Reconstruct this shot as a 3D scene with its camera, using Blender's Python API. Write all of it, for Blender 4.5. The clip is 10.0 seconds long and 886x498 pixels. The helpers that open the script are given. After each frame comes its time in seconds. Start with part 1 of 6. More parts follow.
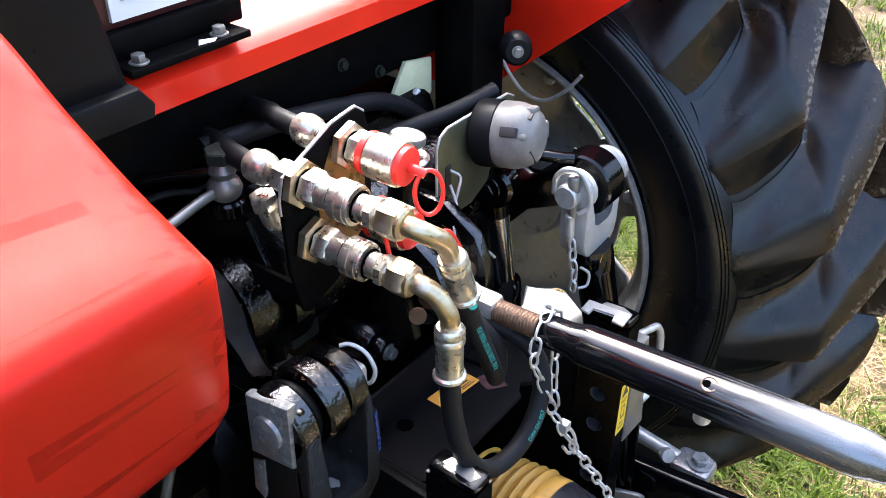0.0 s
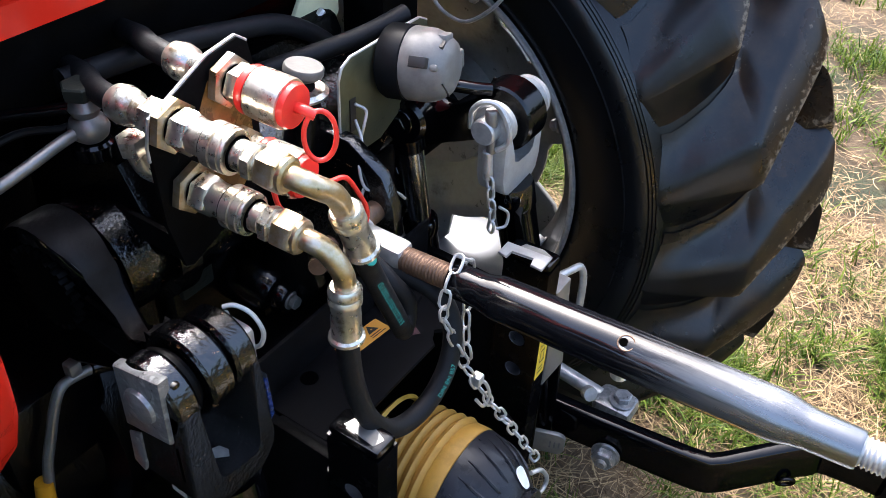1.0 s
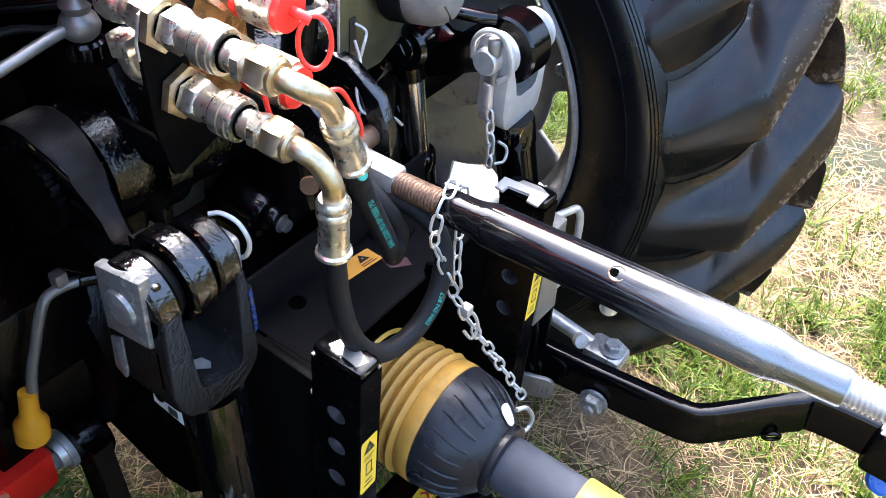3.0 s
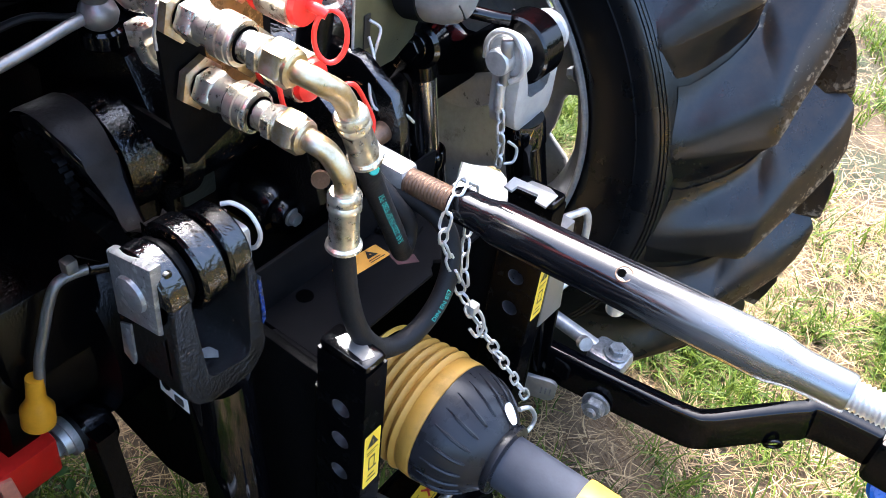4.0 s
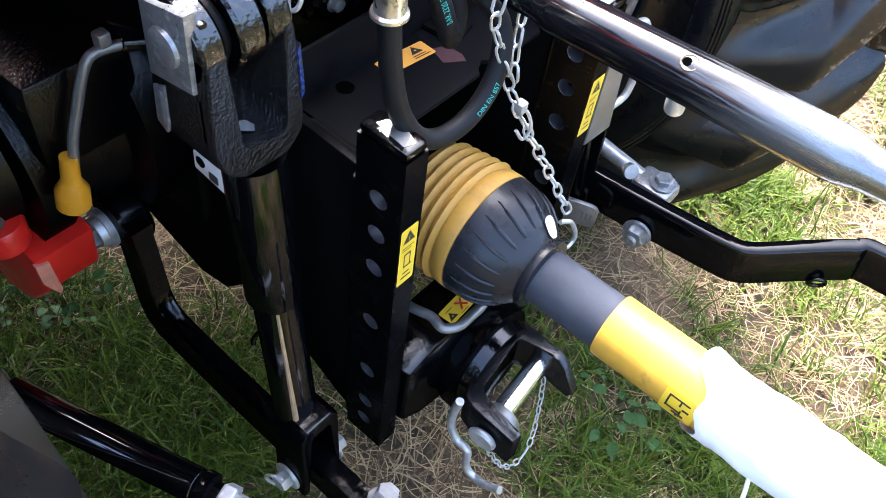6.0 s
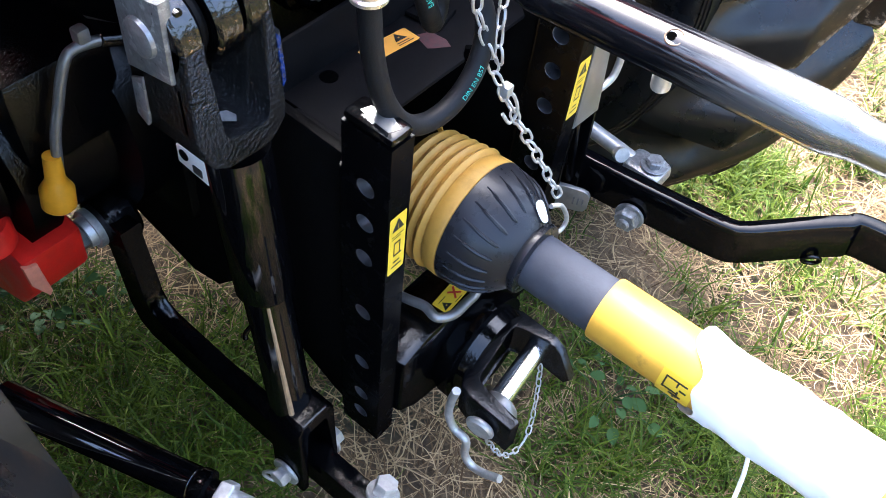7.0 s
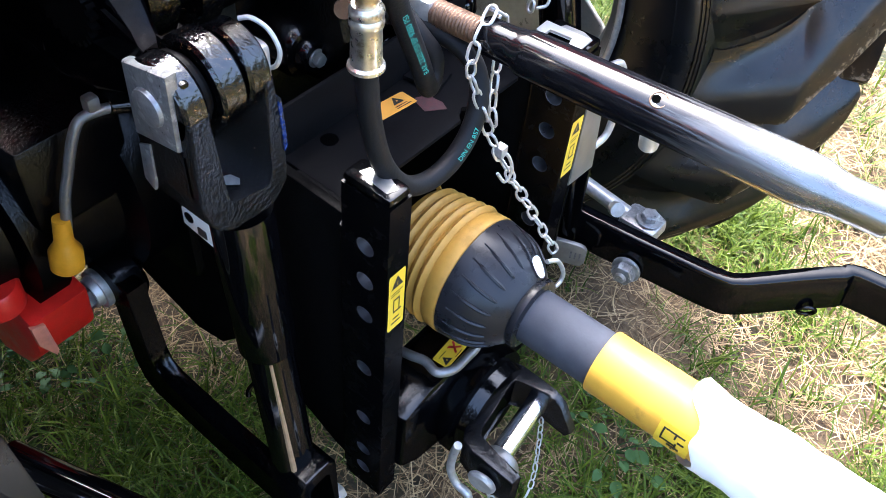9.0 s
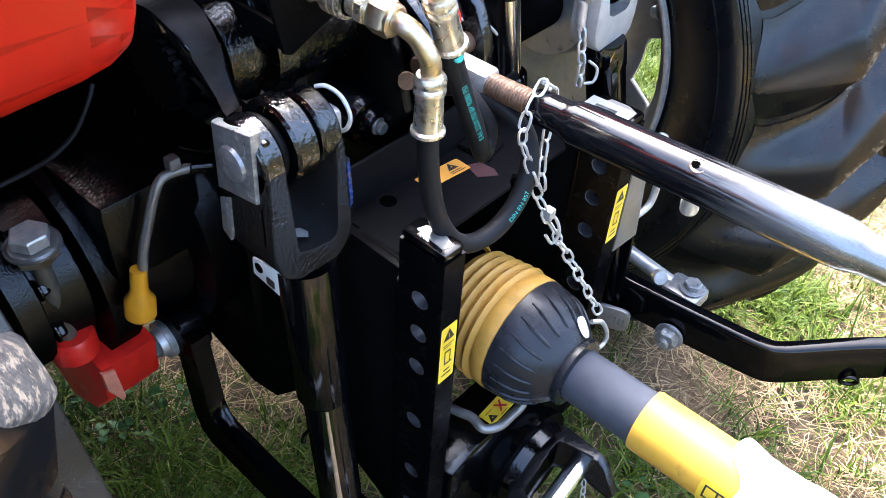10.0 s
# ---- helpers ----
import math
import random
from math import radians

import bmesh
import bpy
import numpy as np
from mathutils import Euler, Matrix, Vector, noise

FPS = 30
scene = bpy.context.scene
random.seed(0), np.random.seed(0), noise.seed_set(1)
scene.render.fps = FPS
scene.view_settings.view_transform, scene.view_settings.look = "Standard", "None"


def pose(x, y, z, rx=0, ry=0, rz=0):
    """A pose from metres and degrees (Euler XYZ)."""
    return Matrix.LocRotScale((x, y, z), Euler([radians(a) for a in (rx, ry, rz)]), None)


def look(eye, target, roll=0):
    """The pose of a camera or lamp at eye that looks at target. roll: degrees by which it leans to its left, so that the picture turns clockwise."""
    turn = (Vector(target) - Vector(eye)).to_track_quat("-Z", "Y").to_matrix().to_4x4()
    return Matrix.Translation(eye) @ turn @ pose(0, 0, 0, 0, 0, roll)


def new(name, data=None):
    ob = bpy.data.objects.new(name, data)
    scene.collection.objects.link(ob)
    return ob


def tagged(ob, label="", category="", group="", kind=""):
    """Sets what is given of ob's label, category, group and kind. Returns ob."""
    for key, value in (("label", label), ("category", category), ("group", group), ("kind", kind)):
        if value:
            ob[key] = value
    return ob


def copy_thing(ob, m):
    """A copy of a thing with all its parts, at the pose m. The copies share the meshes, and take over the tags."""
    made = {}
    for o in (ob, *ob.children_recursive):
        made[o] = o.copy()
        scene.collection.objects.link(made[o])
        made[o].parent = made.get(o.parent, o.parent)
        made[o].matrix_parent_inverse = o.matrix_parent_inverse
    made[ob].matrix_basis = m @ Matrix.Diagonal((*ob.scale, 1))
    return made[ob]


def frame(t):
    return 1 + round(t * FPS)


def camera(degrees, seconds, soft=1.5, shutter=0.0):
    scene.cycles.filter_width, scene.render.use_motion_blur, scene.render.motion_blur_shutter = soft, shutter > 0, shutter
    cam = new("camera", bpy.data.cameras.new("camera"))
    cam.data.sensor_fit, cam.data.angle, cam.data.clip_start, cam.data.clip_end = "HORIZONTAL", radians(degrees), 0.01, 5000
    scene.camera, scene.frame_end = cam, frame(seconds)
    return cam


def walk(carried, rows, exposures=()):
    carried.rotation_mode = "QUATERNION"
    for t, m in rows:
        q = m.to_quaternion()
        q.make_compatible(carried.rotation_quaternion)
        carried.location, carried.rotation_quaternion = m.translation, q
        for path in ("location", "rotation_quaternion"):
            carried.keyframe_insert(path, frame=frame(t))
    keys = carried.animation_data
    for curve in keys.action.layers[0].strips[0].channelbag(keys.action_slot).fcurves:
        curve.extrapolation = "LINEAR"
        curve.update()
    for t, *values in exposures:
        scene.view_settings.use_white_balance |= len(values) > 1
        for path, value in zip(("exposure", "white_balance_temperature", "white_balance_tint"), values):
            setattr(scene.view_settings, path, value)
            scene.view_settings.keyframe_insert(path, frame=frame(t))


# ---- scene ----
cam = camera(54.0, 10.0, soft=0.85)
PATH = [
    (0, (-0.684, -0.37, 1.608), (0.64, 0.636, 0.497), 0.1),
    (0.2, (-0.653, -0.35, 1.617), (0.721, 0.559, 0.484), 1.2),
    (0.5, (-0.613, -0.348, 1.613), (0.767, 0.488, 0.43), 1.1),
    (1, (-0.593, -0.349, 1.59), (0.716, 0.472, 0.32), 3.1),
    (1.5, (-0.591, -0.345, 1.571), (0.654, 0.482, 0.242), 3.4),
    (2, (-0.592, -0.358, 1.563), (0.672, 0.443, 0.236), 5.3),
    (3.5, (-0.603, -0.369, 1.551), (0.661, 0.424, 0.218), 6.2),
    (4, (-0.607, -0.37, 1.551), (0.654, 0.434, 0.223), 7.1),
    (4.5, (-0.608, -0.37, 1.551), (0.648, 0.438, 0.221), 7.2),
    (5, (-0.61, -0.372, 1.545), (0.606, 0.454, 0.189), 6.7),
    (5.5, (-0.621, -0.379, 1.527), (0.514, 0.459, 0.11), 6.5),
    (5.8, (-0.62, -0.376, 1.488), (0.449, 0.388, -0.019), 7.8),
    (6, (-0.624, -0.383, 1.476), (0.42, 0.32, -0.078), 9.3),
    (7.5, (-0.615, -0.392, 1.464), (0.429, 0.303, -0.094), 7.2),
    (8, (-0.611, -0.395, 1.471), (0.446, 0.324, -0.068), 7.0),
    (8.5, (-0.615, -0.398, 1.476), (0.461, 0.339, -0.041), 6.9),
    (9, (-0.626, -0.402, 1.485), (0.479, 0.362, 0.003), 6.2),
    (9.5, (-0.637, -0.405, 1.495), (0.507, 0.386, 0.058), 6.1),
    (10, (-0.676, -0.43, 1.509), (0.456, 0.497, 0.146), 4.2),
]
walk(cam, [(t, look(eye, target, roll)) for t, eye, target, roll in PATH], [(0, 1.42, 5900, 10), (0.5, 0.70, 5900, 10), (1, 0.95, 5900, 10), (1.5, 1.46, 5900, 10), (2, 1.70, 5900, 10), (3.5, 1.75, 5750, 10), (5, 1.76, 5750, 10), (5.5, 1.92, 5750, 10), (6, 1.98, 5750, 10), (9.5, 1.95, 5750, 10), (10, 2.05, 5750, 10)])

# ---- light ----
world = bpy.data.worlds.new("sky")
scene.world = world
world.use_nodes = True
_nt = world.node_tree
_sky = _nt.nodes.new("ShaderNodeTexSky")
_sky.sky_type = "NISHITA"
_sky.sun_disc = False
SUN_EL, SUN_AZ = radians(52), radians(40)      # azimuth clockwise from +Y
_sky.sun_elevation, _sky.sun_rotation = SUN_EL, SUN_AZ
_sky.air_density, _sky.dust_density = 1.0, 7.0
_bg = _nt.nodes["Background"]
_nt.links.new(_sky.outputs["Color"], _bg.inputs["Color"])
_bg.inputs["Strength"].default_value = 0.44
sun = new("sun", bpy.data.lights.new("sun", "SUN"))
sun.data.energy, sun.data.angle, sun.data.color = 3.8, radians(11), (1.0, 0.97, 0.93)
_dir = Vector((math.sin(SUN_AZ) * math.cos(SUN_EL), math.cos(SUN_AZ) * math.cos(SUN_EL), math.sin(SUN_EL)))
sun.matrix_world = look(_dir * 20, (0, 0, 0))

# ---- materials ----


def rgb(c):
    return (c[0], c[1], c[2], 1.0)


def material(name, color, rough=0.5, metal=0.0, var=0.25, scale=40.0, bump=0.1, bump_scale=300.0, coat=0.0,
             second=None, second_scale=14.0, second_at=0.62, second_soft=0.06, second_rough=None, second_metal=None,
             axis=None, spec=0.5, bump_depth=0.002, gloss=0.0, stretch=None):
    """A surface with fine grain, mottling, and if wanted a second layer (rust, dirt, bare metal) in patches."""
    m = bpy.data.materials.new(name)
    m.use_nodes = True
    nt = m.node_tree
    b = nt.nodes["Principled BSDF"]
    b.inputs["Specular IOR Level"].default_value = spec
    tc = nt.nodes.new("ShaderNodeNewGeometry")
    n1 = nt.nodes.new("ShaderNodeTexNoise")
    n1.inputs["Scale"].default_value, n1.inputs["Detail"].default_value = scale, 6
    n1.inputs["Roughness"].default_value = 0.65
    nt.links.new(tc.outputs["Position"], n1.inputs["Vector"])
    ramp = nt.nodes.new("ShaderNodeMapRange")
    ramp.inputs["From Min"].default_value, ramp.inputs["From Max"].default_value = 0.3, 0.7
    ramp.inputs["To Min"].default_value, ramp.inputs["To Max"].default_value = 1 - var, 1 + var
    nt.links.new(n1.outputs["Fac"], ramp.inputs["Value"])
    mul = nt.nodes.new("ShaderNodeVectorMath")
    mul.operation = "SCALE"
    mul.inputs[0].default_value = color
    nt.links.new(ramp.outputs["Result"], mul.inputs["Scale"])
    out = mul.outputs["Vector"]
    rr = nt.nodes.new("ShaderNodeMapRange")
    rr.inputs["From Min"].default_value, rr.inputs["From Max"].default_value = 0.3, 0.7
    rr.inputs["To Min"].default_value, rr.inputs["To Max"].default_value = max(0.03, rough * 0.75), min(1, rough * 1.25)
    nt.links.new(n1.outputs["Fac"], rr.inputs["Value"])
    rough_out = rr.outputs["Result"]
    b.inputs["Metallic"].default_value = metal
    if second is not None:
        n2 = nt.nodes.new("ShaderNodeTexNoise")
        n2.inputs["Scale"].default_value, n2.inputs["Detail"].default_value = second_scale, 8
        n2.inputs["Roughness"].default_value = 0.7
        nt.links.new(tc.outputs["Position"], n2.inputs["Vector"])
        if stretch is not None:     # streaks drawn out along an axis
            sv = nt.nodes.new("ShaderNodeVectorMath")
            sv.operation = "MULTIPLY"
            sv.inputs[1].default_value = stretch
            nt.links.new(tc.outputs["Position"], sv.inputs[0])
            nt.links.new(sv.outputs["Vector"], n2.inputs["Vector"])
        src = n2.outputs["Fac"]
        if axis is not None:
            # wear that grows along the length of the thing
            sep = nt.nodes.new("ShaderNodeSeparateXYZ")
            nt.links.new(tc.outputs["Position"], sep.inputs["Vector"])
            mr = nt.nodes.new("ShaderNodeMapRange")
            mr.inputs["From Min"].default_value, mr.inputs["From Max"].default_value = axis[1], axis[2]
            mr.inputs["To Min"].default_value, mr.inputs["To Max"].default_value = -axis[3], axis[3]
            nt.links.new(sep.outputs[axis[0]], mr.inputs["Value"])
            ad = nt.nodes.new("ShaderNodeMath")
            nt.links.new(src, ad.inputs[0])
            nt.links.new(mr.outputs["Result"], ad.inputs[1])
            src = ad.outputs["Value"]
        f = nt.nodes.new("ShaderNodeMapRange")
        f.interpolation_type = "SMOOTHSTEP"
        f.inputs["From Min"].default_value, f.inputs["From Max"].default_value = second_at - second_soft, second_at + second_soft
        nt.links.new(src, f.inputs["Value"])
        mix = nt.nodes.new("ShaderNodeMix")
        mix.data_type = "RGBA"
        nt.links.new(f.outputs["Result"], mix.inputs["Factor"])
        nt.links.new(out, mix.inputs[6])
        mix.inputs[7].default_value = rgb(second)
        out = mix.outputs[2]
        mx = nt.nodes.new("ShaderNodeMix")
        nt.links.new(f.outputs["Result"], mx.inputs["Factor"])
        nt.links.new(rough_out, mx.inputs[2])
        mx.inputs[3].default_value = second_rough if second_rough is not None else 0.8
        rough_out = mx.outputs[0]
        mm = nt.nodes.new("ShaderNodeMix")
        nt.links.new(f.outputs["Result"], mm.inputs["Factor"])
        mm.inputs[2].default_value = metal
        mm.inputs[3].default_value = second_metal if second_metal is not None else 0.0
        nt.links.new(mm.outputs[0], b.inputs["Metallic"])
    nt.links.new(out, b.inputs["Base Color"])
    nt.links.new(rough_out, b.inputs["Roughness"])
    b.inputs["Coat Weight"].default_value = coat
    b.inputs["Coat Roughness"].default_value = 0.24
    if bump:
        n3 = nt.nodes.new("ShaderNodeTexNoise")
        n3.inputs["Scale"].default_value, n3.inputs["Detail"].default_value = bump_scale, 4
        nt.links.new(tc.outputs["Position"], n3.inputs["Vector"])
        bp = nt.nodes.new("ShaderNodeBump")
        bp.inputs["Strength"].default_value, bp.inputs["Distance"].default_value = bump, bump_depth
        nt.links.new(n3.outputs["Fac"], bp.inputs["Height"])
        nt.links.new(bp.outputs["Normal"], b.inputs["Normal"])
    if gloss:       # an even lacquer over the base, in place of the base's own gloss
        b.inputs["Specular IOR Level"].default_value = 0.0
        gl = nt.nodes.new("ShaderNodeBsdfGlossy")
        nt.links.new(rough_out, gl.inputs["Roughness"])
        if bump:
            nt.links.new(bp.outputs["Normal"], gl.inputs["Normal"])
        mx = nt.nodes.new("ShaderNodeMixShader")
        mx.inputs["Fac"].default_value = gloss
        nt.links.new(b.outputs["BSDF"], mx.inputs[1])
        nt.links.new(gl.outputs["BSDF"], mx.inputs[2])
        nt.links.new(mx.outputs["Shader"], nt.nodes["Material Output"].inputs["Surface"])
    return m


BLACK = material("glossy_black_paint", (0.0013, 0.0013, 0.0016), 0.11, gloss=0.045, bump=0.30, bump_scale=150, bump_depth=0.0012, var=0.4,
                 second=(0.035, 0.027, 0.020), second_scale=70, second_at=0.79, second_soft=0.02)
EDGE = material("worn_bright_black_edge", (0.14, 0.14, 0.15), 0.40, 0.3, var=0.5, scale=120, bump=0.3)
CAST = material("painted_black_casting", (0.0013, 0.0013, 0.0016), 0.06, gloss=0.032, bump=0.8, bump_scale=330, bump_depth=0.0010, var=0.4,
                second=(0.10, 0.052, 0.024), second_scale=60, second_at=0.755, second_soft=0.02)
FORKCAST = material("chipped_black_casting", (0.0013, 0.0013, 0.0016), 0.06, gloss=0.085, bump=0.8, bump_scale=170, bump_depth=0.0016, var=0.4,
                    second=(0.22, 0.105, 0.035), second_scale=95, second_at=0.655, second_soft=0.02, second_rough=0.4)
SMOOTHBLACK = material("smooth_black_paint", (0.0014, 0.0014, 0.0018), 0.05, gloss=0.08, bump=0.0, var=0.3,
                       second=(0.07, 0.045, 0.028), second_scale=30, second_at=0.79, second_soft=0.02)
LINKPAINT = material("glossy_black_link_paint", (0.0015, 0.0015, 0.002), 0.08, gloss=0.032, bump=0.10, bump_scale=90, var=0.4,
                     second=(0.05, 0.035, 0.024), second_scale=50, second_at=0.76, second_soft=0.03)
RAILPAINT = material("satin_black_rail_paint", (0.0014, 0.0014, 0.0018), 0.25, gloss=0.026, bump=0.08, bump_scale=90, var=0.3,
                     second=(0.10, 0.07, 0.05), second_scale=60, second_at=0.79, second_soft=0.02)
CLEVISPAINT = material("worn_black_forging", (0.0035, 0.0035, 0.0042), 0.22, gloss=0.060, bump=0.4, bump_scale=220, var=0.4,
                       second=(0.11, 0.10, 0.10), second_scale=60, second_at=0.75, second_soft=0.05, second_rough=0.4)
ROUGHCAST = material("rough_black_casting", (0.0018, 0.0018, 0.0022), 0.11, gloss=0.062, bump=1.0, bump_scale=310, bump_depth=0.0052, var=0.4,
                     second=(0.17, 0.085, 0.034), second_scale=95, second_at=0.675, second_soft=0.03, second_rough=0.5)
SATIN = material("satin_black_steel", (0.0028, 0.0027, 0.0027), 0.4, gloss=0.005, bump=0.25, bump_scale=260, var=0.3)
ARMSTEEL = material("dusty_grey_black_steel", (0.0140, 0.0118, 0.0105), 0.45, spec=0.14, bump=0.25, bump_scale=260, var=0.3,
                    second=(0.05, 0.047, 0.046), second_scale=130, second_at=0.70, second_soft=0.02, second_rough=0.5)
DUSTY = material("dusty_dark_steel", (0.016, 0.018, 0.014), 0.5, spec=0.2, bump=0.3, bump_scale=180, var=0.45, scale=25)
VOID = material("dark_opening", (0.001, 0.001, 0.001), 0.9, spec=0.0, var=0.0, bump=0.0)
HOLEWALL = material("dull_hole_wall", (0.15, 0.15, 0.165), 0.35, 0.8, var=0.3)
DECK = material("dusty_black_sheet", (0.0055, 0.0052, 0.0055), 0.65, bump=0.08, var=0.35, spec=0.04,
                second=(0.07, 0.035, 0.03), second_scale=16, second_at=0.77, second_soft=0.05, second_rough=0.7)
ZINC = material("zinc_plated_steel", (0.70, 0.645, 0.54), 0.30, 0.9, var=0.2, scale=90, bump=0.08,
                second=(0.30, 0.235, 0.15), second_scale=60, second_at=0.60, second_soft=0.08, second_rough=0.36, second_metal=1.0)
YZINC = material("yellow_passivated_steel", (0.50, 0.38, 0.20), 0.32, 0.95, var=0.25, scale=60, bump=0.06,
                 second=(0.62, 0.55, 0.45), second_scale=28, second_at=0.55, second_soft=0.12, second_rough=0.40, second_metal=0.9)
GALV = material("galvanised_steel", (0.49, 0.475, 0.45), 0.40, 0.62, var=0.22, scale=70, bump=0.15,
                second=(0.30, 0.28, 0.25), second_scale=60, second_at=0.66, second_soft=0.06, second_rough=0.5, second_metal=0.4)
MATTEZINC = material("matt_galvanised_casting", (0.36, 0.345, 0.32), 0.55, 0.25, var=0.18, scale=60, bump=0.25, bump_scale=200,
                     second=(0.34, 0.32, 0.29), second_scale=45, second_at=0.66, second_soft=0.06, second_rough=0.6)
PLATED = material("mottled_plated_steel", (0.27, 0.27, 0.265), 0.34, 0.6, var=0.35, scale=110, bump=0.35, bump_scale=160,
                  second=(0.48, 0.48, 0.47), second_scale=80, second_at=0.60, second_soft=0.05, second_rough=0.35, second_metal=0.6)
CHROME = material("bright_steel_rod", (0.84, 0.84, 0.86), 0.20, 1.0, var=0.05, bump=0.0)
RUST = material("rusty_thread", (0.13, 0.075, 0.045), 0.5, 0.5, var=0.35, scale=90, bump=0.3)
TOPTUBE = material("worn_black_tube", (0.004, 0.004, 0.005), 0.10, gloss=0.055, bump=0.05, bump_scale=100, var=0.3,
                   second=(0.21, 0.21, 0.21), second_scale=110, second_at=0.58, second_soft=0.30, second_rough=0.30, second_metal=1.0,
                   axis=("Y", -0.10, -0.44, 0.50), stretch=(1.0, 0.05, 1.0))
RED = material("red_tractor_paint", (0.72, 0.020, 0.006), 0.42, spec=0.06, var=0.04, scale=14, bump=0.012, coat=0.50)
REDCAST = material("red_painted_bracket", (0.70, 0.018, 0.010), 0.38, var=0.15, bump=0.2, coat=0.1)
REDPLASTIC = material("red_plastic", (0.72, 0.03, 0.02), 0.35, var=0.08, bump=0.03)
YELLOW = material("yellow_plastic", (0.60, 0.340, 0.043), 0.48, spec=0.28, var=0.10, scale=25, bump=0.03,
                  second=(0.34, 0.19, 0.035), second_scale=22, second_at=0.66, second_soft=0.1)
GRIPYELLOW = material("orange_yellow_plastic", (0.66, 0.285, 0.012), 0.5, spec=0.25, var=0.14, scale=40, bump=0.05,
                      second=(0.30, 0.16, 0.03), second_scale=90, second_at=0.70, second_soft=0.04)
OCHRE = material("ochre_plastic", (0.40, 0.215, 0.040), 0.42, spec=0.28, var=0.12, scale=25, bump=0.03,
                 second=(0.28, 0.145, 0.028), second_scale=22, second_at=0.64, second_soft=0.1)
DARKPLASTIC = material("dark_grey_plastic", (0.013, 0.013, 0.0155), 0.30, spec=0.30, var=0.2, scale=30, bump=0.06)
TUBEPLASTIC = material("scuffed_grey_plastic", (0.056, 0.059, 0.070), 0.62, spec=0.06, var=0.2, scale=30, bump=0.06,
                       second=(0.42, 0.41, 0.40), second_scale=120, second_at=0.735, second_soft=0.015)
WHITE = material("white_plastic_film", (0.82, 0.82, 0.80), 0.4, var=0.04, scale=15, bump=0.15, bump_scale=40)
HOSE = material("black_hose_rubber", (0.0075, 0.0075, 0.0082), 0.55, spec=0.20, var=0.15, bump=0.15, bump_scale=400)
def rubber_material():
    """Tyre rubber; the mesh's own "mud" value says where soil has dried on the tread bars and in the hollows."""
    m = material("tyre_rubber", (0.0048, 0.0051, 0.0058), 0.30, gloss=0.044, var=0.3, scale=9, bump=0.12, bump_scale=140)
    nt = m.node_tree
    b = nt.nodes["Principled BSDF"]
    base, rough = b.inputs["Base Color"].links[0].from_socket, b.inputs["Roughness"].links[0].from_socket
    at_ = nt.nodes.new("ShaderNodeAttribute")
    at_.attribute_name = "mud"
    geo = nt.nodes.new("ShaderNodeNewGeometry")
    for scale, lo, hi, amount, color, gloss in ((26, 0.55, 1.08, 0.85, (0.040, 0.023, 0.011), 0.40), (110, 1.02, 1.16, 0.9, (0.22, 0.165, 0.11), 0.9)):
        n = nt.nodes.new("ShaderNodeTexNoise")
        n.inputs["Scale"].default_value, n.inputs["Detail"].default_value, n.inputs["Roughness"].default_value = scale, 8, 0.7
        nt.links.new(geo.outputs["Position"], n.inputs["Vector"])
        ad = nt.nodes.new("ShaderNodeMath")
        nt.links.new(n.outputs["Fac"], ad.inputs[0])
        nt.links.new(at_.outputs["Fac"], ad.inputs[1])
        f = nt.nodes.new("ShaderNodeMapRange")
        f.interpolation_type = "SMOOTHSTEP"
        f.inputs["From Min"].default_value, f.inputs["From Max"].default_value, f.inputs["To Max"].default_value = lo, hi, amount
        nt.links.new(ad.outputs["Value"], f.inputs["Value"])
        mix = nt.nodes.new("ShaderNodeMix")
        mix.data_type = "RGBA"
        nt.links.new(f.outputs["Result"], mix.inputs["Factor"])
        nt.links.new(base, mix.inputs[6])
        mix.inputs[7].default_value = rgb(color)
        base = mix.outputs[2]
        mr = nt.nodes.new("ShaderNodeMix")
        nt.links.new(f.outputs["Result"], mr.inputs["Factor"])
        nt.links.new(rough, mr.inputs[2])
        mr.inputs[3].default_value = gloss
        rough = mr.outputs[0]
    nt.links.new(base, b.inputs["Base Color"])
    nt.links.new(rough, b.inputs["Roughness"])
    return m


RUBBER = rubber_material()
MUDCAKE = material("dried_mud_cake", (0.050, 0.046, 0.044), 0.9, var=0.5, scale=60, bump=0.8, bump_scale=120, bump_depth=0.004,
                   second=(0.22, 0.18, 0.135), second_scale=75, second_at=0.56, second_soft=0.05, second_rough=0.95)
RIMPAINT = material("silver_rim_paint", (0.15, 0.15, 0.155), 0.36, 0.5, var=0.1, bump=0.03)
DISCPAINT = material("dark_grey_disc_paint", (0.30, 0.295, 0.28), 0.34, 0.5, var=0.15, bump=0.05,
                     second=(0.10, 0.075, 0.05), second_scale=12, second_at=0.68, second_soft=0.1)
SHEET = material("black_plastic_cover", (0.006, 0.0063, 0.007), 0.35, gloss=0.015, var=0.12, bump=0.08, bump_scale=500)
LABEL = material("yellow_label", (0.78, 0.52, 0.03), 0.4, var=0.05, bump=0.0)
ORANGELABEL = material("orange_label", (0.75, 0.34, 0.05), 0.4, var=0.06, bump=0.0)
INK = material("black_print", (0.015, 0.013, 0.012), 0.5, var=0.1, bump=0.0)
REDINK = material("red_print", (0.5, 0.02, 0.02), 0.5, var=0.1, bump=0.0)
GREENINK = material("green_print", (0.05, 0.42, 0.34), 0.5, var=0.1, bump=0.0)
PAPER = material("white_paper", (0.80, 0.78, 0.74), 0.6, var=0.03, bump=0.0)
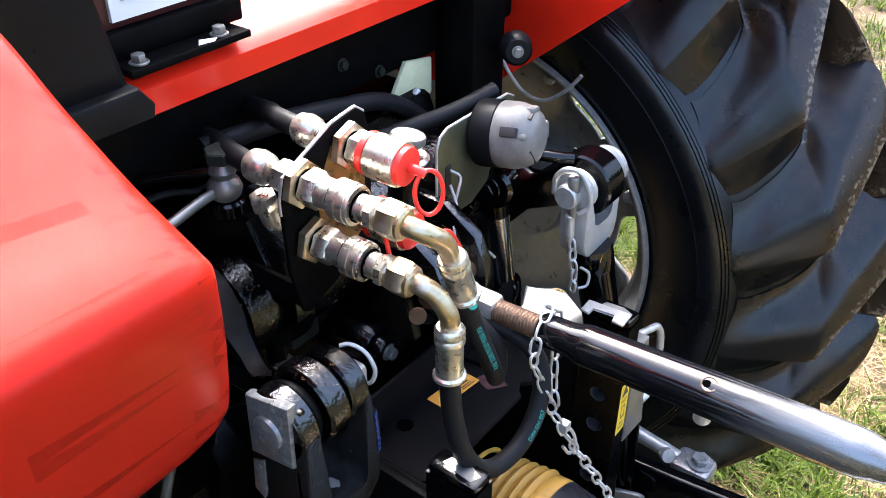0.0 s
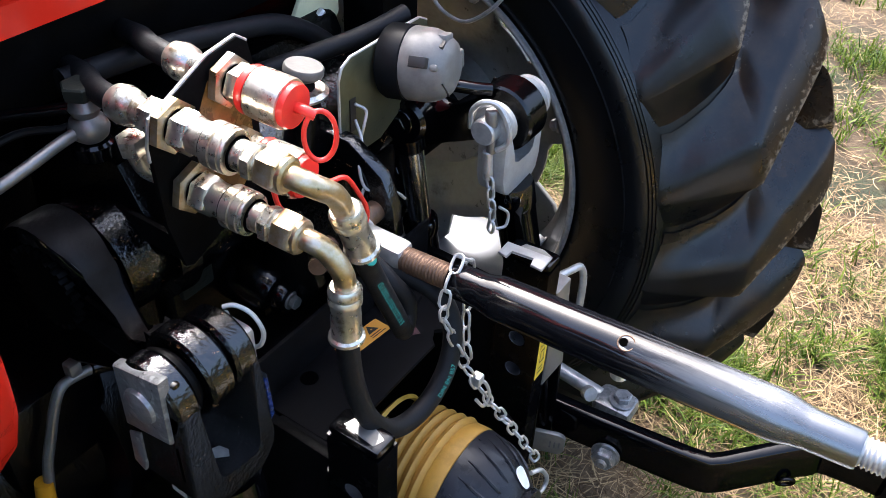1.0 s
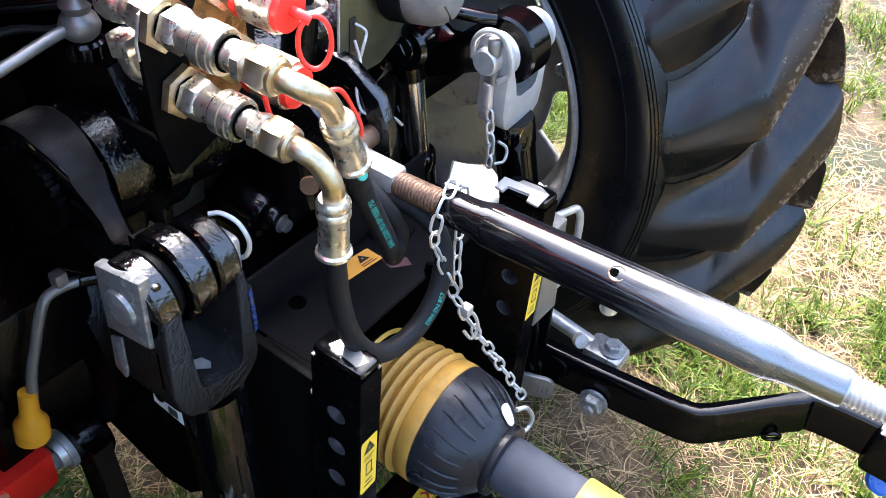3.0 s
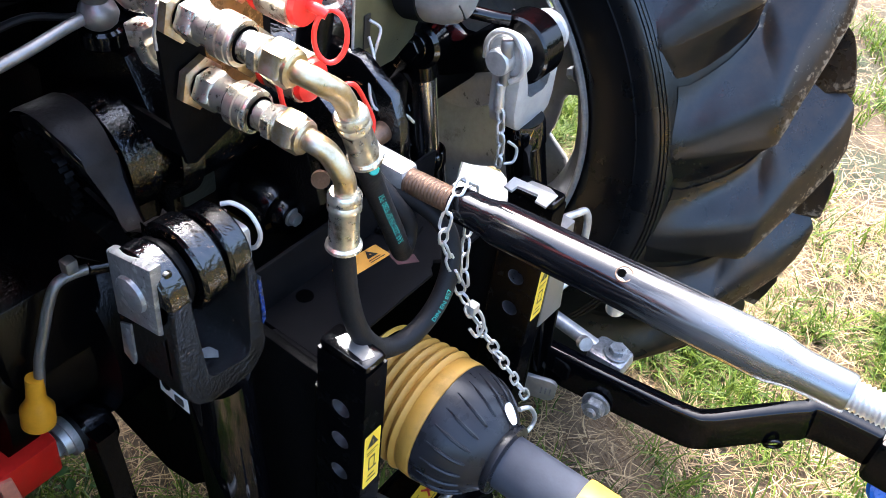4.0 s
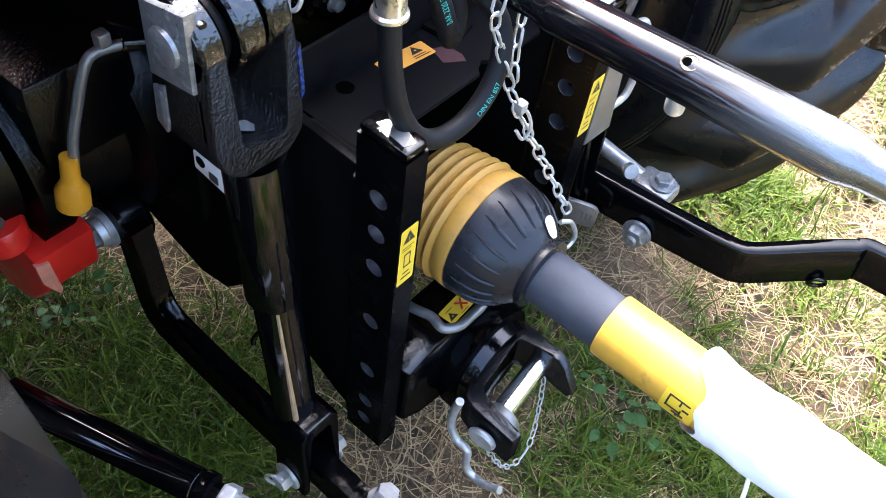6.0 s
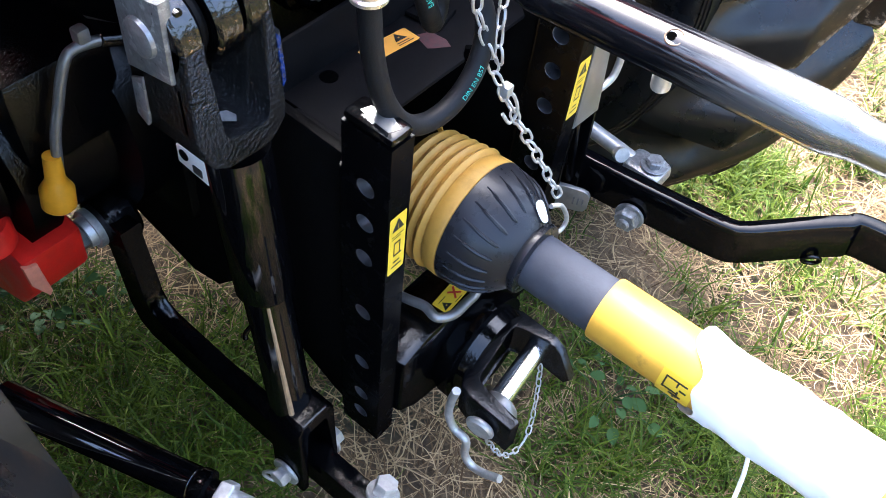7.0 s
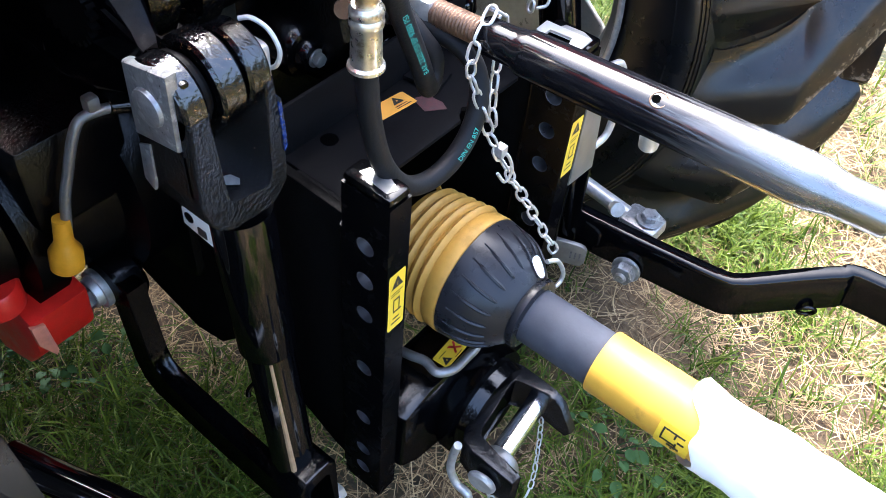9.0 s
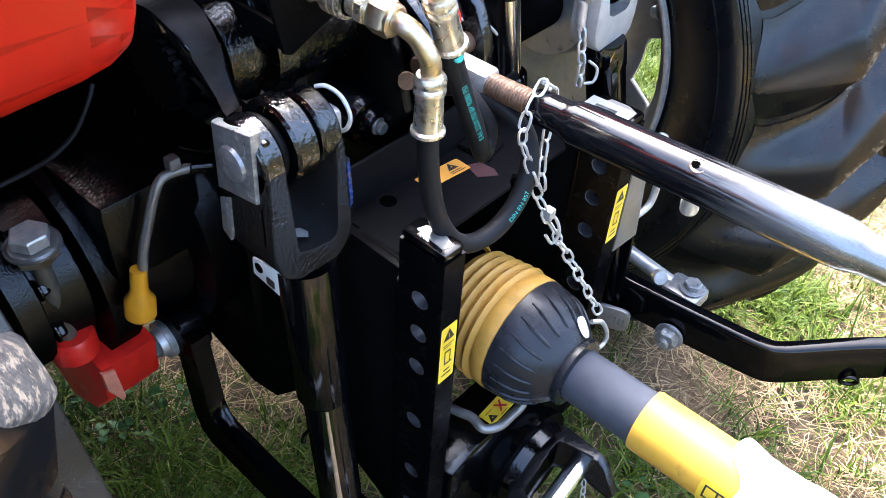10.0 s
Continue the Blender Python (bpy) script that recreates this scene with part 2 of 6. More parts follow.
PALE = material("pale_yellow_plastic", (0.62, 0.60, 0.36), 0.4, var=0.1, bump=0.03)
BLUE = material("blue_plastic", (0.01, 0.11, 0.55), 0.3, var=0.1, bump=0.03)
BLUEGLINT = material("painted_blue_reflection", (0.006, 0.026, 0.13), 0.25, var=0.5, scale=140, bump=0.6, bump_scale=400, second=(0.006, 0.006, 0.007), second_scale=120, second_at=0.52, second_soft=0.03)
BROWN = material("bare_wood_strip", (0.30, 0.19, 0.10), 0.6, var=0.3, scale=60, bump=0.2)
SOCKET = material("grey_socket_plastic", (0.15, 0.143, 0.13), 0.38, var=0.25, scale=60, bump=0.06,
                  second=(0.06, 0.056, 0.05), second_scale=70, second_at=0.72, second_soft=0.05)
GREYSTEEL = material("dull_grey_plate", (0.24, 0.23, 0.215), 0.42, 0.7, var=0.2, scale=50, bump=0.1)


def ground_material():
    m = bpy.data.materials.new("dry_soil_and_thatch")
    m.use_nodes = True
    nt = m.node_tree
    b = nt.nodes["Principled BSDF"]
    g = nt.nodes.new("ShaderNodeNewGeometry")
    big = nt.nodes.new("ShaderNodeTexNoise")
    big.inputs["Scale"].default_value, big.inputs["Detail"].default_value = 2.3, 5
    fine = nt.nodes.new("ShaderNodeTexNoise")
    fine.inputs["Scale"].default_value, fine.inputs["Detail"].default_value = 70, 8
    fine.inputs["Roughness"].default_value = 0.75
    for n in (big, fine):
        nt.links.new(g.outputs["Position"], n.inputs["Vector"])
    c1 = nt.nodes.new("ShaderNodeValToRGB")
    c1.color_ramp.elements[0].position, c1.color_ramp.elements[1].position = 0.36, 0.68
    c1.color_ramp.elements[0].color, c1.color_ramp.elements[1].color = (0.026, 0.034, 0.010, 1), (0.155, 0.108, 0.060, 1)
    mid = c1.color_ramp.elements.new(0.50)
    mid.color = (0.068, 0.046, 0.023, 1)
    nt.links.new(big.outputs["Fac"], c1.inputs["Fac"])
    c2 = nt.nodes.new("ShaderNodeValToRGB")
    c2.color_ramp.elements[0].position, c2.color_ramp.elements[1].position = 0.3, 0.72
    c2.color_ramp.elements[0].color, c2.color_ramp.elements[1].color = (0.35, 0.3, 0.25, 1), (1.3, 1.25, 1.15, 1)
    nt.links.new(fine.outputs["Fac"], c2.inputs["Fac"])
    mix = nt.nodes.new("ShaderNodeMix")
    mix.data_type, mix.blend_type = "RGBA", "MULTIPLY"
    mix.inputs["Factor"].default_value = 1.0
    nt.links.new(c1.outputs["Color"], mix.inputs[6])
    nt.links.new(c2.outputs["Color"], mix.inputs[7])
    nt.links.new(mix.outputs[2], b.inputs["Base Color"])
    b.inputs["Roughness"].default_value = 0.95
    bp = nt.nodes.new("ShaderNodeBump")
    bp.inputs["Strength"].default_value, bp.inputs["Distance"].default_value = 0.9, 0.01
    nt.links.new(fine.outputs["Fac"], bp.inputs["Height"])
    nt.links.new(bp.outputs["Normal"], b.inputs["Normal"])
    return m


def blade_material(name, low, high, rough, trans=0.0):
    """Each blade of the joined mesh takes its own tone between two colours."""
    m = bpy.data.materials.new(name)
    m.use_nodes = True
    nt = m.node_tree
    b = nt.nodes["Principled BSDF"]
    g = nt.nodes.new("ShaderNodeNewGeometry")
    r = nt.nodes.new("ShaderNodeValToRGB")
    r.color_ramp.elements[0].color, r.color_ramp.elements[1].color = rgb(low), rgb(high)
    nt.links.new(g.outputs["Random Per Island"], r.inputs["Fac"])
    nt.links.new(r.outputs["Color"], b.inputs["Base Color"])
    b.inputs["Roughness"].default_value = rough
    b.inputs["Specular IOR Level"].default_value = 0.15
    if trans:
        tr = nt.nodes.new("ShaderNodeBsdfTranslucent")
        nt.links.new(r.outputs["Color"], tr.inputs["Color"])
        mx = nt.nodes.new("ShaderNodeMixShader")
        mx.inputs["Fac"].default_value = trans
        nt.links.new(b.outputs["BSDF"], mx.inputs[1])
        nt.links.new(tr.outputs["BSDF"], mx.inputs[2])
        nt.links.new(mx.outputs["Shader"], nt.nodes["Material Output"].inputs["Surface"])
    return m


SOIL = ground_material()
GRASS = blade_material("grass_blades", (0.024, 0.052, 0.004), (0.125, 0.165, 0.018), 0.5, 0.3)
STRAW = blade_material("dry_straw", (0.060, 0.031, 0.012), (0.42, 0.295, 0.150), 0.6)
TREES = material("added_ring_foliage", (0.028, 0.045, 0.014), 0.9, var=0.5, scale=0.8, bump=0.0, spec=0.1,
                 second=(0.012, 0.018, 0.006), second_scale=0.35, second_at=0.5, second_soft=0.12)
LEAF = blade_material("clover_leaves", (0.026, 0.064, 0.017), (0.060, 0.115, 0.034), 0.6, 0.2)

# ---- building helpers ----
ORIGIN = {}


def thing(name, at, label, category, group="", kind=""):
    """An empty at the base of a thing; its parts are meshes under it."""
    ob = new(name)
    ob.location = at
    ORIGIN[ob] = Vector(at)
    ob.empty_display_size = 0.02
    return tagged(ob, label, category, group, kind)


def finish(bm, mat, sharp=38):
    bmesh.ops.recalc_face_normals(bm, faces=bm.faces)
    for f in bm.faces:
        f.smooth = True
    lim = radians(sharp)
    for e in bm.edges:
        if len(e.link_faces) == 2 and e.calc_face_angle(0) > lim:
            e.smooth = False
    me = bpy.data.meshes.new("mesh")
    bm.to_mesh(me)
    bm.free()
    me.materials.append(mat)
    return me


def part(name, bm, mat, parent, label="", sharp=38):
    """One mesh, made in world places, as a part of parent."""
    o = ORIGIN[parent]
    bmesh.ops.translate(bm, verts=bm.verts, vec=-o)
    ob = new(name, finish(bm, mat, sharp))
    ob.parent = parent
    ORIGIN[ob] = o
    return tagged(ob, label)


def frame_of(direction, up=(0, 0, 1)):
    """A rotation whose z runs along direction."""
    z = Vector(direction).normalized()
    u = Vector(up)
    if abs(z.dot(u.normalized())) > 0.98:
        u = Vector((0, 1, 0))
    x = u.cross(z).normalized()
    y = z.cross(x)
    return Matrix((x, y, z)).transposed().to_4x4()


def box(lo, hi, bevel=0.002, bm=None, m=None):
    bm = bm or bmesh.new()
    c = [(a + b) / 2 for a, b in zip(lo, hi)]
    s = [abs(b - a) for a, b in zip(lo, hi)]
    mat = Matrix.Translation(c) @ Matrix.Diagonal((*s, 1))
    geo = bmesh.ops.create_cube(bm, size=1.0, matrix=mat)
    vs = geo["verts"]
    if bevel:
        es = list({e for v in vs for e in v.link_edges})
        r = bmesh.ops.bevel(bm, geom=es, offset=min(bevel, min(s) * 0.45), segments=2, affect="EDGES", profile=0.5)
        vs = list({v for f in r["faces"] for v in f.verts} | {v for v in vs if v.is_valid})
    if m is not None:
        bmesh.ops.transform(bm, matrix=m, verts=[v for v in vs if v.is_valid])
    return bm


def lathe(profile, start, direction, n=32, bm=None, closed=False):
    """Turns (distance along, radius) pairs about an axis. Pairs at radius 0 close the ends."""
    bm = bm or bmesh.new()
    m = Matrix.Translation(start) @ frame_of(direction)
    rings = []
    for s, r in profile:
        if r <= 1e-6:
            rings.append([bm.verts.new(m @ Vector((0, 0, s)))])
        else:
            rings.append([bm.verts.new(m @ Vector((r * math.cos(2 * math.pi * k / n), r * math.sin(2 * math.pi * k / n), s))) for k in range(n)])
    pairs = list(zip(rings, rings[1:]))
    if closed:
        pairs.append((rings[-1], rings[0]))
    for a, b in pairs:
        for k in range(n):
            q = (a[k % len(a)], a[(k + 1) % n if len(a) > 1 else 0], b[(k + 1) % n if len(b) > 1 else 0], b[k % len(b)])
            q = tuple(dict.fromkeys(q))
            if len(q) > 2:
                bm.faces.new(q)
    return bm


def rod(a, b, r, n=24, chamfer=0.15, bm=None, r2=None):
    a, b = Vector(a), Vector(b)
    L = (b - a).length
    r2 = r if r2 is None else r2
    c = min(r, r2) * chamfer
    return lathe([(0, 0), (0, r - c), (c, r), (L - c, r2), (L, r2 - c), (L, 0)], a, b - a, n, bm)


def hexagon(a, b, r, bm=None, turn=0.0):
    """A hexagonal nut or head from a to b, r across corners / 2, with chamfered corners."""
    bm = bm or bmesh.new()
    a, b = Vector(a), Vector(b)
    L = (b - a).length
    m = Matrix.Translation(a) @ frame_of(b - a) @ Matrix.Rotation(turn, 4, "Z")
    rings = []
    for s, k in ((0, 0.9), (L * 0.12, 1.0), (L * 0.88, 1.0), (L, 0.9)):
        rings.append([bm.verts.new(m @ Vector((r * k * math.cos(math.pi * i / 3), r * k * math.sin(math.pi * i / 3), s))) for i in range(6)])
    for p, q in zip(rings, rings[1:]):
        for i in range(6):
            bm.faces.new((p[i], p[(i + 1) % 6], q[(i + 1) % 6], q[i]))
    bm.faces.new(rings[0][::-1])
    bm.faces.new(rings[-1])
    return bm


def smooth_path(points, step=6):
    """A Catmull-Rom curve through the points."""
    p = [Vector(q) for q in points]
    p = [p[0] * 2 - p[1]] + p + [p[-1] * 2 - p[-2]]
    out = []
    for i in range(1, len(p) - 2):
        for k in range(step):
            t = k / step
            out.append(0.5 * (2 * p[i] + (p[i + 1] - p[i - 1]) * t + (2 * p[i - 1] - 5 * p[i] + 4 * p[i + 1] - p[i + 2]) * t * t
                              + (3 * p[i] - p[i - 1] - 3 * p[i + 1] + p[i + 2]) * t ** 3))
    out.append(p[-2])
    return out


def tube(points, r, n=16, bm=None, smooth=True, step=6, caps=True, loop=False, flat=None):
    """A round bar along a path; flat = (half width, half height) gives a rounded strap instead."""
    bm = bm or bmesh.new()
    pts = smooth_path(points, step) if smooth else [Vector(q) for q in points]
    if loop and (pts[0] - pts[-1]).length < 1e-6:
        pts = pts[:-1]
    N = len(pts)
    tang = []
    for i in range(N):
        a = pts[i - 1] if (i > 0 or loop) else pts[i]
        b = pts[(i + 1) % N] if (i < N - 1 or loop) else pts[i]
        tang.append((b - a).normalized())
    nrm = tang[0].orthogonal().normalized() if flat is None else (Vector((0, 0, 1)) - tang[0] * tang[0].z).normalized()
    rings = []
    for i in range(N):
        nrm = (nrm - tang[i] * nrm.dot(tang[i])).normalized()
        bi = tang[i].cross(nrm)
        rr = r[i * (len(r) - 1) // max(1, N - 1)] if isinstance(r, (list, tuple)) else r
        ring = []
        for k in range(n):
            a = 2 * math.pi * k / n
            if flat:
                ca, sa = math.cos(a), math.sin(a)
                ca, sa = math.copysign(abs(ca) ** 0.35, ca), math.copysign(abs(sa) ** 0.35, sa)
                ring.append(bm.verts.new(pts[i] + bi * (ca * flat[0]) + nrm * (sa * flat[1])))
            else:
                ring.append(bm.verts.new(pts[i] + nrm * (math.cos(a) * rr) + bi * (math.sin(a) * rr)))
        rings.append(ring)
    pairs = list(zip(rings, rings[1:]))
    if loop:
        pairs.append((rings[-1], rings[0]))
    for a, b in pairs:
        for k in range(n):
            bm.faces.new((a[k], a[(k + 1) % n], b[(k + 1) % n], b[k]))
    if caps and not loop:
        bm.faces.new(rings[0][::-1])
        bm.faces.new(rings[-1])
    return bm


def prism(outline, lo, hi, axis="x", bevel=0.003, bm=None):
    """A flat outline pulled along an axis from lo to hi; the outline holds the two other coordinates in order."""
    bm = bm or bmesh.new()

    def place(p, d):
        return {"x": (d, p[0], p[1]), "y": (p[0], d, p[1]), "z": (p[0], p[1], d)}[axis]
    a = [bm.verts.new(place(p, lo)) for p in outline]
    b = [bm.verts.new(place(p, hi)) for p in outline]
    n = len(outline)
    fs = [bm.faces.new(a), bm.faces.new(b[::-1])]
    for i in range(n):
        fs.append(bm.faces.new((a[i], b[i], b[(i + 1) % n], a[(i + 1) % n])))
    if bevel:
        es = [e for f in fs[:2] for e in f.edges]
        bmesh.ops.bevel(bm, geom=es, offset=bevel, segments=2, affect="EDGES", profile=0.5)
    return bm


def arc(cx, cy, r, a0, a1, n=10):
    return [(cx + r * math.cos(radians(a0 + (a1 - a0) * i / n)), cy + r * math.sin(radians(a0 + (a1 - a0) * i / n))) for i in range(n + 1)]


def ring_torus(c, normal, R, r, n=28, k=10, bm=None, squash=1.0):
    m = Matrix.Translation(c) @ frame_of(normal)
    pts = [m @ Vector((R * math.cos(2 * math.pi * i / n), squash * R * math.sin(2 * math.pi * i / n), 0)) for i in range(n)]
    return tube(pts, r, k, bm, smooth=False, loop=True)


def holed_bar(x0, x1, y0, y1, z0, z1, holes, r, n=16):
    """An upright flat bar with round holes right through its side; each hole has its own stretch of the bar."""
    bm = bmesh.new()
    cy = (y0 + y1) / 2
    zs = sorted(holes)
    cuts = [z0] + [(a + b) / 2 for a, b in zip(zs, zs[1:])] + [z1]
    for cz, lo, hi in zip(zs, cuts, cuts[1:]):
        hw = (y1 - y0) / 2
        inner, outer = {}, {}
        for x in (x0, x1):
            inner[x], outer[x] = [], []
            for k in range(n):
                a = 2 * math.pi * (k + 0.5) / n
                c, s = math.cos(a), math.sin(a)
                inner[x].append(bm.verts.new((x, cy + r * c, cz + r * s)))
                up = (hi - cz) if s > 0 else (cz - lo)
                t = min(hw / max(abs(c), 1e-6), up / max(abs(s), 1e-6))
                outer[x].append(bm.verts.new((x, cy + t * c, cz + t * s)))
            # corners
            for sy in (-1, 1):
                for e in (lo, hi):
                    j = min(range(n), key=lambda i: (outer[x][i].co.y - cy - sy * hw) ** 2 + (outer[x][i].co.z - e) ** 2)
                    outer[x][j].co = (x, cy + sy * hw, e)
        for k in range(n):
            j = (k + 1) % n
            bm.faces.new((inner[x0][k], inner[x0][j], outer[x0][j], outer[x0][k]))
            bm.faces.new((inner[x1][j], inner[x1][k], outer[x1][k], outer[x1][j]))
            bm.faces.new((inner[x0][j], inner[x0][k], inner[x1][k], inner[x1][j]))
            mid = (outer[x0][k].co + outer[x0][j].co) / 2
            if abs(abs(mid.y - cy) - hw) < 1e-4 or abs(mid.z - z0) < 1e-4 or abs(mid.z - z1) < 1e-4:
                bm.faces.new((outer[x0][k], outer[x0][j], outer[x1][j], outer[x1][k]))
    bmesh.ops.remove_doubles(bm, verts=bm.verts, dist=1e-5)
    return bm


def bolt(center, direction, r, h, washer=1.35, bm=None, dome=False):
    """A hexagon head on a washer, standing out along direction."""
    c, d = Vector(center), Vector(direction).normalized()
    bm = bm or bmesh.new()
    if washer:
        rod(c, c + d * h * 0.25, r * washer, 20, 0.05, bm)
    hexagon(c + d * h * 0.25, c + d * h, r, bm)
    if dome:
        rod(c + d * h, c + d * h * 1.35, r * 0.5, 14, 0.3, bm)
    return bm


def text_mesh(body, size):
    """The outlines of a line of text as a flat mesh, x along the line."""
    cu = bpy.data.curves.new("text", "FONT")
    cu.body, cu.size, cu.align_x, cu.align_y = body, size, "CENTER", "CENTER"
    ob = new("text", cu)
    me = bpy.data.meshes.new_from_object(ob.evaluated_get(bpy.context.evaluated_depsgraph_get()))
    bpy.data.objects.remove(ob)
    bpy.data.curves.remove(cu)
    bm = bmesh.new()
    bm.from_mesh(me)
    bpy.data.meshes.remove(me)
    return bm


def chain_links(points, wire, length, bm_parent, mat, name="link"):
    """Separate oval links along a path, each turned a quarter against the last."""
    pts = smooth_path(points, 24)
    acc, marks, d = 0.0, [pts[0]], length * 0.78
    for a, b in zip(pts, pts[1:]):
        acc += (b - a).length
        if acc >= d:
            marks.append(b)
            acc = 0.0
    for i, (a, b) in enumerate(zip(marks, marks[1:])):
        t = (b - a).normalized()
        m = Matrix.Translation((a + b) / 2) @ frame_of(t, (1, 0.3, 0.2)) @ Matrix.Rotation(radians(90 * (i % 2) + 25 + 11 * math.sin(i * 2.1)), 4, "Z")
        h, w = length / 2 - wire, length * 0.24
        loop = []
        for k in range(14):
            q = 2 * math.pi * k / 14
            loop.append(m @ Vector((w * math.cos(q), 0.0, (h - w) * math.copysign(1, math.sin(q)) * (1 if abs(math.sin(q)) > 0.2 else abs(math.sin(q)) / 0.2) + w * math.sin(q))))
        part(name, tube(loop, wire, 6, smooth=False, loop=True), mat, bm_parent)

# ---- ground ----


def height(x, y):
    return 0.012 * noise.noise(Vector((x * 1.7, y * 1.7, 0.3))) + 0.006 * noise.noise(Vector((x * 7, y * 7, 4.0)))


def make_ground():
    bm = bmesh.new()
    axis = sorted(set([round(-3 + 0.06 * i, 3) for i in range(134)] + [-3000, -400, -60, -20, -8, 7, 12, 30, 100, 600, 3000]))
    grid = [[bm.verts.new((x, y, height(x, y) if abs(x) < 9 and abs(y) < 9 else 0.0)) for y in axis] for x in axis]
    for i in range(len(axis) - 1):
        for j in range(len(axis) - 1):
            bm.faces.new((grid[i][j], grid[i + 1][j], grid[i + 1][j + 1], grid[i][j + 1]))
    ob = new("ground", finish(bm, SOIL, 180))
    tagged(ob, "dry soil with thin grass and straw", "ground", kind="structure")


def blades(name, count, area, mat, length, width, lean, droop, tuft, label, category, seed, patch):
    """Thin bent blades in tufts over an area (x0, x1, y0, y1), thicker where patch() is high. tuft: blades and spread of each."""
    rng = np.random.default_rng(seed)
    roots = []
    while len(roots) < count // tuft[0]:
        x, y = rng.uniform(area[0], area[1]), rng.uniform(area[2], area[3])
        if rng.uniform() < patch(x, y):
            roots.append((x, y, height(x, y)))
    root = np.repeat(np.array(roots), tuft[0], axis=0)
    n = len(root)
    root[:, :2] += rng.normal(0, tuft[1], (n, 2))
    L = rng.uniform(*length, n) * rng.uniform(0.5, 1.0, n)
    w = rng.uniform(*width, n)
    a, tilt = rng.uniform(0, 2 * math.pi, n), rng.uniform(*lean, n)
    bend = rng.uniform(0.4, 1.4, n) * droop
    swing = rng.normal(0, 0.25, n)
    if droop == 0:
        root[:, 2] += rng.uniform(0.0, 0.016, n)
    pts = [root]
    for k in (0, 1, 2):
        t, q = np.minimum(tilt + bend * k * 0.5, 2.2), a + swing * k
        step = np.stack([np.sin(t) * np.cos(q), np.sin(t) * np.sin(q), np.cos(t)], 1) * (L / 3)[:, None]
        pts.append(pts[-1] + step)
    side = np.stack([-np.sin(a), np.cos(a), np.zeros(n)], 1) * w[:, None]
    rows = []
    for p, k in zip(pts, (0.8, 1.0, 0.8, 0.18 if droop else 0.7)):
        rows += [p - side * k, p + side * k]
    verts = np.stack(rows, 1).reshape(-1, 3)
    quad = np.array([(0, 1, 3, 2), (2, 3, 5, 4), (4, 5, 7, 6)])
    faces = (np.arange(n)[:, None, None] * 8 + quad[None]).reshape(-1, 4)
    me = bpy.data.meshes.new(name)
    me.from_pydata(verts.tolist(), [], faces.tolist())
    me.materials.append(mat)
    return tagged(new(name, me), label, category, kind="stuff")


def green(x, y):
    n = noise.noise(Vector((x * 2.1 + 5, y * 2.1, 1.7))) + 0.5 * noise.noise(Vector((x * 6, y * 6, 3.1)))
    near = 0.14 if x < 1.3 else 0.12
    for cx, cy, r, more in ((0.72, -0.46, 0.36, 0.45), (0.30, -0.42, 0.16, 0.35), (-0.33, 0.78, 0.20, 0.40), (-0.33, 0.55, 0.13, -0.40), (-0.10, 0.42, 0.14, -0.22), (-0.28, 0.30, 0.18, 0.18), (1.20, -0.06, 0.25, -0.22)):
        near += more * math.exp(-((x - cx) ** 2 + (y - cy) ** 2) / (r * r))
    return max(0.03, min(1.0, near + 1.25 * n))


def dry(x, y):
    return max(0.15, min(1.0, 1.05 - green(x, y)))


def field_green(x, y):
    """The same patches, but only outside the ground beside the tractor, and thinning out far off."""
    if -1.2 < x < 5.3 and -1.4 < y < 5.8 and (x > 0.9 or y < 1.6):
        return 0.0
    return green(x, y) * max(0.0, 1.0 - math.hypot(x - 0.5, y - 0.5) / 8.0)


def field_dry(x, y):
    if -1.2 < x < 5.3 and -1.4 < y < 5.8 and (x > 0.9 or y < 1.6):
        return 0.0
    return dry(x, y) * max(0.0, 1.0 - math.hypot(x - 0.5, y - 0.5) / 8.0)


def added_tree_ring():
    """An added, unseen ring of distant woodland with an uneven top; it darkens low reflections."""
    bm = bmesh.new()
    n = 360
    rows = [[], [], [], []]
    for k in range(n):
        a = 2 * math.pi * k / n
        top_z = 4.6 + 1.2 * noise.noise(Vector((math.cos(a) * 4, math.sin(a) * 4, 2.0))) + 0.6 * noise.noise(Vector((math.cos(a) * 19, math.sin(a) * 19, 7.0)))
        for row, (r, z) in zip(rows, ((27.0, 0.0), (26.2, top_z * 0.45), (27.2, top_z * 0.85), (29.0, top_z))):
            r += 0.9 * noise.noise(Vector((math.cos(a) * 30, math.sin(a) * 30, z)))
            row.append(bm.verts.new((r * math.cos(a), r * math.sin(a), z)))
    for p, q in zip(rows, rows[1:]):
        for k in range(n):
            bm.faces.new((p[k], p[(k + 1) % n], q[(k + 1) % n], q[k]))
    ob = new("backdrop", finish(bm, TREES, 80))
    tagged(ob, "added unseen dark green ring that blocks the low sky", "woodland", kind="structure")


make_ground()
added_tree_ring()
blades("grass", 50000, (-0.9, 1.9, -1.1, 1.7), GRASS, (0.05, 0.15), (0.0009, 0.0021), (0.1, 1.1), 0.8, (12, 0.012),
       "short uneven green grass growing through thatch", "grass", 11, green)
blades("grass", 44000, (0.8, 5.5, -1.6, 6), GRASS, (0.06, 0.14), (0.0016, 0.0034), (0.1, 1.0), 0.8, (14, 0.018),
       "green grass further off", "grass", 12, green)
blades("straw", 44000, (-0.9, 1.9, -1.1, 1.7), STRAW, (0.03, 0.13), (0.0006, 0.0015), (1.25, 1.57), 0, (3, 0.02),
       "dry cut straw lying on the soil", "straw", 13, dry)
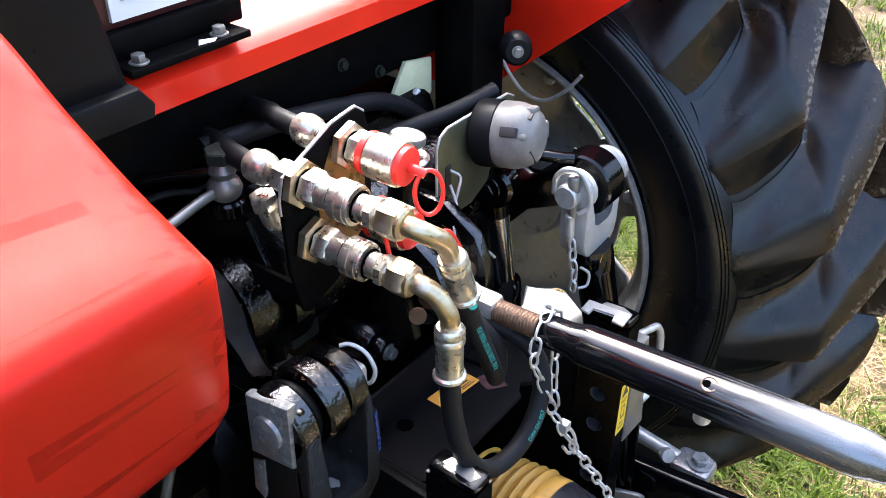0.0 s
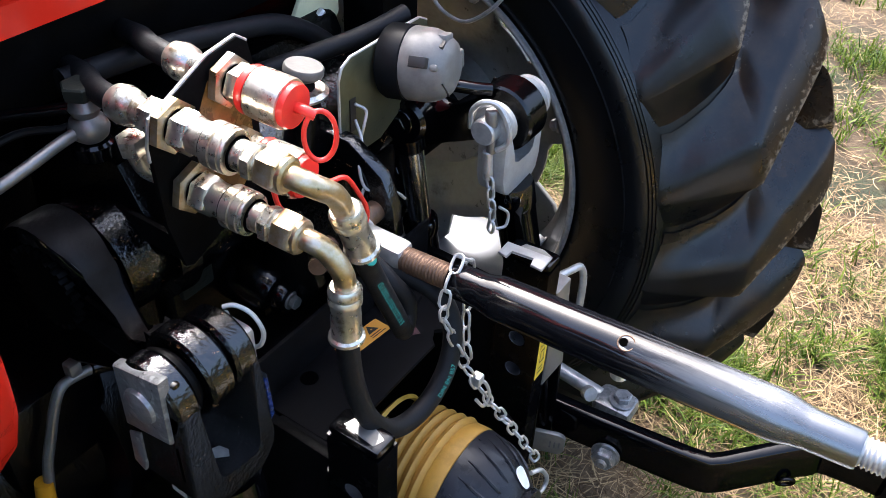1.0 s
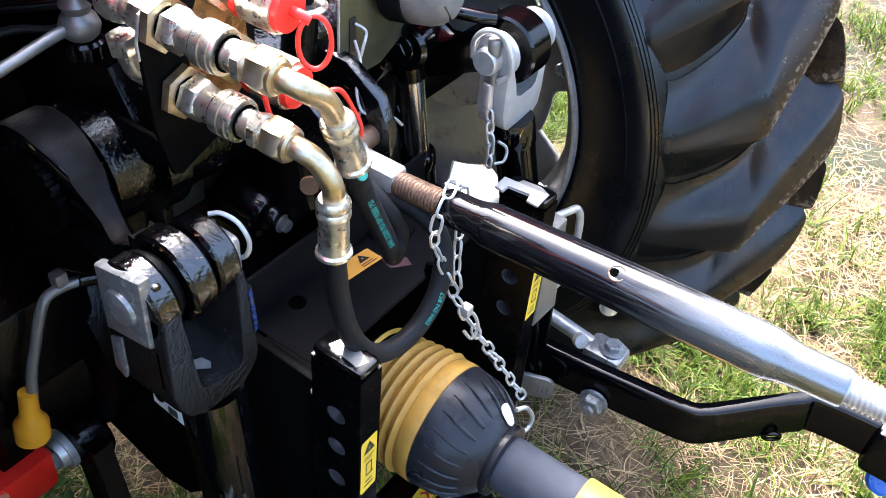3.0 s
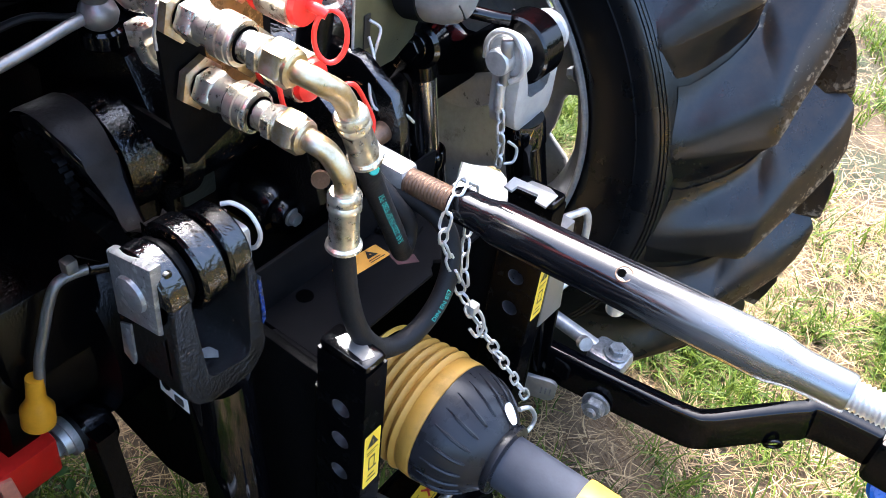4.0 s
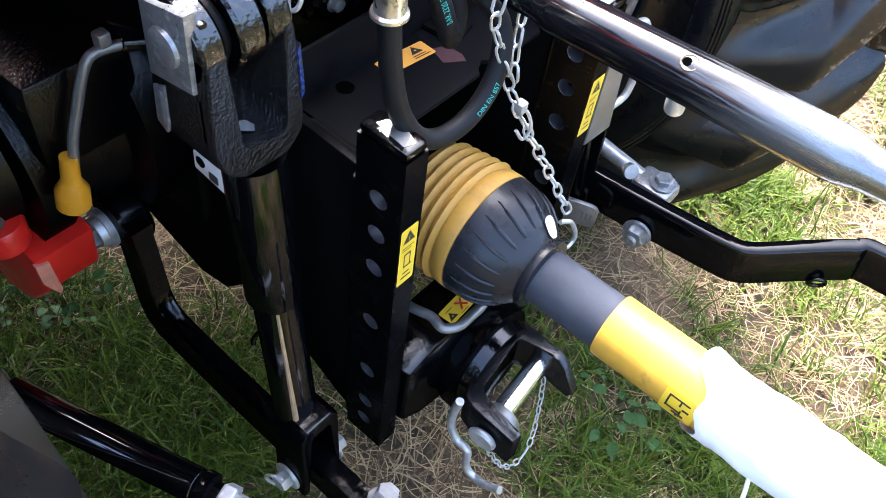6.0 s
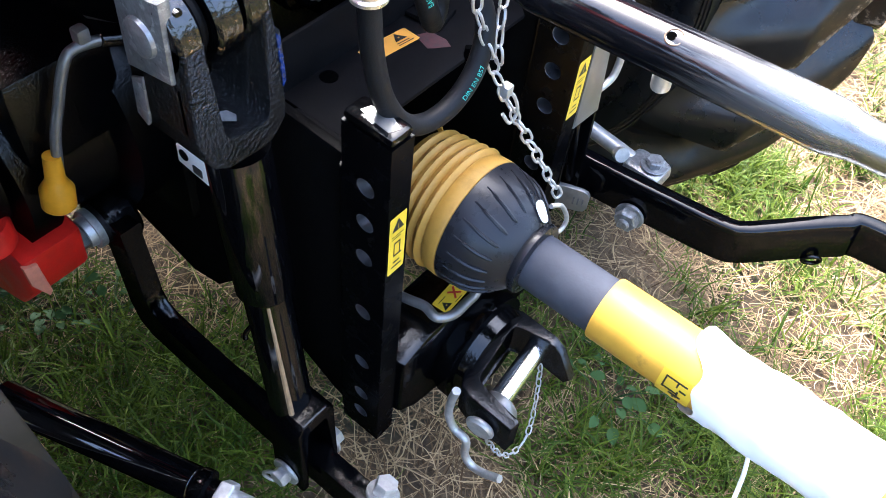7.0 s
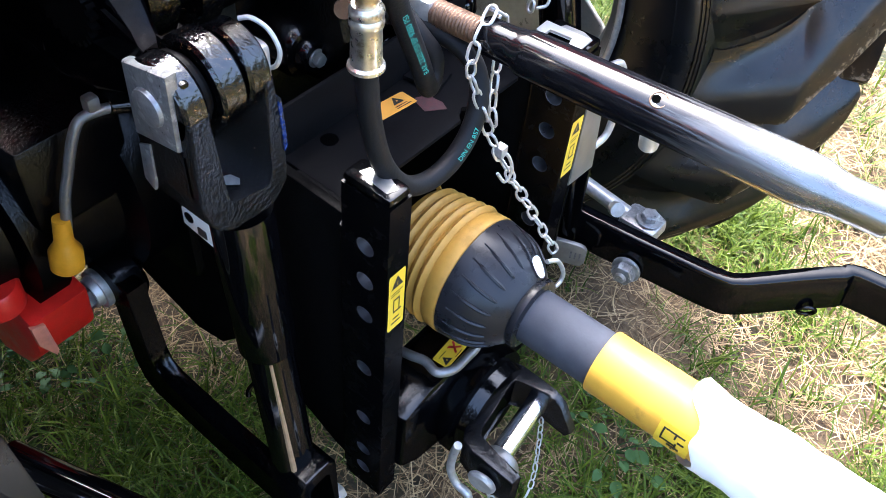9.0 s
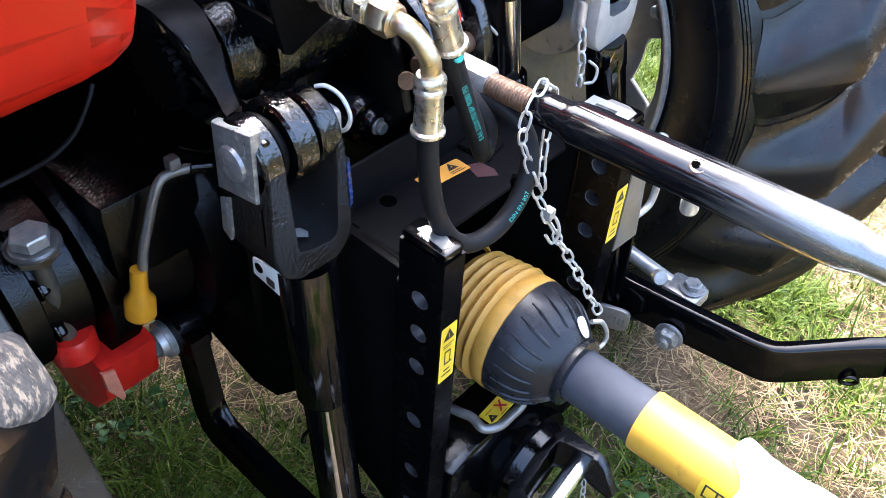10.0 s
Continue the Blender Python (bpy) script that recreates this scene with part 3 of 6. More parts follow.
blades("straw", 62000, (0.8, 5.5, -1.6, 6), STRAW, (0.03, 0.12), (0.0008, 0.0017), (1.25, 1.57), 0, (3, 0.02),
       "dry straw further off", "straw", 14, dry)
blades("grass", 42000, (-7, 8, -7, 8), GRASS, (0.06, 0.15), (0.004, 0.008), (0.2, 1.1), 0.8, (14, 0.05),
       "thin green grass all over the field", "grass", 15, field_green)
blades("straw", 36000, (-7, 8, -7, 8), STRAW, (0.05, 0.16), (0.002, 0.004), (1.25, 1.57), 0, (3, 0.05),
       "dry straw all over the field", "straw", 16, field_dry)


def weed(at, n, size, seed):
    rng = random.Random(seed)
    t = thing("weed_plant", at, "low broad-leaved weed with round green leaves", "plant", "weeds in the grass")
    o = Vector(at)
    for i in range(n):
        a = rng.uniform(0, 2 * math.pi)
        reach = size * rng.uniform(0.25, 1.0)
        d = Vector((math.cos(a), math.sin(a), 0))
        tip = o + d * reach + Vector((0, 0, size * rng.uniform(0.35, 0.7)))
        stem = part("stem", tube([o, o + d * reach * 0.4 + Vector((0, 0, size * 0.3)), tip], 0.0011, 5, step=3), LEAF, t)
        bm = bmesh.new()
        m = Matrix.Translation(tip) @ Matrix.Rotation(a, 4, "Z") @ Matrix.Rotation(rng.uniform(-0.5, 0.5), 4, "X") @ Matrix.Rotation(rng.uniform(-0.4, 0.4), 4, "Y")
        L = size * rng.uniform(0.17, 0.29)
        mid = [bm.verts.new(m @ Vector((L * (u - 0.3), 0, -0.12 * L * (2 * u - 1) ** 2))) for u in (0, 0.33, 0.66, 1)]
        for sgn in (-1, 1):
            edge = [bm.verts.new(m @ Vector((L * (u - 0.3), sgn * L * w, 0.05 * L))) for u, w in ((0.12, 0.26), (0.42, 0.38), (0.8, 0.24))]
            for q in ((mid[0], mid[1], edge[1], edge[0]), (mid[1], mid[2], edge[2], edge[1]), (mid[2], mid[3], edge[2])):
                bm.faces.new(q if sgn > 0 else q[::-1])
        part("leaf", bm, LEAF, stem)


for _w in (((0.29, -0.21, 0.0), 14, 0.11, 3), ((0.36, -0.17, 0.0), 8, 0.07, 5), ((-0.30, 0.70, 0.0), 14, 0.10, 6),
           ((-0.22, 0.62, 0.0), 12, 0.09, 8), ((-0.36, 0.80, 0.0), 12, 0.10, 9), ((0.12, -0.40, 0.0), 8, 0.06, 10)):
    weed(*_w)

# ---- rear wheels ----
AXLE_Y, AXLE_Z = 0.50, 0.68


def tyre_profile():
    """(x from the inner side, radius) across the carcass, inner bead to outer bead."""
    half = [(0.062, 0.375), (0.050, 0.392), (0.030, 0.42), (0.010, 0.465), (0.000, 0.515), (0.002, 0.538), (0.0045, 0.540), (0.0025, 0.543),
            (0.005, 0.546), (0.003, 0.549), (0.0055, 0.552), (0.0035, 0.5545), (0.0060, 0.557), (0.029, 0.559), (0.056, 0.591), (0.080, 0.622), (0.114, 0.655), (0.160, 0.675), (0.213, 0.681)]
    return half + [(0.426 - x, r) for x, r in half[-2::-1]]


# across a tread bar: outer x and radius, hollow x and radius, angle of its steep edge, foot, flat top and end of the ramp as shares of the pitch
LUG = [(0.0030, 0.5535, 0.0290, 0.561, 0.2, 0.31, 0.03, 0.62), (0.0055, 0.562, 0.0390, 0.573, 0.0, 0.30, 0.06, 0.62), (0.0150, 0.583, 0.0560, 0.594, 0.3, 0.28, 0.10, 0.65),
       (0.0320, 0.620, 0.0780, 0.623, 1.0, 0.24, 0.17, 0.70), (0.0500, 0.656, 0.0980, 0.644, 1.7, 0.21, 0.22, 0.75), (0.0640, 0.686, 0.1100, 0.654, 2.3, 0.20, 0.26, 0.78),
       (0.0700, 0.6955, 0.1140, 0.657, 2.7, 0.19, 0.27, 0.78), (0.1100, 0.716, 0.1300, 0.668, 7.2, 0.17, 0.29, 0.76), (0.1550, 0.739, 0.1620, 0.677, 11.0, 0.15, 0.30, 0.72),
       (0.2000, 0.757, 0.2020, 0.681, 14.0, 0.14, 0.30, 0.70), (0.2220, 0.761, 0.2220, 0.682, 15.5, 0.14, 0.30, 0.70)]
PITCH = 360 / 20
LUG_TURN = 11.9


def lug_mesh(side):
    """One tread bar on the tyre's own axes: a steep lower wall, a flat flank and a long hollow ramp up to the next bar."""
    bm = bmesh.new()
    mud = bm.verts.layers.float.new("mud")
    rows = []
    fine = [tuple(p + (q - p) * k / 4 for p, q in zip(LUG[i], LUG[i + 1])) for i in range(len(LUG) - 1) for k in range(4)] + [LUG[-1]]
    for x, R, xc, Rc, a, foot, flat, end in fine:
        outer = max(0.0, min(1.0, (x - 0.035) / 0.035))
        prof = [(-foot, 0.0, 0.25 + 0.25 * outer), (-foot * 0.5, 0.50, 0.05 + 0.40 * outer), (-0.006, 0.985, 0.62 * outer), (0.006, 1.0, 0.60 * outer), (flat * 0.5, 1.0, 0.0), (flat, 0.985, 0.0)]
        for k in range(1, 11):
            q = k / 10
            prof.append((flat + (end - flat) * q, 0.985 * (1 - q * q * (3 - 2 * q)), 0.55 * q * (0.35 + 0.65 * outer)))
        on_tread = max(0.0, min(1.0, (x - 0.064) / 0.012))
        row = []
        for u, h, dirt in prof:
            t = radians(a + u * PITCH)
            rr, xx = Rc + (R - Rc) * h, xc + (x - xc) * h
            v = bm.verts.new(((xx if side else 0.426 - xx), -rr * math.cos(t), rr * math.sin(t)))
            v[mud] = max(dirt, 0.42 * on_tread if u > 0 and h > 0.9 else 0.0)
            row.append(v)
        rows.append(row)
    for p, q in zip(rows, rows[1:]):
        for k in range(len(p) - 1):
            bm.faces.new((p[k], p[k + 1], q[k + 1], q[k]))
    bm.faces.new(rows[-1][::-1])
    return bm


def make_wheel():
    """The wheel on the tractor's right, at x = 0 on its inner side; placed by its empty."""
    w = thing("rear_wheel", (0, 0, 0), "large black tractor tyre with muddy lugs on a grey rim", "tractor wheel", "rear wheels")
    prof = tyre_profile()
    tyre = part("tyre", lathe([(x, r) for x, r in prof], (0, 0, 0), (1, 0, 0), 96), RUBBER, w, sharp=60)
    fine_rib = lathe([(0.0015, 0.4995), (-0.0015, 0.5005), (-0.0015, 0.5015), (0.0015, 0.5025)], (0, 0, 0), (1, 0, 0), 96)
    part("moulded_rib", fine_rib, RUBBER, tyre)
    n = 20
    for side in (1, 0):
        bar = finish(lug_mesh(side), RUBBER, 33)
        for i in range(n):
            lug = new("lug", bar)
            lug.parent, lug.matrix_basis = tyre, Matrix.Rotation(-radians(360 / n * (i + 0.5 * (1 - side)) + LUG_TURN), 4, "X")
    rim = part("rim", lathe([(0.060, 0.372), (0.046, 0.380), (0.044, 0.388), (0.048, 0.391), (0.053, 0.386), (0.056, 0.374), (0.075, 0.362), (0.11, 0.352), (0.15, 0.335),
                             (0.28, 0.335), (0.34, 0.352), (0.37, 0.374), (0.374, 0.390), (0.380, 0.384), (0.366, 0.366), (0.335, 0.344), (0.28, 0.327), (0.15, 0.327), (0.11, 0.344), (0.078, 0.354)],
                            (0, 0, 0), (1, 0, 0), 72, closed=True), RIMPAINT, w, "grey painted steel rim with a bright edge")
    part("rim_edge", lathe([(0.0455, 0.3795), (0.0405, 0.3815), (0.0390, 0.3855), (0.0405, 0.3895), (0.0455, 0.3915), (0.0475, 0.386)], (0, 0, 0), (1, 0, 0), 96, closed=True), GALV, rim, "bright bare rim edge")
    # dished disc whose six lobes reach the rim
    bm = bmesh.new()
    nseg = 96
    rings = []
    for x, k in ((0.235, 0.115 / 0.27), (0.225, 0.16 / 0.27), (0.205, 0.22 / 0.27), (0.200, 0.98), (0.203, 1.0), (0.209, 1.0), (0.212, 0.98), (0.215, 0.22 / 0.27), (0.235, 0.16 / 0.27), (0.245, 0.115 / 0.27)):
        ring = []
        for q in range(nseg):
            a = 2 * math.pi * q / nseg
            lobe = max(0.0, min(1.0, 0.85 + 2.2 * math.cos(6 * a + 3.98)))
            r = 0.27 * k if k < 0.9 else k * (0.255 + 0.078 * lobe)
            ring.append(bm.verts.new((x, -r * math.cos(a), r * math.sin(a))))
        rings.append(ring)
    for p, q in zip(rings, rings[1:]):
        for k in range(nseg):
            bm.faces.new((p[k], p[(k + 1) % nseg], q[(k + 1) % nseg], q[k]))
    disc = part("wheel_disc", bm, DISCPAINT, w, "dished dark grey wheel disc with six lobes", sharp=50)
    part("hub_plate", lathe([(0.20, 0.0), (0.20, 0.12), (0.235, 0.13), (0.235, 0.0)], (0, 0, 0), (1, 0, 0), 40), DISCPAINT, disc)
    for k in range(8):
        a = 2 * math.pi * (k + 0.5) / 8
        part("rim_bolt", bolt((0.098, -0.345 * math.cos(a), 0.345 * math.sin(a)), (0, math.cos(a), -math.sin(a)), 0.011, 0.016), GALV, rim)
    return w


wheel_right = make_wheel()
wheel_left = copy_thing(wheel_right, pose(-0.553, AXLE_Y, AXLE_Z, 0, 0, 0) @ Matrix.Scale(-1, 4, (1, 0, 0)))
wheel_left.scale = (-1, 1, 1)
wheel_left.location, wheel_left.rotation_euler = (-0.553, AXLE_Y, AXLE_Z), (radians(-2.2), 0, 0)
wheel_right.location = (0.512, AXLE_Y, AXLE_Z)
tagged(wheel_left, "large black tractor tyre with muddy angled lugs under a red fender")

# thick dried mud on the shoulder of the tread bar that faces the linkage
bm = bmesh.new()
rows = []
for i, (x, R, a) in enumerate(((0.001, 0.548, 0.4), (0.004, 0.570, 0.4), (0.010, 0.588, 0.7), (0.020, 0.608, 1.1), (0.030, 0.626, 1.5), (0.052, 0.661, 2.6), (0.074, 0.692, 3.6))):
    row = []
    for k, (u, d) in enumerate(((-0.05, -0.012), (0.0, 0.001), (0.03, 0.004), (0.08, 0.0045), (0.13, 0.0045), (0.18, 0.003), (0.25 + 0.03 * math.sin(i * 2.1), 0.001), (0.31, -0.008))):
        q = radians(a + u * PITCH)
        rr = R + d + 0.002 * noise.noise(Vector((i * 1.7, k * 1.3, 4.0)))
        row.append(bm.verts.new((x - 0.35 * d, -rr * math.cos(q), rr * math.sin(q))))
    rows.append(row)
for p, q in zip(rows, rows[1:]):
    for k in range(len(p) - 1):
        bm.faces.new((p[k], p[k + 1], q[k + 1], q[k]))
cake = new("mud_cake", finish(bm, MUDCAKE, 60))
cake.parent = [c for c in wheel_left.children if c.name.startswith("tyre")][0]
cake.matrix_basis = Matrix.Rotation(-radians(PITCH + LUG_TURN), 4, "X")
tagged(cake, "thick dried mud caked on the lug")

# ---- tractor body ----
tractor = thing("tractor", (0, 0.5, 0.68), "red and black tractor rear end with cast housings and fenders", "tractor")
# gearbox and rear housing
bm = box((-0.20, 0.30, 0.50), (0.20, 1.6, 1.08), 0.04)
housing = part("rear_housing", bm, CAST, tractor, "black painted cast rear housing")
part("lift_cover", box((-0.20, 0.30, 1.02), (0.20, 0.80, 1.14), 0.035), CAST, housing)
part("pto_boss", lathe([(0, 0.0), (0, 0.10), (0.02, 0.115), (0.10, 0.13), (0.10, 0)], (0, 0.20, 0.63), (0, 1, 0), 32), CAST, housing)
part("rear_flange", box((-0.16, 0.27, 0.56), (0.16, 0.305, 1.0), 0.02), CAST, housing)
for x, z in ((-0.13, 0.97), (0.13, 0.97), (-0.13, 0.60), (0.13, 0.60), (-0.14, 0.78), (0.14, 0.78)):
    part("flange_bolt", bolt((x, 0.27, z), (0, -1, 0), 0.012, 0.014), BLACK, housing)
# plugs and cover on the back of the housing
part("plug", lathe([(0, 0), (0, 0.018), (0.004, 0.021), (0.012, 0.022), (0.014, 0.030), (0.020, 0.034), (0.10, 0.036), (0.10, 0)], (-0.062, 0.188, 0.897), (0, 1, 0.05), 28), BLACK, housing, "round black boss")
part("plug_bolt", bolt((-0.062, 0.188, 0.897), (0, -1, -0.05), 0.0085, 0.010), GREYSTEEL, housing)
part("side_plate", box((-0.153, 0.260, 0.920), (-0.106, 0.270, 1.002), 0.008), DUSTY, housing, "dusty grey-green cover plate")
# foot platforms in front of the axle: added boxes that close the view and block light
for x0, low in ((-0.56, 0.40), (0.16, 0.78)):
    part("platform", prism([(0.78, low), (0.78, 1.10), (0.70, 1.25), (0.70, 1.315), (1.60, 1.315), (1.60, low)], x0, x0 + 0.40, "x", 0.02), SHEET, tractor, "added black box standing in for the foot platform")
# axle trumpets
for sx in (-1, 1):
    pr = [(0.0, 0.0), (0.0, 0.185), (0.05, 0.185), (0.06, 0.150), (0.14, 0.142), (0.145, 0.155), (0.185, 0.155), (0.19, 0.118), (0.245, 0.110), (0.25, 0.125), (0.28, 0.125), (0.28, 0.0)]
    ax = part("axle_housing", lathe(pr, (sx * 0.19, AXLE_Y, AXLE_Z), (sx, 0, 0), 40), CAST, tractor, "black cast axle housing")
    part("axle_rib", box((sx * 0.22, AXLE_Y - 0.16, AXLE_Z + 0.03), (sx * 0.36, AXLE_Y + 0.10, AXLE_Z + 0.165), 0.02), CAST, ax)
    for k in range(10):
        a = 2 * math.pi * k / 10 + 0.2
        part("axle_bolt", bolt((sx * 0.435, AXLE_Y + 0.112 * math.cos(a), AXLE_Z + 0.112 * math.sin(a)), (-sx, 0, 0), 0.011, 0.014), BLACK, ax)
    part("half_shaft", lathe([(0, 0), (0, 0.06), (0.26, 0.06), (0.26, 0)], (sx * 0.48, AXLE_Y, AXLE_Z), (sx, 0, 0), 24), CAST, ax)
# red cross panel that carries the seat deck
deck = part("rear_panel", prism([(0.292, 1.262), (0.292, 1.288), (0.312, 1.302), (0.60, 1.330), (1.20, 1.335), (1.20, 1.315), (0.60, 1.310), (0.318, 1.284), (0.308, 1.262)], -0.43, 0.43, "x", 0.004), RED, tractor, "glossy red deck panel with a folded edge")
part("cross_beam", box((-0.42, 0.335, 1.165), (0.42, 0.40, 1.262), 0.008), SATIN, tractor)
for x, z in ((0.040, 1.207), (0.107, 1.177)):
    part("beam_bolt", bolt((x, 0.335, z), (0, -1, 0), 0.0062, 0.007), DUSTY, tractor)
part("upright", box((0.225, 0.27, 0.95), (0.305, 0.34, 1.60), 0.01), SATIN, tractor, "matt black upright post")
part("upright", box((-0.385, 0.33, 1.14), (-0.305, 0.40, 1.262), 0.01), SATIN, tractor, "matt black upright post")
# fenders
AF = (AXLE_Y, AXLE_Z)


def fender(sx):
    """A wide boxy red fender over the wheel with rounded edges, its back end folded down."""
    path = smooth_path([(q[0], q[1], 0) for q in ((-0.058, 1.276), (-0.088, 1.286), (-0.106, 1.306), (-0.113, 1.340), (-0.1145, 1.375), (-0.1135, 1.391), (-0.108, 1.4005), (-0.096, 1.407), (-0.060, 1.4235), (-0.020, 1.4465), (0.06, 1.494), (0.25, 1.555), (0.50, 1.575), (0.80, 1.54), (1.05, 1.43), (1.22, 1.25))], 5)
    xs = [0.4905, 0.4905, 0.492, 0.4955, 0.502, 0.512, 0.527, 0.60, 0.74, 0.88, 0.93, 0.950, 0.957, 0.958]
    dr = [-0.085, -0.045, -0.026, -0.014, -0.006, -0.002, 0.0, 0.002, 0.006, 0.003, -0.006, -0.018, -0.040, -0.070]
    bm = bmesh.new()
    rows = []
    for i, p in enumerate(path):
        a, b = path[max(0, i - 1)], path[min(len(path) - 1, i + 1)]
        t = Vector((b[0] - a[0], b[1] - a[1])).normalized()
        nn = Vector((-t.y, t.x))
        rows.append([bm.verts.new((sx * x, p[0] + nn.x * d, p[1] + nn.y * d)) for x, d in zip(xs, dr)])
    for p, q in zip(rows, rows[1:]):
        for k in range(len(xs) - 1):
            bm.faces.new((p[k], p[k + 1], q[k + 1], q[k]))
    bmesh.ops.solidify(bm, geom=bm.faces[:], thickness=0.005)
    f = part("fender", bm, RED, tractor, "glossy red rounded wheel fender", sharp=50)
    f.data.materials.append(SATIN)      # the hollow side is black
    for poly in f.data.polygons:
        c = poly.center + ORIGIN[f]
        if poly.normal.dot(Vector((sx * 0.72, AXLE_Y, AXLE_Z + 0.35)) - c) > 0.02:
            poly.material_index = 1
    return f


fender_left, fender_right = fender(-1), fender(1)
# flat inner side sheets of the fenders
for sx, f in ((-1, fender_left), (1, fender_right)):
    out = [(0.42, 1.005), (0.30, 1.10), (0.16, 1.215), (0.06, 1.29), (0.12, 1.40), (0.30, 1.50), (0.55, 1.54), (0.95, 1.47), (0.95, 1.10), (0.60, 1.00)]
    if sx < 0:
        out = [(0.42, 1.262), (0.30, 1.33), (0.10, 1.32), (0.06, 1.34), (0.12, 1.40), (0.30, 1.50), (0.55, 1.54), (0.95, 1.47), (0.95, 1.262)]
    part("side_sheet", prism(out, sx * 0.455, sx * 0.463, "x", 0.001), RED, f)
    if sx > 0:
        part("cable_loop", tube([(sx * 0.45, 0.380, 1.09), (sx * 0.45, 0.352, 1.053), (sx * 0.45, 0.324, 1.031), (sx * 0.45, 0.286, 1.028), (sx * 0.45, 0.248, 1.056), (sx * 0.452, 0.225, 1.085)], 0.0032, 8), GALV, f)
# rubber buffer with its bolt on the right side sheet
buf = part("rubber_buffer", lathe([(0, 0), (0, 0.020), (0.012, 0.023), (0.03, 0.021), (0.036, 0.016), (0.036, 0)], (0.285, 0.245, 1.180), (-0.75, -0.66, 0.1), 20), SHEET, tractor)
part("buffer_bolt", bolt(Vector((0.285, 0.245, 1.180)) + Vector((-0.75, -0.66, 0.1)).normalized() * 0.036, (-0.75, -0.66, 0.1), 0.006, 0.007), GREYSTEEL, buf)
# pale yellow plastic bracket between housing and right post
pale = part("pale_bracket", prism([(0.120, 1.135), (0.150, 1.178), (0.205, 1.168), (0.205, 1.120), (0.180, 1.090), (0.140, 1.100)], 0.325, 0.332, "y", 0.002), PALE, tractor, "pale yellow plastic bracket")
part("metal_clip", tube([(0.130, 0.32, 1.105), (0.145, 0.32, 1.120), (0.167, 0.32, 1.135)], 0.005, 8), GALV, pale)
# hoses behind the couplers
part("hydraulic_pipe", tube([(-0.20, 0.31, 1.198), (-0.095, 0.30, 1.193), (-0.006, 0.30, 1.177), (0.075, 0.30, 1.156), (0.142, 0.30, 1.112), (0.16, 0.30, 1.084), (0.165, 0.30, 1.02)], 0.0115, 14), HOSE, tractor)
part("hydraulic_pipe", tube([(-0.02, 0.30, 1.12), (0.05, 0.25, 1.14), (0.12, 0.22, 1.15), (0.18, 0.205, 1.16)], 0.011, 14), HOSE, tractor)
part("thin_cable", tube([(-0.467, 0.36, 0.917), (-0.42, 0.35, 0.926), (-0.391, 0.34, 0.938), (-0.363, 0.335, 0.956), (-0.34, 0.335, 0.984), (-0.327, 0.34, 1.0)], 0.0026, 8), HOSE, tractor)
part("wiring_loom", tube([(-0.30, 0.36, 1.13), (-0.24, 0.34, 1.15), (-0.19, 0.33, 1.14), (-0.15, 0.33, 1.16)], 0.004, 8), HOSE, tractor)

# black plastic seat box and framed notice on the deck
seat_box = thing("seat_box", (-0.37, 0.30, 1.29), "black moulded plastic box standing on the red deck", "plastic box")
bm = prism([(-0.52, 1.302), (-0.318, 1.306), (-0.312, 1.318), (-0.335, 1.42), (-0.345, 1.58), (-0.52, 1.58)], 0.225, 0.50, "y", 0.010)
part("box_body", bm, SHEET, seat_box)
part("box_lip", prism([(-0.52, 1.300), (-0.306, 1.300), (-0.303, 1.312), (-0.316, 1.330), (-0.52, 1.330)], 0.212, 0.51, "y", 0.005), SHEET, seat_box)

notice = thing("notice_frame", (-0.22, 0.33, 1.31), "black framed notice with a white printed sheet on a bolted foot", "notice")
back = part("backing_board", box((-0.285, 0.325, 1.318), (-0.125, 0.345, 1.62), 0.003), material("dark_red_board", (0.06, 0.012, 0.010), 0.4, var=0.1), notice)
part("paper_sheet", box((-0.262, 0.320, 1.345), (-0.13, 0.3245, 1.60), 0.0), PAPER, back, "white printed paper")
for i in range(5):
    part("print_line", box((-0.250, 0.3185, 1.362 + 0.012 * i), (-0.150 + 0.012 * (i % 3), 0.3198, 1.3655 + 0.012 * i), 0.0), material("faded_print", (0.55, 0.42, 0.40), 0.6, var=0.05), back)
part("frame_rail", box((-0.29, 0.312, 1.312), (-0.12, 0.328, 1.338), 0.003), SATIN, notice)
part("foot_strip", box((-0.275, 0.285, 1.304), (-0.135, 0.325, 1.312), 0.002), SATIN, notice)
for x in (-0.258, -0.165):
    part("foot_bolt", bolt((x, 0.297, 1.312), (0, 0, 1), 0.0068, 0.009), GREYSTEEL, notice)
part("torn_sticker", prism([(-0.197, 0.289), (-0.180, 0.286), (-0.172, 0.292), (-0.188, 0.300)], 1.3122, 1.3128, "z", 0.0), PAPER, notice, "torn white sticker")
part("torn_sticker", prism([(-0.192, 0.2975), (-0.170, 0.2965), (-0.172, 0.3005), (-0.190, 0.3020)], 1.3005, 1.3025, "z", 0.0), PAPER, deck, "torn white sticker")

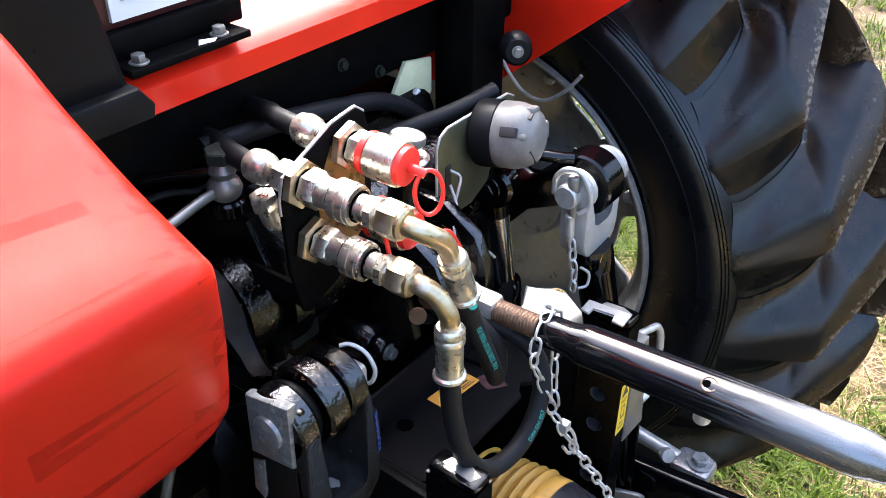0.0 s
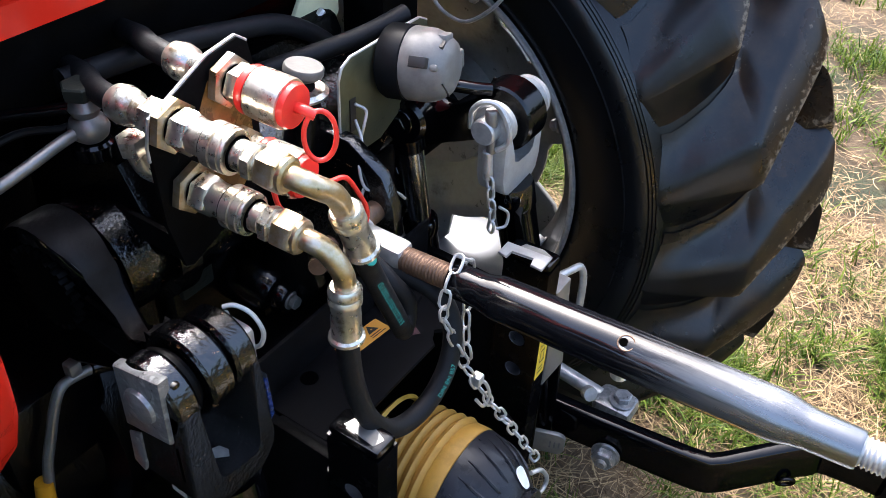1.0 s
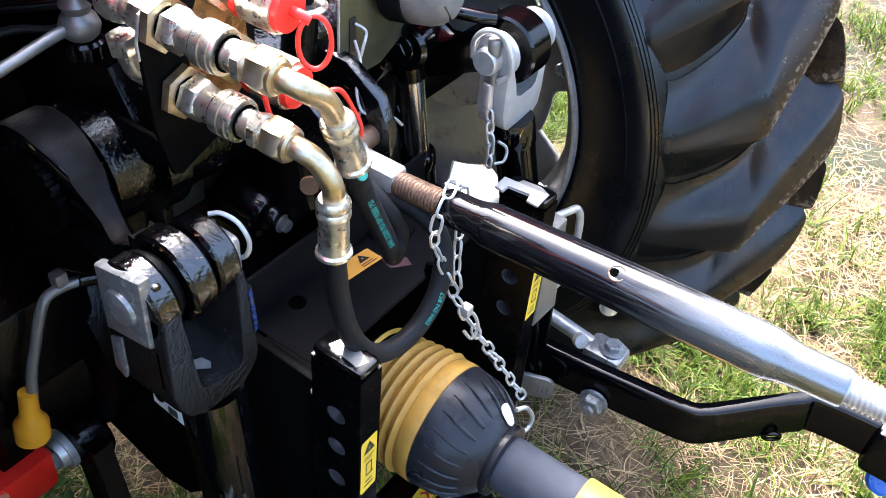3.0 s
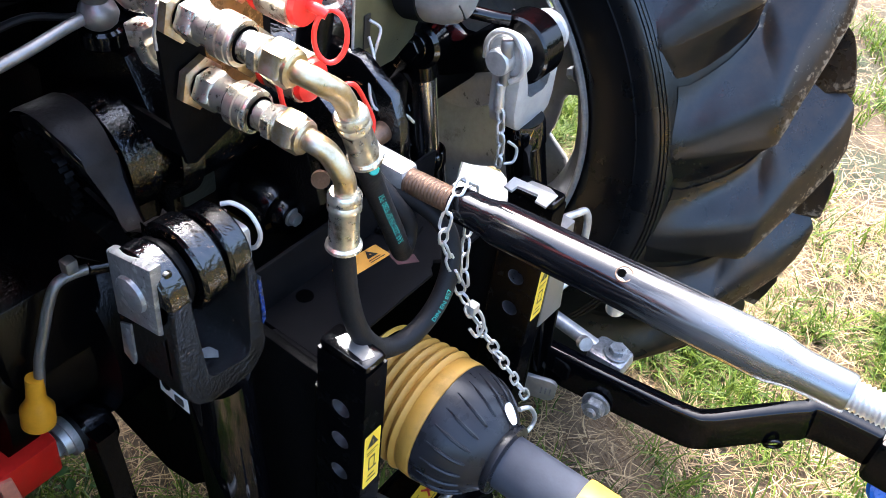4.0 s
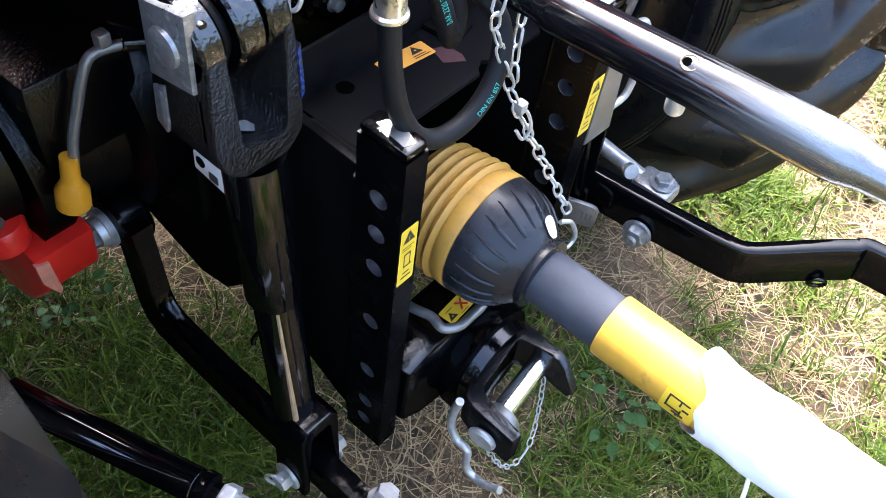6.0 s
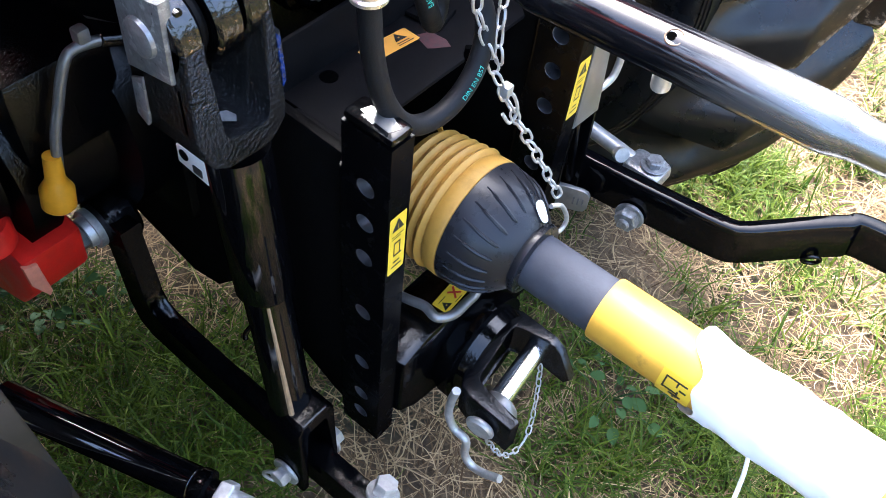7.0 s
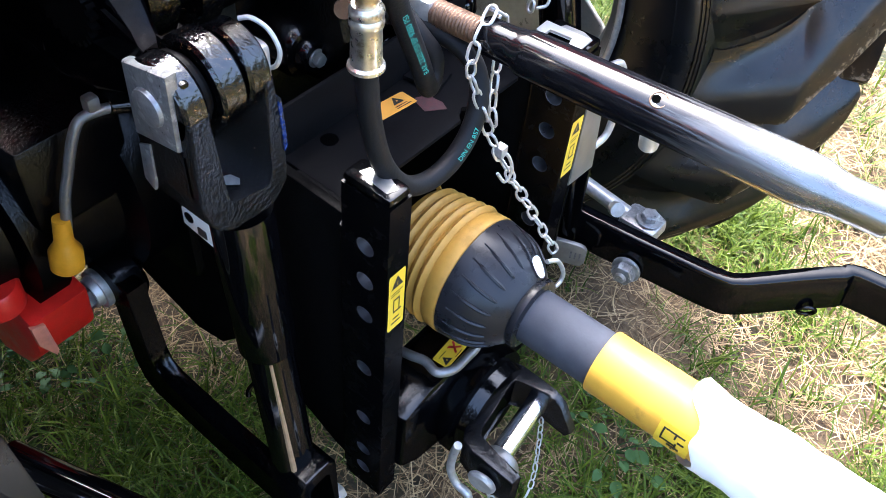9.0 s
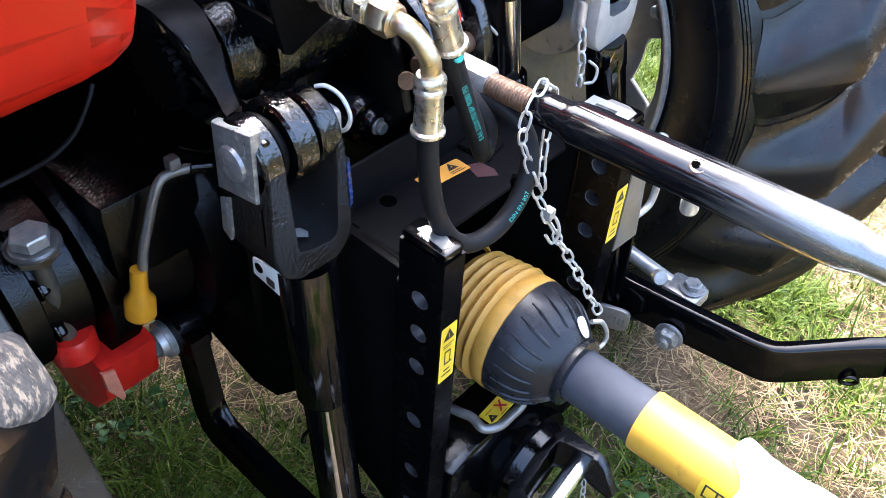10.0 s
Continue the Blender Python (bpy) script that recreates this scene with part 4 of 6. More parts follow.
# ---- hitch frame ----
hitch_frame = thing("hitch_frame", (0, 0.1, 0.32), "black hitch frame with two upright drilled rails", "hitch frame")
HOLES = (0.825, 0.771, 0.713, 0.608, 0.495, 0.414, 0.365)
for x0 in (-0.187, 0.155):
    rail = part("rail", holed_bar(x0, x0 + 0.032, -0.034, 0.030, 0.318, 0.898, HOLES, 0.0125), RAILPAINT, hitch_frame, "black steel rail with a row of pin holes")
    for hz in HOLES:
        part("hole_wall", lathe([(0.001, 0.0126), (0.0015, 0.0118), (0.0305, 0.0118), (0.031, 0.0126)], (x0, -0.002, hz), (1, 0, 0), 20), HOLEWALL, rail, "bare metal hole wall")
    cap = box((x0, -0.034, 0.898), (x0 + 0.032, 0.030, 0.911), 0.008)
    part("rail_top", cap, BLACK, rail, "scuffed rail top")
    part("scuff", prism([(x0 + 0.006, -0.024), (x0 + 0.018, -0.028), (x0 + 0.025, -0.012), (x0 + 0.022, 0.012), (x0 + 0.011, 0.016), (x0 + 0.008, -0.004)], 0.9112, 0.9118, "z", 0.0), GREYSTEEL, rail, "bare scuffed patch")
    part("side_plate", prism([(0.030, 0.838), (0.030, 0.335), (0.06, 0.345), (0.125, 0.387), (0.20, 0.442), (0.23, 0.455), (0.30, 0.37), (0.36, 0.355), (0.50, 0.40), (0.50, 0.60), (0.30, 0.80), (0.14, 0.842)], x0 + 0.010, x0 + 0.022, "x", 0.002), SATIN, hitch_frame)
    # weld beads
    part("weld_bead", tube([(x0 + 0.006, 0.032, z) for z in [0.34 + 0.012 * i for i in range(42)]], [0.0045, 0.0055, 0.0042, 0.006, 0.0048] * 8, 8, smooth=False), RAILPAINT, rail)
# top plate, its folded ears and the stickers
plate = part("shield_plate", prism([(-0.158, 0.150), (-0.158, 0.060), (-0.145, 0.046), (0.030, 0.046), (0.036, 0.056), (0.050, 0.062), (0.062, 0.046), (0.145, 0.046), (0.158, 0.06), (0.158, 0.150)], 0.829, 0.835, "z", 0.0015), DECK, hitch_frame, "dusty black shield plate with a drilled hole")
part("shield_ear", box((-0.167, 0.035, 0.80), (-0.159, 0.12, 0.838), 0.003), DECK, plate)
part("shield_fold", box((-0.158, 0.146, 0.829), (0.158, 0.151, 0.90), 0.001), DECK, plate)
part("plate_hole", lathe([(0, 0), (0, 0.0105), (0.0006, 0.0105), (0.0006, 0)], (-0.101, 0.131, 0.8352), (0, 0, 1), 20), VOID, plate)
part("paint_stain", prism([(0.012, 0.086), (0.034, 0.070), (0.040, 0.082), (0.038, 0.104), (0.020, 0.112)], 0.8352, 0.8356, "z", 0.0), material("faded_red_smear", (0.05, 0.013, 0.015), 0.6, var=0.7, scale=120), plate, "faded red smear")
part("gusset", prism([(0.045, 0.095), (0.085, 0.105), (0.085, 0.145), (0.04, 0.145)], 0.836, 0.842, "z", 0.001), DECK, plate)


def warning_label(name, corners_o, ex, ey, w, h, mat, parent, bars, bar_mat=INK, triangle=True, cross=False):
    """A flat sticker with a warning triangle and illegible lines of print. ex, ey: unit vectors along width and height."""
    o, ex, ey = Vector(corners_o), Vector(ex).normalized(), Vector(ey).normalized()
    nz = ex.cross(ey)

    def quad(bm, pts, lift):
        bm.faces.new([bm.verts.new(o + ex * (u * w) + ey * (v * h) + nz * lift) for u, v in pts])
    bm = bmesh.new()
    r = 0.04
    quad(bm, [(r, 0), (1 - r, 0), (1, r), (1, 1 - r), (1 - r, 1), (r, 1), (0, 1 - r), (0, r)], 0.0006)
    ob = part(name, bm, mat, parent, "yellow warning sticker with small print" if mat is LABEL else "orange warning sticker with small print")
    shapes = ([("symbol", triangle)] if triangle else []) + [("print_bar", [(u0, v0), (u1, v0), (u1, v1), (u0, v1)]) for u0, v0, u1, v1 in bars]
    for kind, pts in shapes:
        bm = bmesh.new()
        quad(bm, pts, 0.0010)
        part(kind, bm, bar_mat, ob)
    if triangle:
        bm = bmesh.new()
        cx, cy = [sum(p[i] for p in triangle) / 3 for i in (0, 1)]
        quad(bm, [(cx - 0.015, cy - 0.03), (cx + 0.015, cy - 0.03), (cx + 0.015, cy + 0.05), (cx - 0.015, cy + 0.05)], 0.0014)
        part("mark", bm, mat, ob)
    if cross:
        for pts in ([(0.42, 0.25), (0.47, 0.2), (0.68, 0.75), (0.63, 0.8)], [(0.42, 0.75), (0.47, 0.8), (0.68, 0.25), (0.63, 0.2)]):
            bm = bmesh.new()
            quad(bm, pts, 0.0016)
            part("cross_stroke", bm, REDINK, ob)
    return ob


warning_label("label", (-0.050, 0.112, 0.8352), (1, -0.11, 0), (0.03, 1, 0), 0.071, 0.026, ORANGELABEL, plate,
              [(0.60, 0.14, 0.92, 0.19), (0.60, 0.26, 0.86, 0.31), (0.08, 0.2, 0.28, 0.25)], triangle=[(0.62, 0.42), (0.86, 0.42), (0.74, 0.92)])
for x0 in (-0.185, 0.158):
    warning_label("label", (x0, -0.0342, 0.706), (1, 0, 0), (0, 0, 1), 0.026, 0.094, LABEL, hitch_frame,
                  [(0.15, 0.66, 0.85, 0.675), (0.15, 0.62, 0.7, 0.635), (0.30, 0.30, 0.36, 0.55), (0.36, 0.52, 0.7, 0.55), (0.64, 0.33, 0.70, 0.55), (0.36, 0.30, 0.8, 0.33), (0.2, 0.10, 0.8, 0.13), (0.3, 0.18, 0.7, 0.21)],
                  triangle=[(0.14, 0.75), (0.86, 0.75), (0.5, 0.95)])

# coupling that slides between the rails, with a swivelling clevis
DROP = -0.03
coupling = thing("trailer_coupling", (0, -0.03, 0.33), "black swivelling trailer clevis with a bright steel pin", "trailer coupling")
body = part("coupling_body", prism([(-0.150, 0.515), (-0.150, 0.388), (-0.115, 0.360), (-0.06, 0.345), (0.06, 0.345), (0.115, 0.360), (0.150, 0.388), (0.150, 0.515), (0.10, 0.530), (-0.10, 0.530)], -0.045, 0.035, "y", 0.010), BLACK, coupling)
part("collar", lathe([(0, 0), (0, 0.082), (0.012, 0.088), (0.028, 0.088), (0.030, 0.074), (0.048, 0.070), (0.048, 0)], (0, -0.045, 0.415), (0, -1, 0), 36), BLACK, coupling)
OUT = [(-0.094, -0.118), (-0.088, -0.098), (-0.070, -0.088), (0.050, -0.070), (0.066, -0.074), (0.071, -0.088), (0.069, -0.151), (0.052, -0.160), (0.049, -0.150),
       (0.049, -0.104), (0.044, -0.092), (0.032, -0.089), (-0.060, -0.103), (-0.070, -0.110), (-0.073, -0.122), (-0.076, -0.186), (-0.080, -0.192), (-0.097, -0.190)]
part("clevis", prism(OUT, 0.385, 0.451, "z", 0.005), CLEVISPAINT, coupling, "thick black forged clevis with worn edges")
part("pin_boss", lathe([(0, 0), (0, 0.026), (0.004, 0.029), (0.014, 0.029), (0.016, 0.026), (0.016, 0)], (-0.056, -0.150, 0.415), (-1, 0, 0), 28), GREYSTEEL, coupling)
part("jaw_tip", prism([(-0.135, 0.450), (-0.135, 0.385), (-0.188, 0.380), (-0.196, 0.395), (-0.170, 0.440), (-0.152, 0.450)], 0.052, 0.068, "x", 0.003), CLEVISPAINT, coupling)
part("clevis_pin", rod((-0.090, -0.146, 0.412), (0.060, -0.132, 0.418), 0.0165, 24), CHROME, coupling, "bright steel pin")
part("pin_washer", rod((-0.108, -0.148, 0.411), (-0.098, -0.147, 0.412), 0.022, 24), GALV, coupling)
part("pin_handle", tube([(-0.106, -0.102, 0.463), (-0.106, -0.097, 0.43), (-0.106, -0.097, 0.389), (-0.106, -0.111, 0.363), (-0.106, -0.132, 0.357), (-0.106, -0.136, 0.316), (-0.106, -0.149, 0.3), (-0.106, -0.17, 0.303), (-0.106, -0.199, 0.324)], 0.0062, 12), GALV, coupling, "bent steel pin handle")
part("release_bar", tube([(-0.088, 0.030, 0.545), (-0.088, 0.001, 0.556), (-0.085, -0.020, 0.560), (-0.088, -0.042, 0.560), (-0.070, -0.055, 0.560), (-0.045, -0.056, 0.560), (-0.022, -0.055, 0.558), (0.005, -0.045, 0.552)], 0.0068, 12), GREYSTEEL, coupling, "bent grey release bar")
warning_label("label", (-0.058, -0.038, 0.5305), (1, 0.07, 0), (-0.07, 1, 0), 0.064, 0.026, LABEL, coupling,
              [(0.74, 0.7, 0.95, 0.74), (0.74, 0.58, 0.92, 0.62), (0.36, 0.08, 0.60, 0.12), (0.1, 0.7, 0.34, 0.74)], triangle=[(0.04, 0.18), (0.30, 0.18), (0.17, 0.62)], cross=True)
part("latch_block", box((0.02, -0.045, 0.50), (0.07, 0.02, 0.56), 0.006), BLACK, coupling)
part("latch_bolt", bolt((0.045, -0.045, 0.535), (0, -1, 0), 0.008, 0.012), GALV, coupling)
pin_chain = thing("pin_chain", (0.02, -0.13, 0.37), "thin steel chain hanging from the clevis pin", "chain")
chain_links([(0.045, -0.148, 0.400), (0.030, -0.162, 0.355), (0.0, -0.180, 0.305), (-0.03, -0.185, 0.290), (-0.07, -0.178, 0.315), (-0.100, -0.155, 0.390)], 0.0012, 0.016, pin_chain, GALV)

for _t in (coupling, pin_chain):
    _t.location.z += DROP
# bracket, stop and handle beside the right rail
stop = thing("rail_bracket", (0.22, -0.03, 0.47), "grey and black steel bracket bolted beside the rail", "bracket")
part("grey_plate", prism([(0.188, 0.845), (0.226, 0.845), (0.252, 0.665), (0.188, 0.672)], -0.036, 0.02, "y", 0.002), GREYSTEEL, stop, "dull grey cover plate")
part("side_web", prism([(-0.034, 0.665), (-0.034, 0.50), (0.03, 0.50), (0.03, 0.665)], 0.190, 0.198, "x", 0.002), BLACK, stop)
part("side_web", prism([(-0.034, 0.665), (-0.040, 0.50), (0.03, 0.50), (0.03, 0.665)], 0.246, 0.254, "x", 0.002), BLACK, stop)
part("diagonal_web", prism([(0.205, 0.665), (0.215, 0.665), (0.245, 0.53), (0.236, 0.53)], -0.032, -0.022, "y", 0.001), BLACK, stop)
turn_ = Matrix.Translation((0.218, 0.009, 0.523)) @ Matrix.Rotation(radians(-69.6), 4, "Z")
fb = prism([(0.0, 0.0), (0.068, 0.0), (0.076, -0.003), (0.080, -0.010), (0.080, -0.035), (0.076, -0.042), (0.068, -0.045), (0.0, -0.045)], -0.004, 0.004, "y", 0.0015)
bmesh.ops.transform(fb, matrix=turn_, verts=fb.verts)
part("flat_bar", fb, GREYSTEEL, stop, "grey flat bar with a rounded end")
for u in (0.056, 0.063, 0.070):
    part("stamped_mark", box((u, -0.0050, -0.030), (u + 0.0025, -0.0041, -0.016), 0.0, m=turn_), EDGE, stop)
part("bar_handle", tube([(0.245, -0.02, 0.690), (0.268, -0.026, 0.692), (0.288, -0.03, 0.71), (0.288, -0.03, 0.79), (0.282, -0.025, 0.82), (0.262, -0.02, 0.826), (0.235, -0.01, 0.826)], 0.0055, 10), GALV, stop, "bent bright wire handle")
part("top_bracket", prism([(0.163, 0.031), (0.168, -0.029), (0.140, -0.030), (0.141, -0.014), (0.154, -0.012), (0.1505, 0.018), (0.137, 0.017), (0.139, 0.030)], 0.9122, 0.9160, "z", 0.0008), MATTEZINC, stop, "thin bright cut-out plate")

# ---- drive shaft ----
shaft = thing("drive_shaft", (0, -0.3, 0.55), "yellow and grey guarded drive shaft partly wrapped in white film", "drive shaft")
prof = [(0.0, 0.060), (0.0, 0.072)]
for k in range(5):
    s = 0.006 + 0.0145 * k
    r = 0.076 + 0.0018 * k
    prof += [(s, r - 0.001), (s + 0.0025, r + 0.0035), (s + 0.0055, r + 0.0055), (s + 0.0090, r + 0.0035), (s + 0.0118, r - 0.001)]
prof += [(0.080, 0.0855), (0.098, 0.0865), (0.100, 0.0845), (0.100, 0.080)]
cone = part("cone_bellows", lathe(prof, (0, 0.075, 0.634), (0, -1, 0), 56), OCHRE, shaft, "ribbed ochre yellow plastic shield bell", sharp=60)
part("inner_ring", lathe([(0, 0.060), (0, 0.050), (0.09, 0.05)], (0, 0.075, 0.634), (0, -1, 0), 40), INK, cone)
for a in (110, 20, 200):
    c = Vector((0.068 * math.cos(radians(a)), 0.085, 0.634 + 0.068 * math.sin(radians(a))))
    part("clip_tab", box(c - Vector((0.006, 0.014, 0.006)), c + Vector((0.006, 0.012, 0.006)), 0.002), YELLOW, cone)
part("clip_ring", lathe([(0, 0.070), (-0.004, 0.074), (0, 0.078), (0.004, 0.074)], (0, 0.094, 0.634), (0, -1, 0), 40, closed=True), YELLOW, cone)
cap = part("grey_bell", lathe([(0, 0.083), (0.002, 0.086), (0.020, 0.0835), (0.045, 0.076), (0.065, 0.064), (0.078, 0.052), (0.082, 0.047), (0.086, 0.049), (0.092, 0.048), (0.094, 0.038)], (0, -0.024, 0.634), (0, -1, 0), 56), DARKPLASTIC, shaft, "dark grey slotted plastic bell")
for k in range(22):
    a = 2 * math.pi * k / 22
    pts = []
    for s, r in ((0.014, 0.0840), (0.030, 0.0808), (0.048, 0.0748), (0.064, 0.0645)):
        q = a + (s - 0.014) * 2.2
        pts.append((r * math.cos(q), -0.024 - s, 0.634 + r * math.sin(q)))
    part("rib", tube(pts, [0.0014, 0.0026, 0.0026, 0.0014], 6, step=3), DARKPLASTIC, cap)
# light oval window in the bell
bm = bmesh.new()
ring = []
for k in range(20):
    q = 2 * math.pi * k / 20
    u, v = 0.0115 * math.copysign(abs(math.cos(q)) ** 0.7, math.cos(q)), 0.0105 * math.copysign(abs(math.sin(q)) ** 0.7, math.sin(q))
    s = 0.0725 + v
    r = 0.0672 - (s - 0.065) * 0.92
    a = radians(64) + (-u) / 0.064
    ring.append(bm.verts.new((r * math.cos(a), -0.024 - s, 0.634 + r * math.sin(a))))
bm.faces.new(ring)
part("oval_plug", bm, PAPER, cap, "white oval plug")
part("grey_tube", lathe([(0, 0.0), (0, 0.0358), (0.006, 0.0368), (0.125, 0.0368), (0.125, 0)], (0, -0.105, 0.634), (0, -1, 0), 40), TUBEPLASTIC, shaft, "scuffed dark grey guard tube")
part("yellow_tube", lathe([(0, 0.0), (0, 0.0402), (0.002, 0.0412), (1.9, 0.0412), (1.9, 0)], (0, -0.218, 0.634), (0, -1, 0), 40), YELLOW, shaft, "yellow plastic guard tube")
# white film wrapped round the tube, with loose edges
bm = bmesh.new()
rows, nseg = [], 44
for i in range(27):
    s = i / 26
    y = -0.345 - 0.21 * s
    row = []
    for k in range(nseg):
        a = 2 * math.pi * k / nseg
        wob = 0.0034 * noise.noise(Vector((math.cos(a) * 2.2, math.sin(a) * 2.2, y * 22))) + 0.0018 * noise.noise(Vector((a * 3, y * 60, 0.0)))
        r = 0.0442 + wob + 0.0050 * max(0.0, math.sin(math.pi * s)) ** 0.5
        flare = 0.014 * max(0, 1 - s * 7) * max(0, math.cos(a - radians(70))) ** 18 + 0.005 * max(0, 1 - s * 8) * max(0, math.cos(a - radians(215))) ** 5
        yy = y + (0.014 * max(0, math.cos(a - radians(75))) ** 4 - 0.018 * max(0, math.cos(a - radians(185))) ** 2) * (1 - s) ** 4 + 0.006 * math.sin(5 * a) * ((1 - s) ** 8 + s ** 8)
        row.append(bm.verts.new(((r + flare) * math.cos(a), yy, 0.634 + (r + flare) * math.sin(a))))
    rows.append(row)
for p, q in zip(rows, rows[1:]):
    for k in range(nseg):
        bm.faces.new((p[k], p[(k + 1) % nseg], q[(k + 1) % nseg], q[k]))
part("film_wrap", bm, WHITE, shaft, "white plastic film wrapped round the tube", sharp=70)
part("cable_tie", tube([(-0.045, -0.44, 0.615), (-0.055, -0.447, 0.595), (-0.070, -0.455, 0.560), (-0.09, -0.465, 0.52)], 0.0026, 8), WHITE, shaft, "white cable tie end")
# label with a pictogram bent round the tube
bm, bp = bmesh.new(), bmesh.new()


def on_tube(b, a0, a1, y0, y1, r, n=6):
    va = [[b.verts.new((r * math.cos(radians(a0 + (a1 - a0) * k / n)), y, 0.634 + r * math.sin(radians(a0 + (a1 - a0) * k / n)))) for k in range(n + 1)] for y in (y0, y1)]
    for k in range(n):
        b.faces.new((va[0][k], va[0][k + 1], va[1][k + 1], va[1][k]))


on_tube(bm, 150, 214, -0.316, -0.358, 0.0428)
lab = part("label", bm, LABEL, shaft, "yellow label with a black pictogram")
for a0, a1, y0, y1 in ((178, 181, -0.300, -0.332), (181, 205, -0.300, -0.3025), (181, 190, -0.318, -0.3205), (200, 204, -0.302, -0.322), (196, 214, -0.322, -0.3245), (206, 212, -0.312, -0.330), (212, 218, -0.318, -0.3215), (190, 194, -0.324, -0.334)):
    on_tube(bp, a0 - 20, a1 - 20, (y0 + 0.316) * 0.85 - 0.336, (y1 + 0.316) * 0.85 - 0.336, 0.0434, 2)
part("print", bp, INK, lab)
part("yoke_stub", lathe([(0, 0), (0, 0.030), (0.03, 0.032), (0.04, 0.024), (0.12, 0.024), (0.12, 0)], (0, 0.20, 0.634), (0, -1, 0), 24), BLACK, shaft)

# ---- top link ----
A, B = Vector((-0.02, 0.075, 0.9965)), Vector((-0.02, -0.62, 1.0385))
U = (B - A).normalized()


def on_link(d, off=(0, 0, 0)):
    return A + U * d + Vector(off)


top_link = thing("top_link", A, "black top link tube worn to bright steel with a rusty thread", "top link")
tl_body = [(0.078, 0.0), (0.078, 0.0172), (0.081, 0.0188), (0.112, 0.0190), (0.122, 0.0204), (0.130, 0.0228), (0.136, 0.0236), (0.404, 0.0238), (0.416, 0.0230), (0.428, 0.0200), (0.438, 0.0184), (0.476, 0.0176), (0.479, 0.0166), (0.479, 0.0)]
tl = part("link_tube", lathe(tl_body, A, U, 40), TOPTUBE, top_link, sharp=30)


def thread(d0, d1, r, pitch):
    pr, s = [(d0, 0), (d0, r * 0.9)], d0
    while s < d1:
        pr += [(s + pitch * 0.25, r), (s + pitch * 0.5, r), (s + pitch * 0.75, r * 0.88), (s + pitch, r * 0.88)]
        s += pitch
    return pr + [(d1, r * 0.88), (d1, 0)]


part("front_thread", lathe(thread(0.018, 0.079, 0.0140, 0.0042), A, U, 28), RUST, top_link, "rusty threaded end", sharp=70)
part("rear_thread", lathe(thread(0.478, 0.60, 0.0140, 0.0042), A, U, 28), GALV, top_link, "bright threaded end", sharp=70)
eye = part("ball_eye", box(on_link(-0.045, (-0.014, 0, -0.015)), on_link(0.020, (0.014, 0, 0.016)), 0.006), GALV, top_link, "pale forged ball eye")
part("ball", lathe([(-0.024, 0), (-0.024, 0.010), (-0.018, 0.020), (0, 0.026), (0.018, 0.020), (0.024, 0.010), (0.024, 0)], on_link(-0.052), (1, 0, 0), 28), GALV, eye)
# cross hole through the tube with a lock pin hanging below
ho = on_link(0.272)
part("tommy_hole", lathe([(0, 0), (0, 0.0075), (0.0008, 0.0075), (0.0008, 0)], ho + Vector((-0.0103, 0, 0.0199)), (-0.45, 0, 0.89), 20), PLATED, tl, "bright inside of the cross hole")
part("cross_hole", lathe([(0, 0), (0, 0.0042), (0.0006, 0.0042), (0.0006, 0)], ho + Vector((-0.0108, 0.0024, 0.0205)), (-0.45, 0, 0.89), 18), VOID, tl)
part("hole_rim", ring_torus(ho + Vector((-0.0106, 0, 0.0206)), (-0.45, 0, 0.89), 0.0076, 0.0008), RUST, tl)
part("grease_stub", lathe([(0, 0), (0, 0.008), (0.030, 0.008), (0.032, 0.0095), (0.044, 0.0095), (0.046, 0.006), (0.046, 0)], on_link(0.262, (0.018, 0, -0.018)), (0.25, 0, -1), 14), GALV, tl, "white-painted stub")

# bracket that carries the top link, and its pin
tlb = thing("top_link_bracket", (0.0, 0.2, 0.95), "black cast top link bracket with rusty edges", "bracket")
out = [(0.30, 1.045), (0.215, 1.082), (0.165, 1.080), (0.120, 1.050), (0.104, 1.015), (0.100, 0.975), (0.112, 0.955), (0.130, 0.965), (0.140, 1.010), (0.165, 1.035), (0.200, 1.030), (0.30, 0.985)]
for x in (-0.055, 0.022):
    part("cheek", prism(out, x, x + 0.018, "x", 0.004), FORKCAST, tlb)
    part("cheek_plate", prism([(0.30, 1.02), (0.18, 1.03), (0.15, 0.93), (0.19, 0.86), (0.30, 0.84)], x, x + 0.016, "x", 0.004), CAST, tlb)
part("bracket_pin", lathe([(0, 0), (0, 0.0105), (0.003, 0.0125), (0.10, 0.0125), (0.10, 0)], (-0.062, 0.128, 1.004), (1, 0, 0), 24), RUST, tlb, "dull steel pin with a round head")
part("lock_disc", lathe([(0, 0), (0, 0.008), (0.003, 0.0098), (0.008, 0.0098), (0.008, 0)], (-0.086, 0.120, 1.004), (-0.7, -0.6, 0.2), 20), RUST, tlb)

# chain from the top link down to the shaft guard
chain = thing("guard_chain", (0.0, 0.0, 0.65), "thin bright steel chain looped over the top link", "chain")
chain_links([(-0.012, -0.006, 1.030), (-0.047, -0.012, 1.00), (-0.046, -0.012, 0.97), (-0.036, -0.022, 0.93), (-0.024, -0.034, 0.885), (-0.005, -0.050, 0.835), (0.018, -0.066, 0.785), (0.040, -0.082, 0.735), (0.060, -0.096, 0.690), (0.066, -0.102, 0.672)], 0.0017, 0.024, chain, GALV)
chain_links([(-0.012, -0.002, 1.026), (0.002, -0.010, 1.012), (-0.004, -0.014, 0.98), (-0.018, -0.022, 0.94), (-0.022, -0.030, 0.905), (-0.022, -0.034, 0.885)], 0.0017, 0.024, chain, GALV)
